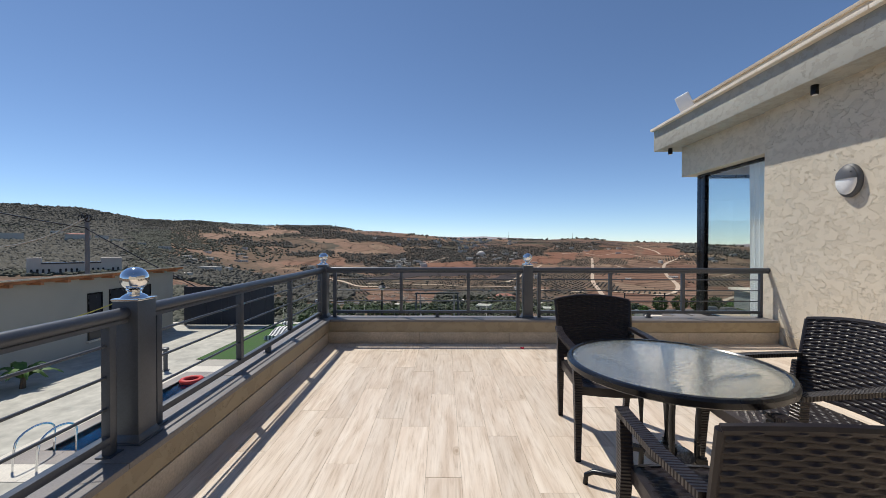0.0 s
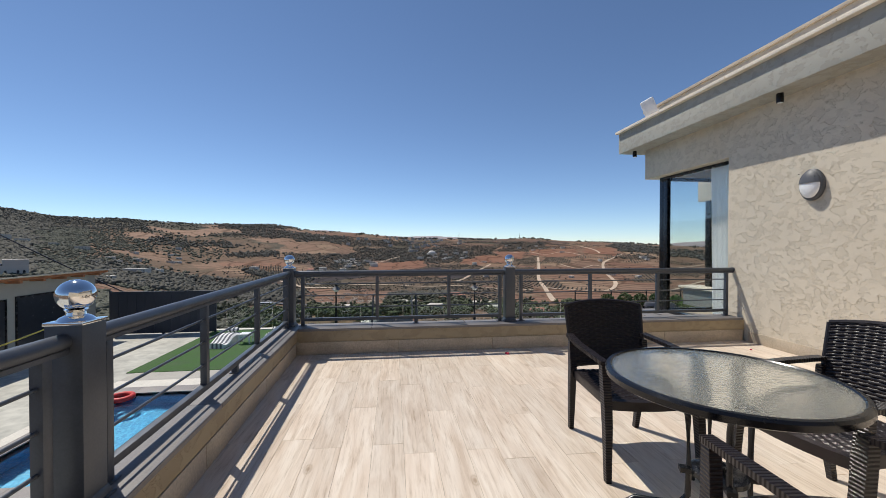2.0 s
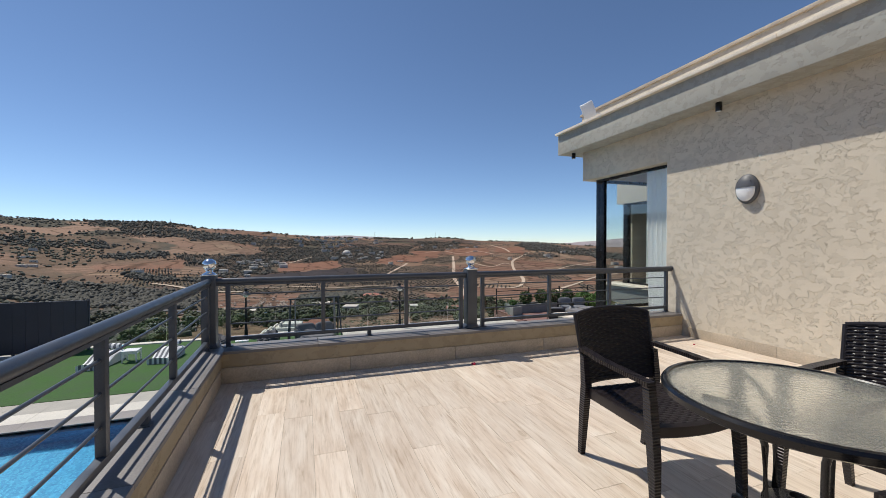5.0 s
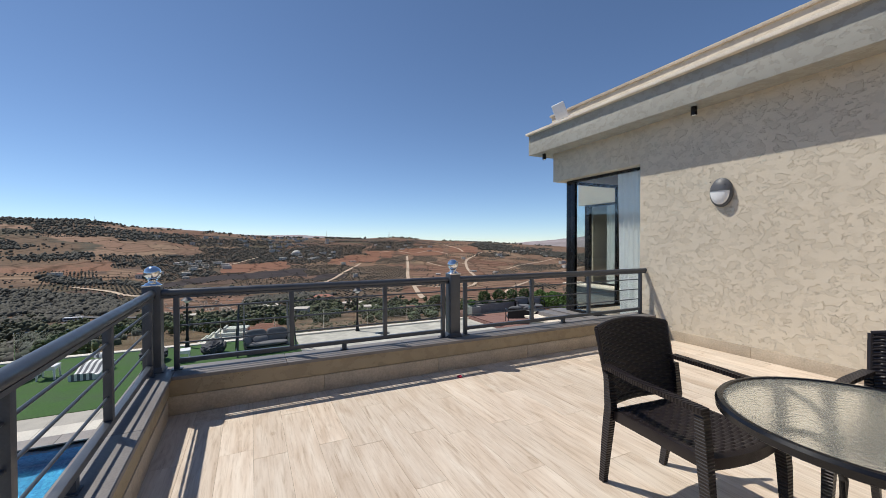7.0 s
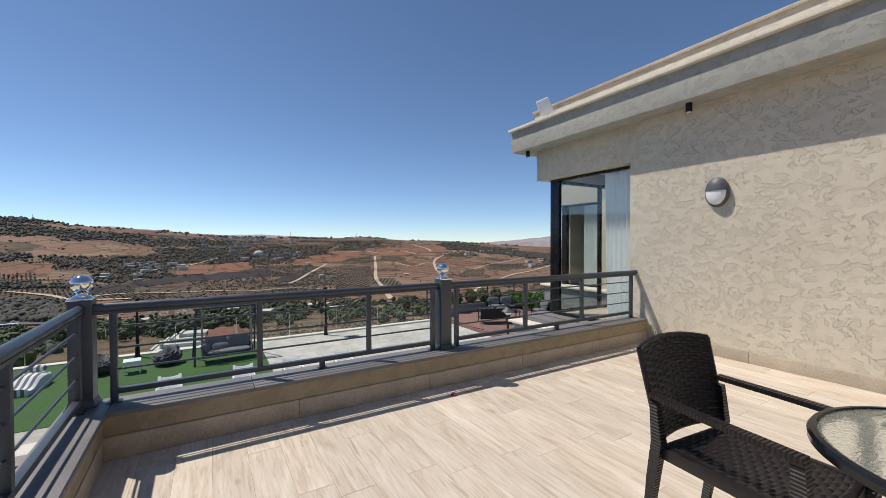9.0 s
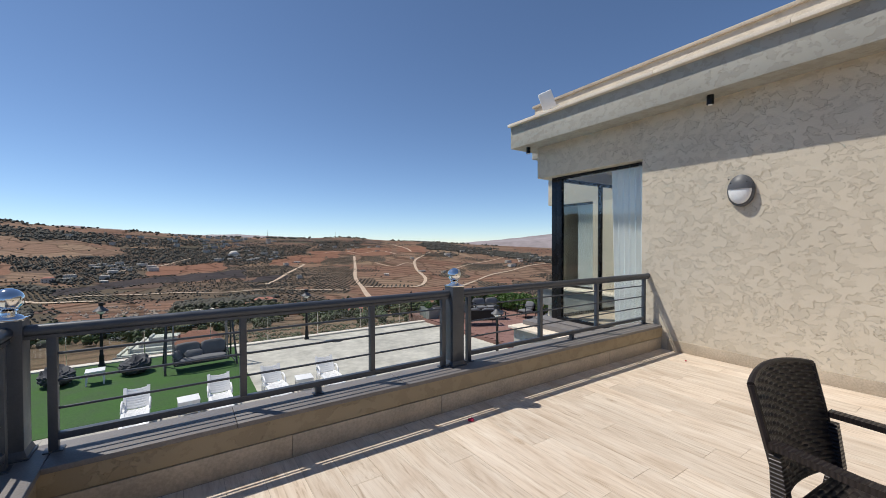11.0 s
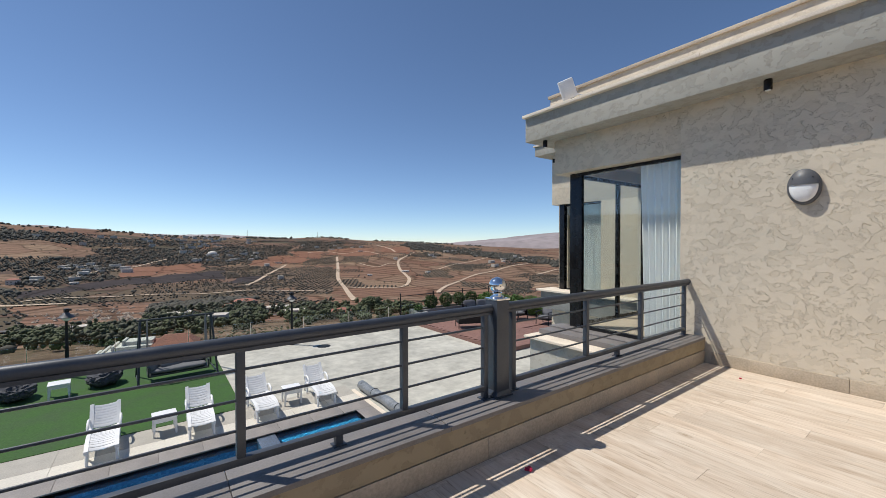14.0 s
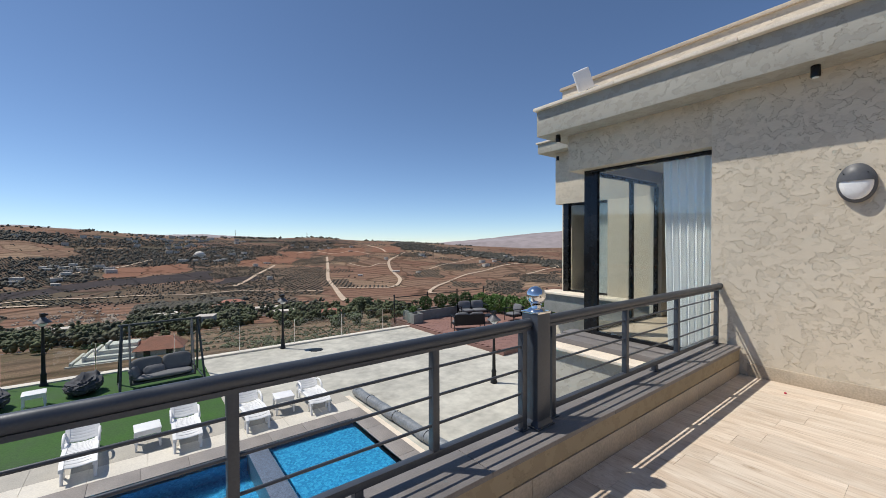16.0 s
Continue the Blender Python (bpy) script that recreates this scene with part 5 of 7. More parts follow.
def lounge_seat(at, w, name, label):
    g = thing(name, label, "sofa" if w > 1 else "armchair", at, "lounge set on the deck")
    for s in (-1, 1):
        for y in (-0.32, 0.34):
            bm = bmesh.new()
            cyl(bm, (s * w / 2, y, 0), (s * w / 2, y * 0.95, 0.60), 0.02, n=8)
            part("leg", bm, M_IRON, g)
        boxpart("armrest", (s * w / 2 - 0.04, s * w / 2 + 0.04, -0.36, 0.36, 0.60, 0.625), M_IRON, g, 0.006)
    bm = bmesh.new()
    box(bm, -w / 2, w / 2, -0.33, 0.35, 0.24, 0.28)
    box(bm, -w / 2, w / 2, 0.33, 0.36, 0.28, 0.72)
    part("frame", bm, M_IRON, g)
    n = max(1, round(w / 0.65))
    for k in range(n):
        c = -w / 2 + w * (k + 0.5) / n
        bm = bmesh.new()
        pillow(bm, (c, -0.02, 0.35), w / n / 2 - 0.02, 0.32, 0.075, None, k)
        part("seat_cushion", bm, M_CUSHION, g)
        bm = bmesh.new()
        pillow(bm, (c, 0.26, 0.60), w / n / 2 - 0.02, 0.22, 0.075, Euler((radians(75), 0, 0)).to_matrix(), k + 3)
        part("back_cushion", bm, M_CUSHION, g)
    return g


lounge_seat(pose(13.1, 19.0, DZ, 0, 0, -20), 1.5, "garden_sofa", "black-framed garden sofa with grey cushions")
lounge_seat(pose(10.9, 16.9, DZ, 0, 0, 155), 1.4, "garden_sofa", "black-framed garden sofa with grey cushions")
ac = lounge_seat(pose(14.0, 16.9, DZ, 0, 0, -95), 0.66, "garden_armchair", "black-framed garden armchair with grey cushions")
copy_thing(ac, pose(14.2, 15.3, DZ, 0, 0, -80))
ct = thing("coffee_table", "low dark metal coffee table with slatted top", "coffee table", pose(12.4, 17.5, DZ, 0, 0, -20))
for k in range(6):
    boxpart("slat", (-0.5, 0.5, -0.3 + k * 0.1, -0.21 + k * 0.1, 0.36, 0.38), M_IRON, ct)
for sx in (-0.46, 0.46):
    for sy in (-0.26, 0.26):
        boxpart("leg", (sx - 0.02, sx + 0.02, sy - 0.02, sy + 0.02, 0, 0.36), M_IRON, ct)

# utility pole with cables
up = thing("utility_pole", "grey utility pole with coiled cable at its top", "utility pole", pose(-38, 41.5, -8))
bm = bmesh.new()
cyl(bm, (0, 0, -5), (0, 0, 12.3), 0.25, 0.19, 14)
part("pole", bm, M_POLE, up)
for cx, cz, cr_ in ((-0.38, 12.02, 0.33), (0.33, 12.0, 0.36), (0.0, 12.2, 0.34)):
    bm = bmesh.new()
    tube(bm, [(cx + cr_ * math.cos(a), -0.28, cz + cr_ * math.sin(a)) for a in [2 * math.pi * k / 20 for k in range(21)]], 0.05, 6)
    part("cable_coil", bm, M_BLACK, up)
bm = bmesh.new()
lathe(bm, [(0.08, 12.3), (0.11, 12.36), (0.06, 12.44), (0.09, 12.5), (0.03, 12.55)], 8)
part("insulator", bm, M_POLE, up)


def cable(p, q, sag, r, material, label):
    p, q = Vector(p), Vector(q)
    bm = bmesh.new()
    tube(bm, [p.lerp(q, k / 24) - Vector((0, 0, sag * 4 * (k / 24) * (1 - k / 24))) for k in range(25)], r, 6)
    g = thing("overhead_cable", label, "cable", pose(0, 0, 0))
    part("wire", bm, material, g)


cable((-38, 41.2, 3.95), (-60, 42, 4.0), 3.1, 0.075, M_CABLE, "pale sagging overhead cable")
cable((-38, 41.2, 3.0), (-62, 44, 7.6), 0.35, 0.065, M_BLACK, "thin black overhead cable")
cable((-38, 41.2, 3.0), (-24, 39.5, -3.6), 0.15, 0.05, M_BLACK, "thin black overhead cable")

# pavers of the deck, nearest rows
bmp = bmesh.new()
box(bmp, -0.148, 0.148, -0.073, 0.073, -0.03, 0)
pm = mesh_of("paver", bmp, M_BRICK, False)
cnt = 0
for j in range(53):
    for i in range(22):
        x, y = 9.6 + i * 0.30 + (0.15 if j % 2 else 0), 13.38 + j * 0.15
        if x > 15.9:
            continue
        if j < 14 and cnt < 290:
            o = new("paver", pm)
            o.parent = deck
            o.location = (x, y, DZ + 0.002 * math.sin(i * 3.1 + j))
            cnt += 1
rest = bmesh.new()
for j in range(14, 53):
    for i in range(22):
        x, y = 9.6 + i * 0.30 + (0.15 if j % 2 else 0), 13.38 + j * 0.15
        if x < 15.9:
            box(rest, x - 0.148, x + 0.148, y - 0.073, y + 0.073, DZ - 0.03, DZ + 0.002 * math.sin(i * 3.1 + j))
rp_ = part("deck_pavers", rest, M_BRICK, deck, smooth=False)
rp_["kind"] = "stuff"

# enlarge the yard about the eye points
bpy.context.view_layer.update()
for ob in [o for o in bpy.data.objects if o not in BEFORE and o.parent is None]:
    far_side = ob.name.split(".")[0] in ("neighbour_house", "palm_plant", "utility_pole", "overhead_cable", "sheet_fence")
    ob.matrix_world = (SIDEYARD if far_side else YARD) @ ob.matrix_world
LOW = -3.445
cable((P0.x - 0.05, P0.y - 0.02, 1.01), (P0.x - 0.22, P0.y - 0.10, 0.935), 0.004, 0.003, M_YELLOW, "thin yellow rope tied to the railing post")


# ---------------------------------------------------------------- landscape
# The land as seen from the terrace: for each bearing the skyline's slope, and with distance the slope of the ground.
SKY_AZ = [-180, -110, -60, -49, -43, -38, -32, -26, -16, -12, -7, -3, 1, 8.5, 14, 19.6, 25, 30.6, 40, 50, 75, 120, 180]
SKY_TAN = [40, 55, 66, 68, 66, 50, 49, 43, 45, 34, 29, 24, 17, 14.5, 12, 14.5, 8, 4, -5, -12, -10, 10, 40]
GR_R = [16, 22, 26, 40, 80, 150, 220, 300, 450, 700, 1000, 1400, 1800, 2200, 2700, 4800]
GR_TAN = [-420, -345, -310, -262, -236, -208, -184, -163, -138, -102, -66, -31, -9, 0, -14, -60]
EYE_Z = 1.4


def land(r, az):
    """Height of the land at distance r and bearing az (degrees to the right of +y)."""
    lr = np.log(r)
    base = np.interp(lr, np.log(GR_R), GR_TAN) / 1000
    g = np.clip((r - 350) / 1850, 0, 1) ** 1.2
    s = np.interp(az, SKY_AZ, SKY_TAN) / 1000
    left = np.clip((-az - 25) / 12, 0, 1) * np.clip((r - 60) / 160, 0, 1) * np.clip((1900 - r) / 1500, 0, 1)
    k = r / 1000
    u = np.radians(az)
    wob = 0.0035 * np.sin(7 * u + 3.1 * lr) * np.clip((r - 120) / 400, 0, 1) + 0.0025 * np.sin(17 * u - 5.3 * lr) * np.clip((r - 200) / 500, 0, 1) + 0.0014 * np.sin(41 * u + 9 * lr) * np.clip((r - 200) / 500, 0, 1)
    wob = wob * np.clip((2300 - r) / 700, 0.15, 1)
    tan = base + g * s + left * 0.075 + wob
    h = EYE_Z + r * tan
    far = np.clip((r - 2200) / 300, 0, 1)
    return h * (1 - far) + (EYE_Z + 2200 * s - (r - 2200) * 0.05) * far


def place(az, r):
    a = np.radians(az)
    return Vector((float(r * np.sin(a)), float(r * np.cos(a)), float(land(np.array(float(r)), np.array(float(az))))))


def at_slope(az, tan):
    """The place on the land that lies at that bearing and slope from the terrace."""
    rs = np.exp(np.linspace(np.log(30), np.log(2200), 500))
    t = (land(rs, np.full_like(rs, az)) - EYE_Z) / rs
    i = int(np.argmax(t >= tan)) if (t >= tan).any() else len(rs) - 1
    return place(az, rs[i])


# parcels of the valley: bearings, slopes at the first bearing, lean of the slope with the bearing, use
PARCELS = [
    (-11.5, 7, -.093, -.080, .0011, "burnt"), (-2, 6.5, -.083, -.074, .0006, "burnt"), (8, 12, -.088, -.076, 0, "burnt"),
    (-3.6, 4.3, -.068, -.049, .0008, "red"), (10, 16.7, -.052, -.036, .001, "red"), (15.5, 19, -.034, -.020, 0, "red"), (-22.4, -14.5, -.050, -.033, 0, "red"),
    (20, 26, -.030, -.012, 0, "red"), (27, 31, -.022, -.008, -.001, "red"),
    (-2, 16.6, -.106, -.085, 0, "grove"), (7, 16.6, -.142, -.112, 0, "grove"), (4.5, 10, -.074, -.050, 0, "grove"), (11, 16, -.084, -.056, 0, "grove"), (15.3, 20.6, -.125, -.056, 0, "grove"),
    (33.4, 37, -.088, -.070, 0, "grove"), (37, 42.8, -.068, -.053, 0, "grove"), (43.5, 49, -.123, -.096, 0, "grove"), (49, 54.5, -.098, -.080, 0, "grove"),
    (38.6, 42.8, -.114, -.100, 0, "grove"), (21, 24.3, -.106, -.093, 0, "grove"), (17, 21, -.050, -.032, 0, "grove"), (22, 25, -.046, -.033, 0, "grove"),
    (20.6, 31, -.150, -.110, 0, "bare"), (24.5, 32.5, -.092, -.052, 0, "bare"), (31.5, 36, -.140, -.090, 0, "bare"), (-22, -6.2, -.020, .014, -.0003, "bare"), (-11.2, -0.8, -.150, -.107, -.002, "bare"),
    (-60, -39, -.052, .026, 0, "wood"), (-60, -38, .038, .075, -.0006, "wood"), (-35, -22, -.072, -.030, -.0038, "wood"), (-30, -20, .000, .012, -.0012, "wood"),
    (-24, -13.5, -.112, -.074, -.0032, "wood"), (-25, -17.6, -.178, -.134, 0, "wood"), (-20, -11.6, -.066, -.056, -.0030, "wood"),
    (-21.5, -15.5, -.029, -.020, 0, "wood"), (-23, -14, .036, .060, 0, "wood"), (-20, -6.2, .020, .040, -.0017, "wood"), (-11.2, -2, -.178, -.150, -.0030, "wood"), (-1, 10.6, -.180, -.128, 0, "wood"),
    (17.5, 20, -.185, -.150, 0, "wood"), (31, 58, -.012, .004, -.0022, "wood"), (10.5, 18, -.166, -.148, 0, "wood"),
    (-14.5, -3, -.050, -.022, .0012, "olive"), (-9.4, 5.2, -.044, -.012, 0, "olive"), (-11.2, -4.2, -.074, -.036, 0, "olive"), (5, 15, -.048, -.006, 0, "olive"), (-12, 2, -.006, .010, 0, "olive"),
    (16, 22, -.020, .004, 0, "olive"), (31.5, 36, -.034, -.024, 0, "olive"),
]


def parcels(x, y, r, az):
    """Share of each use of the land, with uneven borders."""
    tan = (land(r, az) - EYE_Z) / r
    wa = np.array([noise.noise(Vector((a * 0.011, b * 0.011, 4.0))) for a, b in zip(x, y)])
    wb = np.array([noise.noise(Vector((a * 0.013, b * 0.013, 9.0))) for a, b in zip(x, y)])
    qa, qt = az + 1.3 * wa, tan + 0.006 * wb
    out = {k: np.zeros(len(r)) for k in ("burnt", "red", "grove", "bare", "wood", "olive")}
    for a0, a1, t0, t1, lean, use in PARCELS:
        qs = qt - lean * (az - a0)
        e = np.minimum(np.minimum(qa - a0, a1 - qa) / 0.35, np.minimum(qs - t0, t1 - qs) / 0.0025)
        out[use] = np.maximum(out[use], np.clip(e + 0.5, 0, 1) * (r > (70 if use in ("wood", "bare") else 330)))
    out["olive"] = out["olive"] * (1 - np.maximum(np.maximum(out["red"], out["burnt"]), out["bare"]))
    return out


def zones(x, y, r, az):
    """How much of grove, bare and forest the land carries there."""
    def nz(sc, o):
        return np.array([noise.noise(Vector((a * sc + o, b * sc, o))) for a, b in zip(x, y)])
    n1, n2 = nz(0.006, 3.1), nz(0.0022, 8.7)
    right = 1 / (1 + np.exp(-(az - 17) / 3))
    grove = np.clip(0.62 - 0.75 * right + 0.9 * n2 + 0.3 * n1, 0, 1) * np.clip((r - 330) / 120, 0, 1)
    hill = 1 / (1 + np.exp((az + 14) / 2.5)) * np.clip((r - 900) / 400, 0, 1)
    grove = grove * (1 - hill)
    forest = np.clip(hill * (0.62 + 1.7 * n1 + 0.6 * n2 + np.clip((-az - 36) / 8, 0, 0.6) + np.clip((r - 1900) / 300, 0, 0.4)), 0, 1)
    near = np.clip((330 - r) / 120, 0, 1)
    leftwood = 1 / (1 + np.exp((az + 17) / 3)) * np.clip((1900 - r) / 300, 0, 1)
    scrub = np.clip(near * (0.55 + 1.2 * n1) + leftwood * (0.65 + 1.2 * n1), 0, 1)
    return grove, forest, scrub, hill


AZS = np.concatenate([np.arange(-180, -70, 3.0), np.arange(-70, 70, 0.32), np.arange(70, 180, 3.0)])
RS = np.exp(np.linspace(np.log(16), np.log(4800), 190))
AA, RR = np.meshgrid(AZS, RS)
aa, rr = AA.ravel(), RR.ravel()
hx, hy = rr * np.sin(np.radians(aa)), rr * np.cos(np.radians(aa))
hz = land(rr, aa)
grove, forest, scrub, hill = zones(hx, hy, rr, aa)
nA, nR = len(AZS), len(RS)
plot = parcels(hx, hy, rr, aa)
grove = np.clip(np.maximum(grove, plot["grove"]) * (1 - plot["bare"]), 0, 1)
faces = []
for j in range(nR - 1):
    for i in range(nA):
        k = (i + 1) % nA
        faces.append((j * nA + i, j * nA + k, (j + 1) * nA + k, (j + 1) * nA + i))
verts = np.stack([hx, hy, hz], 1).tolist()
inner = len(verts)
verts.append((0.0, 0.0, float(hz[:nA].mean())))
faces += [((i + 1) % nA, i, inner) for i in range(nA)]
me = bpy.data.meshes.new("ground")
me.from_pydata(verts, [], faces)
att = me.color_attributes.new("cover", "FLOAT_COLOR", "POINT")
cov = np.ones((inner + 1, 4), np.float32)
cov[:inner, 0], cov[:inner, 1], cov[:inner, 2], cov[:inner, 3] = grove, forest, scrub, hill
att.data.foreach_set("color", cov.ravel())
att2 = me.color_attributes.new("parcel", "FLOAT_COLOR", "POINT")
par = np.zeros((inner + 1, 4), np.float32)
par[:, 3] = 0
par[:inner, 0], par[:inner, 1], par[:inner, 2] = plot["burnt"], plot["red"], plot["grove"]
par[:inner, 3] = np.maximum(plot["wood"], 0.85 * plot["olive"])
att2.data.foreach_set("color", par.ravel())
me.shade_smooth()


def land_material():
    m = bpy.data.materials.new("valley_land")
    m.use_nodes = True
    t = m.node_tree
    b = t.nodes["Principled BSDF"]
    b.inputs["Roughness"].default_value, b.inputs["Specular IOR Level"].default_value = 0.95, 0.1
    co = t.nodes.new("ShaderNodeTexCoord")
    at_ = t.nodes.new("ShaderNodeAttribute")
    at_.attribute_name = "cover"
    sep = t.nodes.new("ShaderNodeSeparateColor")
    t.links.new(at_.outputs["Color"], sep.inputs[0])

    def nse(scale, detail=4, rough=0.55):
        n = t.nodes.new("ShaderNodeTexNoise")
        n.inputs["Scale"].default_value, n.inputs["Detail"].default_value, n.inputs["Roughness"].default_value = scale, detail, rough
        t.links.new(co.outputs["Object"], n.inputs["Vector"])
        return n

    warp = nse(0.012, 3)
    wm = t.nodes.new("ShaderNodeVectorMath")
    wm.operation = "MULTIPLY_ADD"
    wm.inputs[1].default_value = (60, 60, 0)
    t.links.new(warp.outputs["Color"], wm.inputs[0])
    t.links.new(co.outputs["Object"], wm.inputs[2])
    fl = t.nodes.new("ShaderNodeVectorMath")
    fl.operation = "MULTIPLY"
    fl.inputs[1].default_value = (1, 0.62, 0)
    t.links.new(wm.outputs[0], fl.inputs[0])
    vor = t.nodes.new("ShaderNodeTexVoronoi")
    vor.inputs["Scale"].default_value = 0.0105
    t.links.new(fl.outputs[0], vor.inputs["Vector"])
    edge = t.nodes.new("ShaderNodeTexVoronoi")
    edge.feature = "DISTANCE_TO_EDGE"
    edge.inputs["Scale"].default_value = 0.0105
    t.links.new(fl.outputs[0], edge.inputs["Vector"])
    vs = t.nodes.new("ShaderNodeSeparateColor")
    t.links.new(vor.outputs["Color"], vs.inputs[0])
    field = ramp(t, [(0.0, (0.180, 0.103, 0.070)), (0.25, (0.215, 0.126, 0.085)), (0.45, (0.205, 0.132, 0.090)), (0.65, (0.232, 0.153, 0.103)), (0.82, (0.19, 0.12, 0.083)), (1.0, (0.265, 0.185, 0.122))])
    t.links.new(vs.outputs[0], field.inputs[0])
    groves = ramp(t, [(0.0, (0.090, 0.078, 0.052)), (0.3, (0.13, 0.095, 0.066)), (0.5, (0.17, 0.105, 0.075)), (0.66, (0.07, 0.058, 0.050)), (0.8, (0.21, 0.125, 0.085)), (1.0, (0.24, 0.165, 0.105))])
    t.links.new(vs.outputs[1], groves.inputs[0])

    def mixc(fac, a, b_):
        n = t.nodes.new("ShaderNodeMix")
        n.data_type = "RGBA"
        t.links.new(fac, n.inputs["Factor"])
        for s, v in (("A", a), ("B", b_)):
            if isinstance(v, tuple):
                n.inputs[s].default_value = (*v, 1)
            else:
                t.links.new(v, n.inputs[s])
        return n.outputs["Result"]

    def thr(value, add, lo, hi):
        a = t.nodes.new("ShaderNodeMath")
        a.operation = "ADD"
        t.links.new(value, a.inputs[0])
        t.links.new(add, a.inputs[1])
        r = t.nodes.new("ShaderNodeMapRange")
        r.inputs["From Min"].default_value, r.inputs["From Max"].default_value = lo, hi
        t.links.new(a.outputs[0], r.inputs["Value"])
        return r.outputs[0]

    # terrace strips along the slope
    strip = t.nodes.new("ShaderNodeTexWave")
    strip.bands_direction = "Y"
    strip.inputs["Scale"].default_value, strip.inputs["Distortion"].default_value, strip.inputs["Detail"].default_value, strip.inputs["Detail Scale"].default_value = 0.010, 7, 3, 0.6
    t.links.new(co.outputs["Object"], strip.inputs["Vector"])
    sr = ramp(t, [(0.0, (0.58, 0.57, 0.56)), (0.22, (0.95, 0.95, 0.95)), (0.6, (1.0, 1.0, 1.0)), (1.0, (1.14, 1.13, 1.12))])
    t.links.new(strip.outputs["Fac"], sr.inputs[0])
    fm = t.nodes.new("ShaderNodeMix")
    fm.data_type, fm.blend_type = "RGBA", "MULTIPLY"
    fm.inputs["Factor"].default_value = 1.0
    t.links.new(field.outputs[0], fm.inputs["A"])
    t.links.new(sr.outputs[0], fm.inputs["B"])
    c = mixc(thr(sep.outputs[0], nse(0.02, 2).outputs["Fac"], 0.86, 0.94), fm.outputs["Result"], groves.outputs[0])
    pc = t.nodes.new("ShaderNodeAttribute")
    pc.attribute_name = "parcel"
    ps = t.nodes.new("ShaderNodeSeparateColor")
    t.links.new(pc.outputs["Color"], ps.inputs[0])
    c = mixc(thr(ps.outputs[2], nse(0.03, 3).outputs["Fac"], 0.75, 1.15), c, mixc(nse(0.02, 4).outputs["Fac"], (0.085, 0.068, 0.048), (0.185, 0.128, 0.088)))
    c = mixc(thr(ps.outputs[1], nse(0.03, 3).outputs["Fac"], 0.85, 1.0), c, mixc(nse(0.015, 4).outputs["Fac"], (0.19, 0.092, 0.06), (0.26, 0.14, 0.09)))
    c = mixc(thr(ps.outputs[0], nse(0.03, 3).outputs["Fac"], 0.85, 1.05), c, mixc(nse(0.03, 4).outputs["Fac"], (0.030, 0.027, 0.030), (0.075, 0.060, 0.055)))
    # dry hill grass
    c = mixc(at_.outputs["Alpha"], c, mixc(nse(0.004, 5).outputs["Fac"], (0.20, 0.128, 0.088), (0.36, 0.238, 0.165)))
    c = mixc(thr(sep.outputs[1], nse(0.03, 4).outputs["Fac"], 0.95, 1.1), c, (0.095, 0.085, 0.062))
    c = mixc(thr(sep.outputs[2], nse(0.05, 5).outputs["Fac"], 0.85, 1.2), c, mixc(nse(0.12, 4).outputs["Fac"], (0.085, 0.070, 0.048), (0.23, 0.148, 0.10)))
    c = mixc(thr(pc.outputs["Alpha"], nse(0.035, 5, 0.7).outputs["Fac"], 0.9, 1.3), c, mixc(nse(0.06, 5, 0.7).outputs["Fac"], (0.052, 0.047, 0.036), (0.165, 0.112, 0.078)))
    # field edges and stones
    er = ramp(t, [(0.0, (0.50, 0.49, 0.46)), (0.018, (0.62, 0.60, 0.57)), (0.032, (1, 1, 1))])
    t.links.new(edge.outputs["Distance"], er.inputs[0])
    st = nse(0.35, 6, 0.7)
    stm = ramp(t, [(0.25, (0.62, 0.62, 0.62)), (0.5, (1, 1, 1)), (0.72, (1.38, 1.34, 1.30))])
    t.links.new(st.outputs["Fac"], stm.inputs[0])
    for k in (er, stm):
        n = t.nodes.new("ShaderNodeMix")
        n.data_type, n.blend_type = "RGBA", "MULTIPLY"
        n.inputs["Factor"].default_value = 1.0
        t.links.new(c, n.inputs["A"])
        t.links.new(k.outputs[0], n.inputs["B"])
        c = n.outputs["Result"]
    t.links.new(c, b.inputs["Base Color"])
    bn = t.nodes.new("ShaderNodeBump")
    bn.inputs["Strength"].default_value, bn.inputs["Distance"].default_value = 0.6, 1.5
    t.links.new(nse(0.08, 6, 0.65).outputs["Fac"], bn.inputs["Height"])
    t.links.new(bn.outputs[0], b.inputs["Normal"])
    return m


me.materials.append(land_material())
ground = tagged(new("ground", me), "red-brown valley with fields, groves and dry hills", "land", kind="structure")


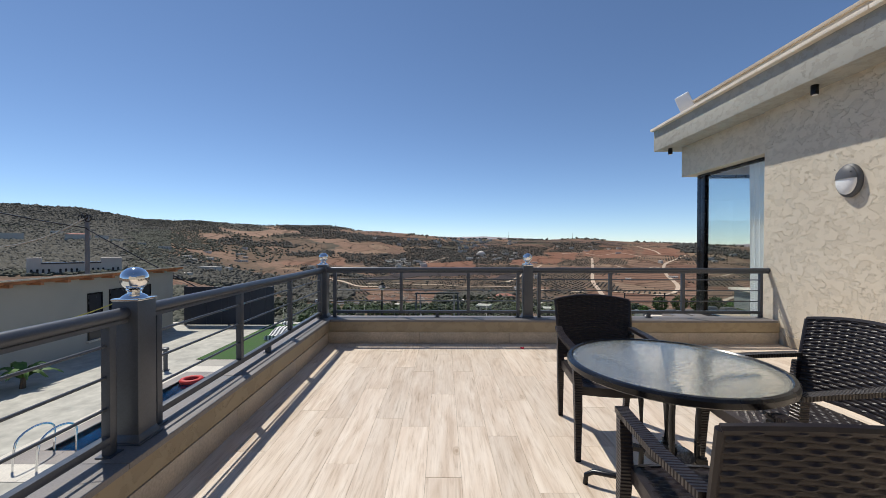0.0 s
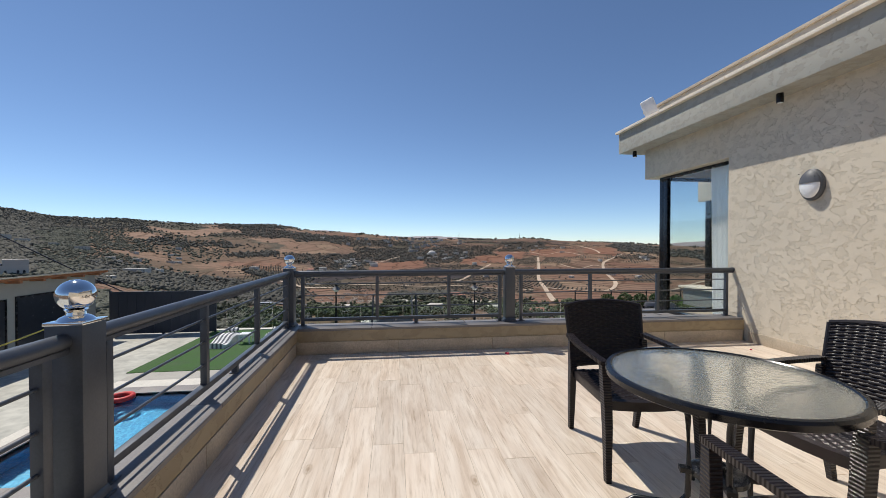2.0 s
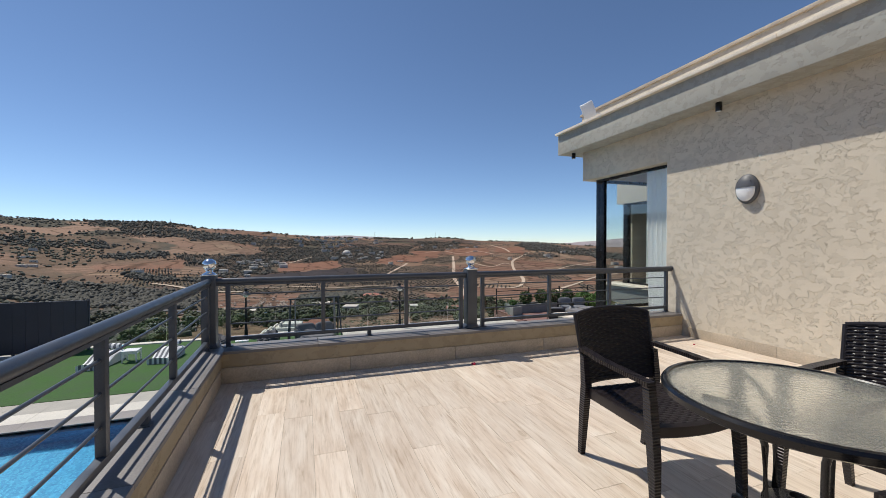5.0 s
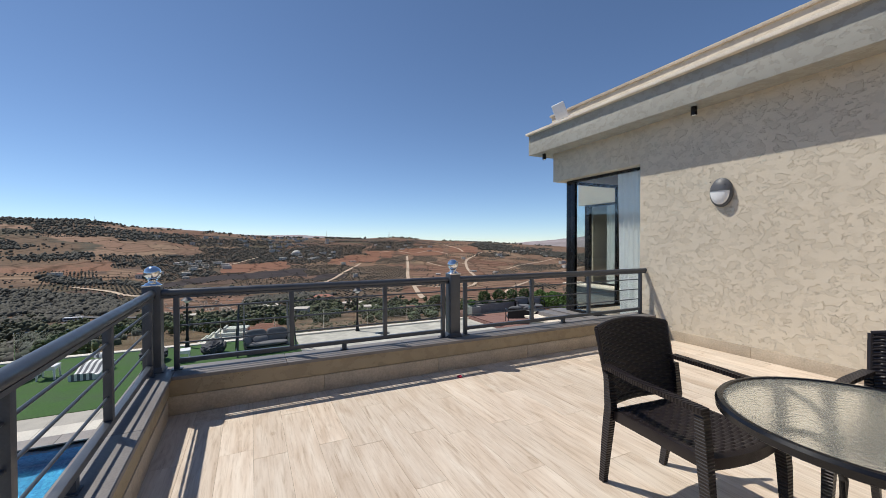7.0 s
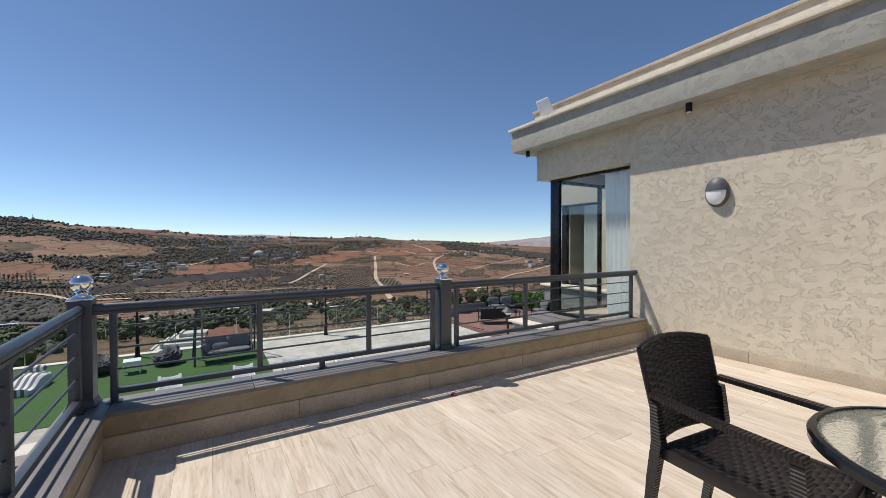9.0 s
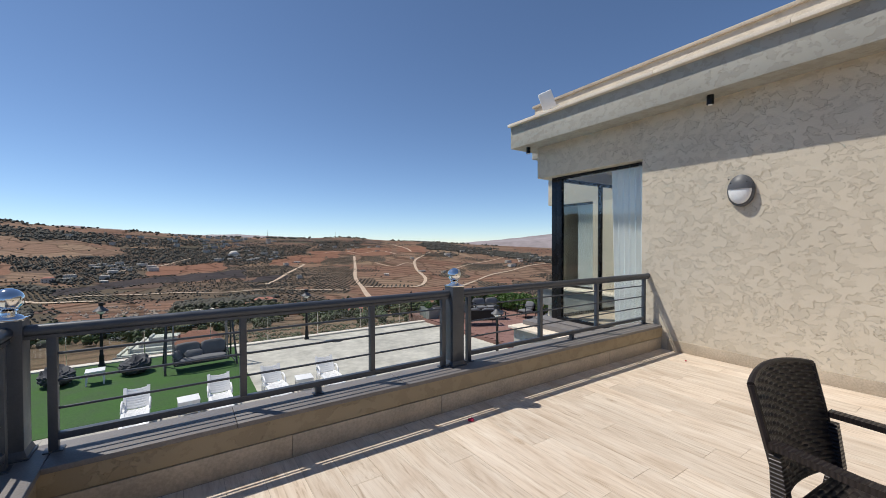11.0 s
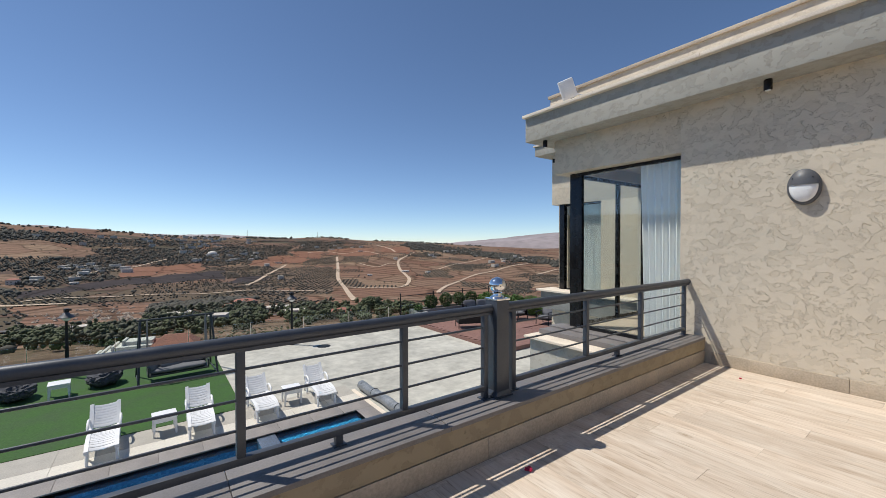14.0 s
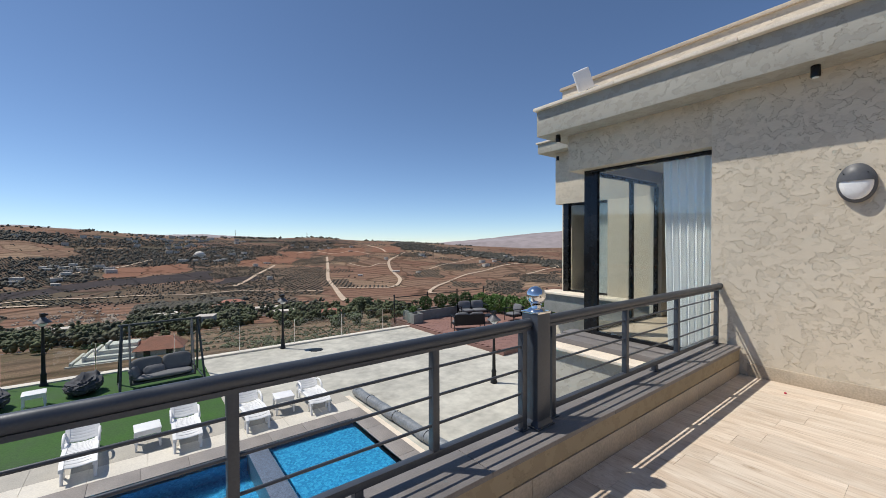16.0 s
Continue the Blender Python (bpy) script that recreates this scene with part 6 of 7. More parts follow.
# far ridges behind the skyline
def ridge(name, label, r0, az0, az1, prof):
    n = 160
    vs, fs = [], []
    for i in range(n + 1):
        u = i / n
        az = az0 + (az1 - az0) * u
        top = np.interp(u, [k / (len(prof) - 1) for k in range(len(prof))], prof) / 1000 + 0.0012 * noise.fractal(Vector((az * 0.5, r0, 0)), 1.0, 2.0, 4)
        for d, f in ((0, -0.035), (0.10, 0.25), (0.22, 0.6), (0.40, 1.0), (0.7, 0.4)):
            r = r0 * (1 + d)
            tz = top * f if f >= 0 else f
            tz += 0.002 * noise.fractal(Vector((az * 0.9, d * 9, r0)), 1.0, 2.0, 4) * (f > 0 and f < 1)
            a = radians(az)
            vs.append((r * math.sin(a), r * math.cos(a), EYE_Z + r * tz))
    for i in range(n):
        for k in range(4):
            fs.append((i * 5 + k, (i + 1) * 5 + k, (i + 1) * 5 + k + 1, i * 5 + k + 1))
    m = bpy.data.meshes.new(name)
    m.from_pydata(vs, [], fs)
    m.materials.append(M_RIDGE)
    m.shade_smooth()
    return tagged(new(name, m), label, "mountain", kind="structure")


ridge("backdrop_mountain", "bare mountain on the horizon, coloured grey-lilac for haze", 3200, 33, 80, [-6, 2, 9, 18, 26, 31, 30, 34, 28, 22, 18])
ridge("backdrop_ridge", "low dark ridge on the horizon", 3000, -18, 14, [20, 32, 34, 29, 22, 19, 21, 17, 14])

# ---------------------------------------------------------------- trees of the valley
ICO = bmesh.new()
bmesh.ops.create_icosphere(ICO, subdivisions=1, radius=1.0)
ICO.verts.ensure_lookup_table()
ico_v = np.array([v.co[:] for v in ICO.verts])
ico_f = np.array([[v.index for v in f.verts] for f in ICO.faces])
ICO.free()
nprng = np.random.default_rng(11)


def clumps(name, centres, sizes, material, label, category, squash=0.8):
    """Many small uneven crowns as one object."""
    n = len(centres)
    base = ico_v[None] * (1 + 0.38 * nprng.standard_normal((n, len(ico_v), 1)).clip(-1.5, 1.5))
    base = base * sizes[:, None, None] * np.array([1, 1, squash])
    v = base + centres[:, None, :]
    f = ico_f[None] + (np.arange(n) * len(ico_v))[:, None, None]
    m = bpy.data.meshes.new(name)
    nv, nf = n * len(ico_v), n * len(ico_f)
    m.vertices.add(nv)
    m.vertices.foreach_set("co", v.reshape(-1))
    m.loops.add(nf * 3)
    m.loops.foreach_set("vertex_index", f.reshape(-1).astype(np.int32))
    m.polygons.add(nf)
    m.polygons.foreach_set("loop_start", np.arange(0, nf * 3, 3, dtype=np.int32))
    m.update(calc_edges=True)
    m.materials.append(material)
    return tagged(new(name, m), label, category, kind="stuff")


def scatter(n, az0, az1, r0, r1, power=1.0):
    a = nprng.uniform(az0, az1, n)
    r = np.exp(nprng.uniform(np.log(r0), np.log(r1), n)) if power == 1.0 else r0 + (r1 - r0) * nprng.uniform(0, 1, n) ** power
    return a, r


def grown(a, r, size, lift=0.5):
    x, y = r * np.sin(np.radians(a)), r * np.cos(np.radians(a))
    return np.stack([x, y, land(r, a) + size * lift], 1)


# groves in rows
a, r = scatter(190000, -22, 62, 400, 1950)
x, y = r * np.sin(np.radians(a)), r * np.cos(np.radians(a))
th = 0.5
gx, gy = x * math.cos(th) - y * math.sin(th), x * math.sin(th) + y * math.cos(th)
gx, gy = np.round(gx / 7) * 7, np.round(gy / 7) * 7
x, y = gx * math.cos(-th) - gy * math.sin(-th), gx * math.sin(-th) + gy * math.cos(-th)
_, keep = np.unique(np.round(x).astype(np.int64) * 100000 + np.round(y).astype(np.int64), return_index=True)
x, y = x[keep], y[keep]
r, a = np.hypot(x, y), np.degrees(np.arctan2(x, y))
g_, f_, s_, h_ = zones(x, y, r, a)
px, py = np.floor((x * 0.94 + y * 0.34) / 75).astype(int), np.floor((-x * 0.34 + y * 0.94) / 48).astype(int)
spare = np.array([random.Random(int(i) * 31337 + int(j) * 7001).random() < 0.13 for i, j in zip(px, py)])
dens = np.array([random.Random(int(i) * 7919 + int(j) * 104729).choice((0.0, 0.12, 0.4, 0.75, 0.95)) for i, j in zip(px, py)])
pl = parcels(x, y, r, a)
want = np.where(spare, 0.9, np.clip((g_ - 0.10) * 3.2, 0.04, 1.0) * dens)
want = np.maximum(np.maximum(want, pl["grove"] * (0.5 + 0.45 * dens)), 0.85 * pl["olive"]) * (1 - 0.97 * np.maximum(np.maximum(pl["red"], pl["burnt"]), pl["bare"]))
ok = nprng.uniform(0, 1, len(r)) < want
a, r = a[ok], r[ok]
sz = nprng.uniform(1.0, 1.9, len(r)) * (0.75 + r / 4200)
clumps("olive_groves", grown(a, r, sz), sz, M_TREES, "rows of small dark olive trees on the far slopes", "trees")

# woods on the hills and along the valley
def tan_lo(a):
    return np.interp(a, [-60, -37, -31], [-0.052, -0.055, -0.075])


def clear_of_road(a, r):
    """True away from the road and the parking ground on the wooded slope."""
    tn = (land(r, a) - EYE_Z) / r
    tr = np.interp(a, [-34.5, -28, -26, -22.5, -18.6, -16.7, -13], [-.046, -.066, -.088, -.102, -.125, -.140, -.150])
    on = (a > -35) & (a < -12.5) & (tn > tr - .013) & (tn < tr + .003)
    lot = (a > -19.5) & (a < -13.5) & (tn > -.172) & (tn < -.142)
    return ~(on | lot)


a1, r1 = scatter(16000, -66, 40, 200, 2250)
a2, r2 = scatter(18000, -66, -13, 110, 1400)
a3, r3 = scatter(16000, -66, -10, 1200, 2250)
a4, r4 = scatter(16000, -60, -35, 1000, 2250)
a5, r5 = scatter(16000, -56, -31, 250, 1300)
a, r = np.concatenate([a1, a2, a3, a4, a5]), np.concatenate([r1, r2, r3, r4, r5])
x, y = r * np.sin(np.radians(a)), r * np.cos(np.radians(a))
g_, f_, s_, h_ = zones(x, y, r, a)
tn = (land(r, a) - EYE_Z) / r
aj = a + 9 * np.array([noise.noise(Vector((p * 0.004, q * 0.004, 6.0))) for p, q in zip(x, y)])
belt = ((aj < -33) & (tan_lo(a) < tn) & (tn < 0.004)) * 0.75 + ((aj < -39) & (tn > 0.02)) * 0.7
ok = nprng.uniform(0, 1, len(r)) < np.maximum(belt, np.clip(f_ * 1.4 - 0.25 + np.clip(s_ - 0.38, 0, 1) * 2.4 * (r > 130), 0, 0.9))
pl = parcels(x, y, r, a)
ok &= nprng.uniform(0, 1, len(r)) > 0.93 * np.maximum(np.maximum(pl["bare"], pl["red"]), pl["burnt"])
ok &= (a < -30) | (nprng.uniform(0, 1, len(r)) < 0.3)
ok &= clear_of_road(a, r)
a, r = a[ok], r[ok]
sz = nprng.uniform(1.3, 3.0, len(r)) * (0.7 + r / 2600)
green = (a < -22) & (r < 1700)
sz = np.where(a < -31, sz * 0.8, sz)
M_WOOD = mat("green_wood_leaves", (0.080, 0.082, 0.056), 0.85, var=0.25, scale=0.03, fine=0.5, bump=0.3, dist=0.3, island=True, rand=0.5)
clumps("valley_woods", grown(a[~green], r[~green], sz[~green]), sz[~green], M_TREES, "dark pine and oak trees scattered over the hills", "trees", 0.95)
clumps("hillside_wood", grown(a[green], r[green], sz[green], 0.35), sz[green] * 1.15, M_WOOD, "grey-green trees on the near hillside", "trees", 0.8)

# woods of the parcels
a6, r6 = scatter(60000, -60, 58, 420, 2250)
a8, r8 = scatter(26000, -58, -37.5, 300, 2250)
a6, r6 = np.concatenate([a6, a8]), np.concatenate([r6, r8])
x, y = r6 * np.sin(np.radians(a6)), r6 * np.cos(np.radians(a6))
ok = nprng.uniform(0, 1, len(r6)) < np.maximum(0.95 * parcels(x, y, r6, a6)["wood"], 0.25 * parcels(x, y, r6, a6)["olive"])
a6, r6 = a6[ok], r6[ok]
sz = nprng.uniform(1.7, 3.6, len(r6)) * (0.75 + r6 / 2400)
clumps("parcel_woods", grown(a6, r6, sz, 0.4), sz, M_TREES, "dark pine woods on the valley's slopes", "trees", 1.0)
a, r, lift, rad = [], [], [], []
a7, r7 = scatter(6500, -58, 24, 95, 430)
x, y = r7 * np.sin(np.radians(a7)), r7 * np.cos(np.radians(a7))
ok = (nprng.uniform(0, 1, len(r7)) < 0.42 * parcels(x, y, r7, a7)["wood"] * np.clip((r7 - 60) / 250, 0.12, 1)) & clear_of_road(a7, r7)
for q, r0_ in zip(a7[ok], r7[ok]):
    big, tall = nprng.uniform(0.6, 1.25), nprng.uniform(0.8, 1.7)
    for _ in range(15):
        d = nprng.normal(0, 1, 3)
        d = d / np.linalg.norm(d) * nprng.uniform(0.3, 1) ** 0.5 * big
        a.append(q + math.degrees(d[0] * 2.3 / r0_))
        r.append(r0_ + d[1] * 2.3)
        lift.append(big * tall * 2.2 + d[2] * 2.2 * tall)
        rad.append(nprng.uniform(0.6, 1.25) * big)
M_NEARWOOD = mat("near_wood_leaves", (0.080, 0.085, 0.050), 0.85, var=0.45, scale=0.1, fine=1.2, bump=0.5, dist=0.3, island=True, rand=0.8)
clumps("valley_floor_wood", grown(np.array(a), np.array(r), np.array(lift), 1.0), np.array(rad), M_NEARWOOD, "dark green pines and olives on the valley floor", "trees", 0.95)

# boulders on the bare slope
a, r = scatter(2600, -11.5, -0.8, 260, 520)
tn = (land(r, a) - EYE_Z) / r + 0.002 * (a + 11)
sel = (tn < -.108) & (tn > -.150) & np.array([noise.noise(Vector((q * 0.8, w * 0.02, 3.0))) > 0.0 for q, w in zip(a, r)])
sz = nprng.uniform(0.3, 1.3, len(r)) ** 1.5
M_BOULDER = mat("pale_boulder", (0.34, 0.28, 0.22), 0.95, var=0.25, scale=0.5, fine=4, island=True, rand=0.5)
clumps("slope_boulders", grown(a[sel], r[sel], sz[sel], 0.2), sz[sel], M_BOULDER, "pale limestone boulders scattered on the bare slope", "rocks", 0.6)

# skyline trees
a, r = scatter(900, -60, 42, 2080, 2260, 0.7)
sz = nprng.uniform(3.0, 6.5, len(r))
sel = np.array([noise.noise(Vector((q * 0.35, 2.2, 0))) > -0.12 for q in a])
clumps("skyline_trees", grown(a[sel], r[sel], sz[sel], 0.4), sz[sel], M_TREES, "trees along the skyline", "trees", 0.9)

# scrub on the near slope, tree belt along the valley road
a, r = scatter(9000, -34, 58, 30, 190)
x, y = r * np.sin(np.radians(a)), r * np.cos(np.radians(a))
sel = np.array([noise.noise(Vector((p * 0.05, q * 0.05, 1.0))) > -0.25 for p, q in zip(x, y)]) & (y > 27) & ~((a < 4) & (r > 60))
a, r = a[sel], r[sel]
sz = nprng.uniform(0.2, 0.6, len(r))
M_SCRUB = mat("dry_scrub_leaves", (0.105, 0.105, 0.055), 0.9, var=0.4, scale=0.2, fine=3, island=True, rand=0.7)
clumps("slope_scrub", grown(a, r, sz, 0.35), sz, M_SCRUB, "low grey-green scrub on the near slope", "scrub", 0.75)
a, r = [], []
lift = []
for _ in range(430):
    q, big = nprng.uniform(-20, 33), nprng.uniform(0.5, 1.25)
    if noise.noise(Vector((q * 0.45, 0, 5))) < -0.3:
        continue
    r0_ = 255 + nprng.normal(0, 42)
    for _ in range(26):
        d = nprng.normal(0, 1, 3)
        d = d / np.linalg.norm(d) * nprng.uniform(0.3, 1) ** 0.5 * big
        a.append(q + math.degrees(d[0] * 2.6 / r0_))
        r.append(r0_ + d[1] * 2.6)
        lift.append(big * 3.0 + d[2] * 2.4)
a, r, lift = np.array(a), np.array(r), np.array(lift)
sz = nprng.uniform(0.45, 1.05, len(r))
M_BELT = mat("valley_tree_leaves", (0.084, 0.098, 0.044), 0.85, var=0.5, scale=0.1, fine=1.2, bump=0.5, dist=0.3, island=True, rand=0.8)
clumps("valley_tree_belt", grown(a, r, lift, 1.0), sz, M_BELT, "green trees along the valley road", "trees", 0.95)


# ---------------------------------------------------------------- roads
def road(name, stops, width, material, label):
    pts = [at_slope(a, s) for a, s in stops]
    ctrl = []
    n = 14
    for i in range(len(pts) - 1):
        p0, p1, p2, p3 = pts[max(i - 1, 0)], pts[i], pts[i + 1], pts[min(i + 2, len(pts) - 1)]
        for k in range(n):
            t = k / n
            q = 0.5 * ((2 * p1) + (p2 - p0) * t + (2 * p0 - 5 * p1 + 4 * p2 - p3) * t * t + (3 * p1 - p0 - 3 * p2 + p3) * t ** 3)
            ctrl.append(q)
    ctrl.append(pts[-1])
    bm = bmesh.new()
    prev = None
    for i, q in enumerate(ctrl):
        d = (ctrl[min(i + 1, len(ctrl) - 1)] - ctrl[max(i - 1, 0)])
        side = Vector((-d.y, d.x, 0)).normalized() * width / 2
        ring = []
        for s in (-1, 1):
            p = q + side * s
            h = place(math.degrees(math.atan2(p.x, p.y)), math.hypot(p.x, p.y)).z
            ring.append(bm.verts.new((p.x, p.y, h + 1.1)))
        if prev:
            bm.faces.new((prev[0], ring[0], ring[1], prev[1]))
        prev = ring
    return tagged(part(name, bm, material, smooth=False), label, "road", kind="structure")


road("road_1", [(22.3, -.110), (25.9, -.113), (29.8, -.113), (31.2, -.092), (29.8, -.064), (29.9, -.042), (32, -.024)], 7, M_ROAD, "pale dirt road winding over the bare hill")
road("road_2", [(38.4, -.143), (36.8, -.132), (35.5, -.124), (38.4, -.099), (43.7, -.071), (48.6, -.052)], 6, M_ROAD, "pale dirt road up the far slope")
road("road_3", [(9.3, -.097), (11.8, -.075), (14.2, -.052)], 7, M_ROAD, "pale track between the groves")
road("road_4", [(-11.1, -.102), (-4, -.105), (7.6, -.109), (16.6, -.116), (20.4, -.117)], 6, M_ROAD, "dirt track along the valley side")
road("road_5", [(-13, -.150), (2.4, -.168), (19.7, -.168), (26.7, -.174), (34, -.171), (45, -.17)], 9, M_ASPHALT, "asphalt road along the valley")
road("road_6", [(-26, -.088), (-22.5, -.102), (-18.6, -.125), (-16.7, -.140), (-13, -.150)], 8, M_ASPHALT, "grey road down the wooded slope")
road("road_7", [(35.5, -.068), (39.5, -.050), (44.1, -.033)], 6, M_ROAD, "pale track across the ridge")
road("road_8", [(17, -.024), (19.5, -.020), (22, -.026), (24.5, -.020), (27, -.028)], 5, M_ROAD, "pale track below the ridge")
road("road_9", [(49.7, -.079), (52, -.068), (54, -.060), (53.4, -.051)], 6, M_ROAD, "pale track across the far slope")
road("road_10", [(21, -.034), (21.1, -.060), (21.1, -.088), (22.0, -.112), (23.3, -.144)], 7, M_ROAD, "dirt road down to the valley")
road("road_11", [(24, -.05), (26.5, -.06), (28.5, -.052), (30, -.056)], 4, M_ROAD, "narrow pale field track")
road("road_12", [(-7.5, -.062), (-1.9, -.046), (1.0, -.033)], 6, M_ROAD, "pale road through the village groves")
road("road_13", [(-17.3, -.083), (-14.5, -.094), (-12.2, -.107), (-8, -.112)], 7, M_ROAD, "pale dirt road over the bare slope")
road("road_14", [(-34.5, -.046), (-31, -.052), (-28, -.066), (-26, -.088)], 8, M_ASPHALT, "grey road on the wooded hillside")
road("road_15", [(-18.6, -.150), (-14.5, -.153)], 26, M_ASPHALT, "grey parking ground beside the valley road")
road("road_16", [(26.5, -.004), (28.5, -.014), (29.2, -.022)], 7, M_ROAD, "pale road over the ridge")


# ---------------------------------------------------------------- houses of the valley
def house(p, w, d, h, turn, roof=None, storeys=1, label="pale stone village house on the hillside"):
    g = thing("house", label, "house", pose(p.x, p.y, p.z - 0.5, 0, 0, turn), "houses of the valley")
    boxpart("wall", (-w / 2, w / 2, -d / 2, d / 2, -2, h), M_HOUSE, g)
    bm = bmesh.new()
    if roof:
        v = box(bm, -w / 2 - 0.6, w / 2 + 0.6, -d / 2 - 0.6, d / 2 + 0.6, h, h + 2.2)
        for q in v:
            if q.co.z > h + 1:
                q.co.x *= 0.45
                q.co.y *= 0.08
        part("roof", bm, M_REDROOF, g, "red clay hipped roof", False)
    else:
        box(bm, -w / 2 - 0.15, w / 2 + 0.15, -d / 2 - 0.15, d / 2 + 0.15, h, h + 0.5)
        part("roof", bm, M_HOUSE, g, "flat roof with a low parapet", False)
    for s in range(storeys):
        k = max(2, int(w / 4))
        for i in range(k):
            xx = -w / 2 + w * (i + 0.5) / k
            boxpart("window", (xx - 0.6, xx + 0.6, -d / 2 - 0.04, -d / 2 + 0.1, s * 3 + 1.0, s * 3 + 2.4), M_WINDOWDARK, g)
    return g


hr = random.Random(4)
for _ in range(46):
    az = hr.gauss(3.5, 4)
    house(at_slope(az, np.interp(az, SKY_AZ, SKY_TAN) / 1000 - abs(hr.gauss(0.003, 0.016)) - 0.003), hr.uniform(10, 20), hr.uniform(9, 14), hr.choice((4, 7, 7, 10)), hr.uniform(-25, 25), storeys=2)
for az0, az1, t0, t1, n_ in ((-9, -2.5, -.060, -.040, 14), (2, 12, -.040, -.016, 18), (-34, -24, -.050, -.010, 10), (34, 52, -.036, -.012, 16), (16, 26, -.022, -.004, 8)):
    for _ in range(n_):
        az = hr.uniform(az0, az1)
        lo = -.0022 * (az - 34) if az0 == 34 else 0
        house(at_slope(az, hr.uniform(t0, t1) + lo * 0.8), hr.uniform(10, 20), hr.uniform(8, 13), hr.choice((3.5, 4, 7)), hr.uniform(-25, 25))
for _ in range(16):
    az = hr.uniform(-34, 45)
    house(at_slope(az, hr.uniform(-0.085, -0.03)), hr.uniform(9, 18), hr.uniform(8, 12), hr.choice((3.5, 4, 7)), hr.uniform(-25, 25))
house(at_slope(20.6, -.182), 19, 11, 3.4, 12, True, label="low house with a dull red hipped roof among trees")
house(at_slope(1.2, -.222), 8, 6, 2.3, -12, True, 1, "beige house with a red tiled hipped roof below the yard")
house(at_slope(-0.7, -.221), 4.2, 6, 1.7, -12, True, 1, "low beige wing with a red tiled roof")


def stepped_house(q):
    g = thing("stepped_house", "white house with stepped roof terraces and a yellow lower wall", "house", pose(q.x, q.y, q.z - 2.4, 0, 0, -8))
    boxpart("wall", (-5.5, 5.0, -4, 5, -2, 2.6), M_YELLOWWALL, g, 0, "yellow plastered lower storey")
    boxpart("parapet", (-5.8, 5.2, -4.3, -4.0, 2.4, 3.2), M_PALEWALL, g)
    for k in range(4):
        boxpart("terrace", (-4.8 + k * 1.5, 4.6, -3.6 + k * 1.6, 5, 2.61 + k * 0.75, 3.35 + k * 0.75), M_PALEWALL, g, 0.05)
        boxpart("stair_wall", (-5.3 + k * 1.5, -4.85 + k * 1.5, -3.8 + k * 1.6, 5, 2.61, 3.7 + k * 0.75), M_PALEWALL, g, 0.05)
    for k in range(3):
        w_ = boxpart("window", (-4 + k * 3, -2.8 + k * 3, -4.06, -3.9, 0.6, 1.9), M_WINDOWDARK, g)
        boxpart("window_sill", (-4.1 + k * 3, -2.7 + k * 3, -4.2, -4.061, 0.5, 0.6), M_PALEWALL, w_)


M_PALEWALL = mat("white_house_paint", (0.66, 0.62, 0.56), 0.85, var=0.12, scale=0.8)
M_YELLOWWALL = mat("yellow_house_plaster", (0.42, 0.33, 0.20), 0.9, var=0.15, scale=0.8)
stepped_house(at_slope(-3.4, -.222))
for az, tan, w, d, h, red, st_ in ((2.1, -.160, 13, 9, 5, None, 2), (6.0, -.180, 8, 8, 6, None, 2), (9.0, -.138, 20, 12, 4, True, 1), (7.2, -.150, 9, 7, 4, True, 1), (12.4, -.156, 24, 9, 3, None, 1), (15, -.170, 13, 8, 3.5, None, 1), (-6.5, -.166, 9, 7, 4, None, 1), (-31, -.060, 34, 14, 8, None, 2), (-11.6, -.071, 13, 10, 8, True, 2)):
    house(at_slope(az, tan), w, d, h, hr.uniform(-20, 20), red, st_)
dome = thing("domed_hall", "large pale hall with a white dome on the far slope", "building", Matrix.Translation(at_slope(5.6, -.028)))
boxpart("wall", (-16, 16, -9, 9, -3, 6), M_HOUSE, dome)
bm = bmesh.new()
lathe(bm, [(13, 6.0), (12.6, 9.0), (10.4, 12.2), (6.4, 14.6), (0.3, 15.5)], 20)
part("dome", bm, M_PALEWALL, dome, "white dome")
q = at_slope(-17.4, -.148)
bus = thing("bus", "white coach parked beside the valley road", "bus", pose(q.x, q.y, q.z + 1.2, 0, 0, -8))
bm = bmesh.new()
box(bm, -5.5, 5.5, -1.25, 1.25, 0.4, 3.2)
bevel(bm, 0.25)
part("body", bm, M_WHITE, bus)
for k in range(6):
    boxpart("window", (-4.9 + k * 1.65, -3.4 + k * 1.65, -1.27, -1.2, 1.6, 2.6), M_WINDOWDARK, bus)
for xx in (-3.6, 3.4):
    for sy in (-1.27, 1.02):
        bm = bmesh.new()
        cyl(bm, (xx, sy, 0.5), (xx, sy + 0.25, 0.5), 0.5, n=16)
        part("wheel", bm, M_IRON, bus)
for az, tan, w, h, red in ((-48.3, 0.004, 0.040, 0.014, None), (-43.2, 0.006, 0.036, 0.012, True), (-41.3, 0.006, 0.020, 0.010, None), (-40.0, 0.002, 0.02, 0.007, None), (-37.8, -0.003, 0.015, 0.005, None), (-35.6, -0.012, 0.022, 0.007, None), (-44.8, 0.016, 0.018, 0.007, None)):
    q = at_slope(az, tan)
    r = math.hypot(q.x, q.y)
    house(q, r * w, r * w * 0.6, r * h, -az, red, 2)


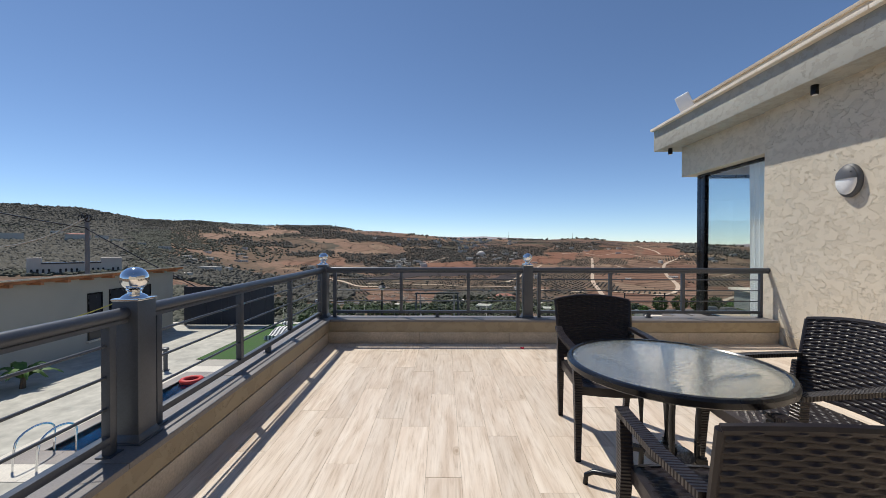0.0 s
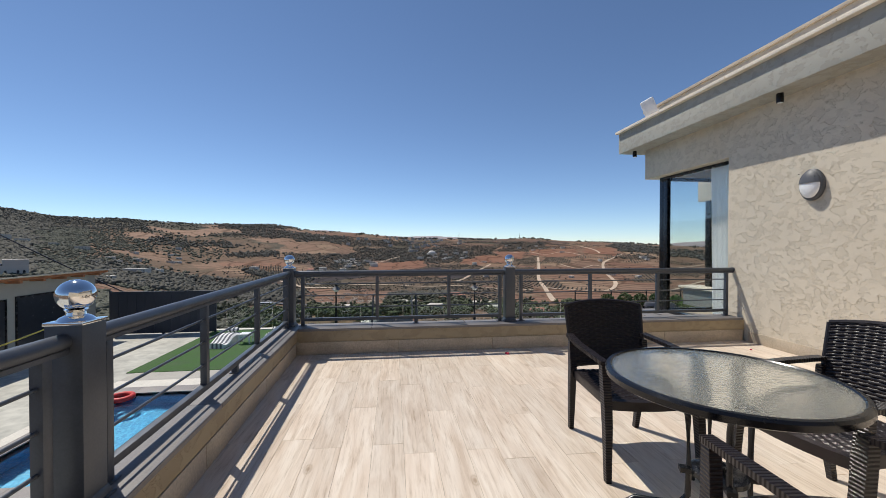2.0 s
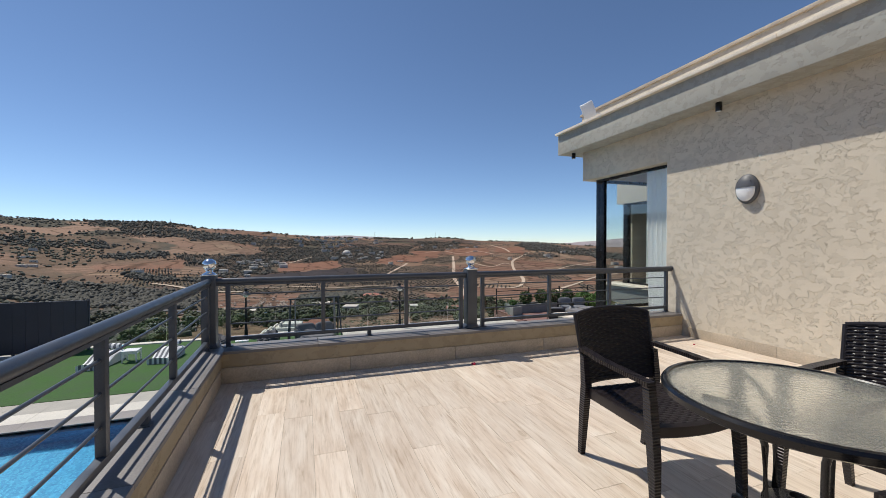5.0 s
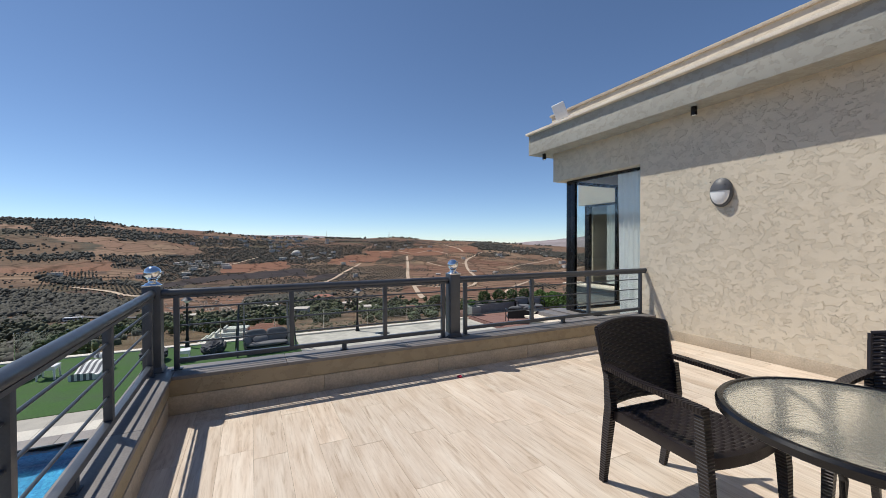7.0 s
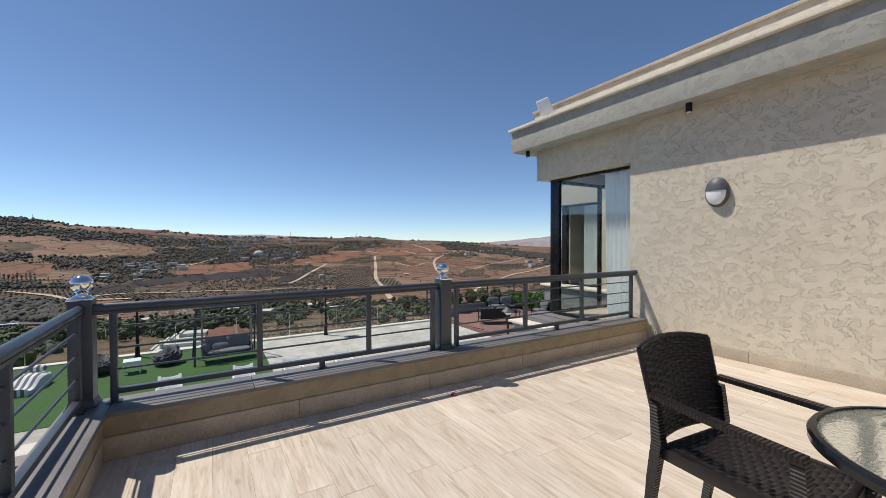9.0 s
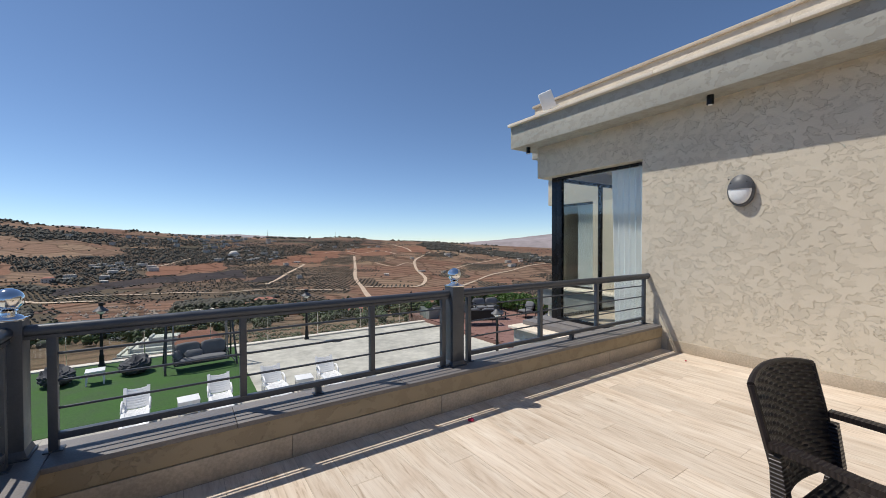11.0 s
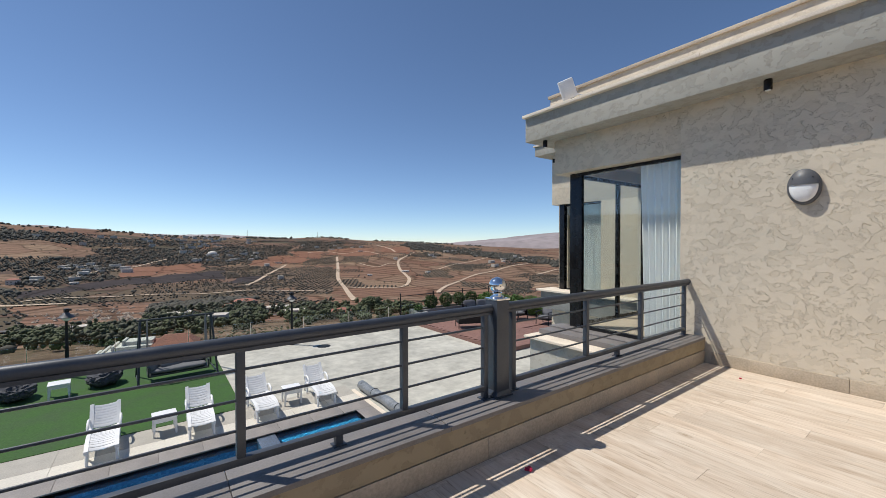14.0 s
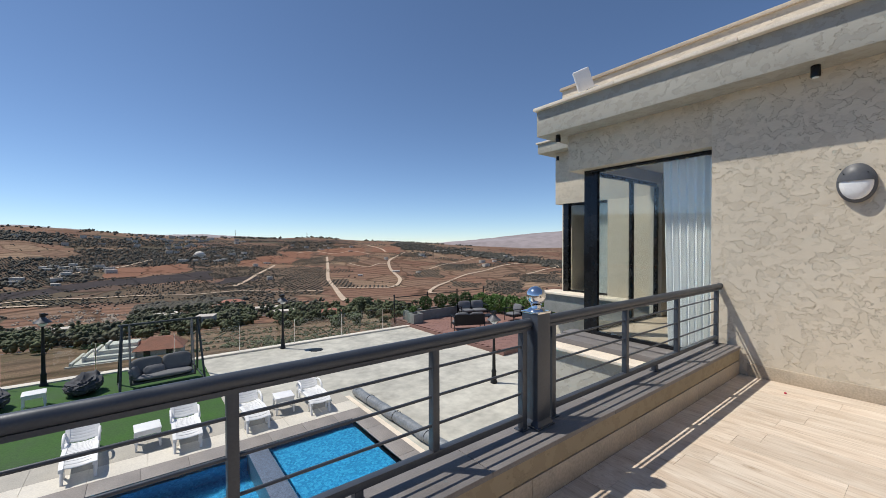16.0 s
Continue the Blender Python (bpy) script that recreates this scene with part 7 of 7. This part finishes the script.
def long_building(q, w, h):
    g = thing("school_building", "long pale stone building with arched windows behind the trees", "building", pose(q.x, q.y, q.z, 0, 0, 43))
    boxpart("wall", (-w / 2, w / 2, 0, w * 0.2, -h, h * 0.62), M_HOUSE, g)
    boxpart("wing", (-w / 2, -w * 0.36, 0.2, w * 0.18, h * 0.62, h), M_HOUSE, g)
    boxpart("wing", (w * 0.26, w / 2, 0.2, w * 0.18, h * 0.62, h * 0.95), M_HOUSE, g)
    boxpart("roof", (-w * 0.36, w * 0.26, -0.3, w * 0.2, h * 0.62, h * 0.70), M_WINDOWDARK, g)
    u = w / 34
    for k in range(17):
        if k % 5 == 4:
            continue
        x = -w / 2 + w * (k + 0.8) / 17.6
        bm = bmesh.new()
        box(bm, x - 0.42 * u, x + 0.42 * u, -0.15, 0.2, h * 0.05, h * 0.28)
        cyl(bm, (x, -0.15, h * 0.28), (x, 0.2, h * 0.28), 0.42 * u, n=12)
        part("arched_window", bm, M_WINDOWDARK, g)


q = at_slope(-43.3, -.056)
long_building(q, math.hypot(q.x, q.y) * 0.13, math.hypot(q.x, q.y) * 0.030)
for az, s in ((9.6, 40), (18.4, 32), (-15.5, 26)):
    q = place(az, 2150)
    g = thing("radio_mast", "thin lattice radio mast on the ridge", "mast", pose(q.x, q.y, q.z - 1))
    bm = bmesh.new()
    cyl(bm, (0, 0, 0), (0, 0, s), 1.1, 0.5, 6)
    part("mast", bm, M_LAMPGREY, g)
# a broad dark tree on the near valley floor
q = place(25.3, 250)
g = thing("tree", "broad round-crowned dark green tree beside the valley road", "tree", pose(q.x, q.y, q.z))
bm = bmesh.new()
cyl(bm, (0, 0, -0.5), (0.3, 0, 4), 0.6, 0.35, 8)
for k in range(4):
    an = k * 1.6
    cyl(bm, (0.25, 0, 3.5), (2.6 * math.cos(an), 2.6 * math.sin(an), 6.5), 0.3, 0.12, 6)
part("trunk", bm, M_BARK, g)
cc = nprng.normal(0, 1, (420, 3))
cc = cc / np.linalg.norm(cc, axis=1)[:, None] * nprng.uniform(0.45, 1, (420, 1)) ** 0.5 * np.array([6.0, 6.0, 4.2]) + np.array([0, 0, 6.2])
cr = clumps("crown", cc, nprng.uniform(0.4, 0.95, 420), M_BELT, "", "")
cr.parent = g
for k in ("label", "category", "kind"):
    if k in cr:
        del cr[k]


# ---------------------------------------------------------------- floor tiles
PW, PL = 0.20, 1.2
plank_bm = bmesh.new()
box(plank_bm, -PW / 2 + 0.0005, PW / 2 - 0.0005, -PL / 2 + 0.0005, PL / 2 - 0.0005, -0.006, 0.0)
plank_mesh = mesh_of("plank", plank_bm, M_TILE, False)
rng = random.Random(5)
col = 0
x = -1.495
while x < 4.34:
    w = min(PW, 4.372 - x)
    y = -3.0 - PL * ((col * 0.37 + 0.13 * (col % 3)) % 1.0)
    while y < 5.03:
        y0, y1 = max(y, -3.0), min(y + PL, 5.042)
        if y1 - y0 > 0.03:
            ob = new("plank", plank_mesh)
            ob.parent = floor
            ob.matrix_basis = Matrix.Translation((x + w / 2, (y0 + y1) / 2, rng.uniform(-0.0004, 0.0004))) @ Matrix.Diagonal(((w - 0.0015) / (PW - 0.0005), (y1 - y0 - 0.0015) / (PL - 0.0005), 1, 1)) @ (pose(0, 0, 0, 0, 0, 180) if rng.random() < 0.5 else Matrix())
        y += PL
    x += PW
    col += 1
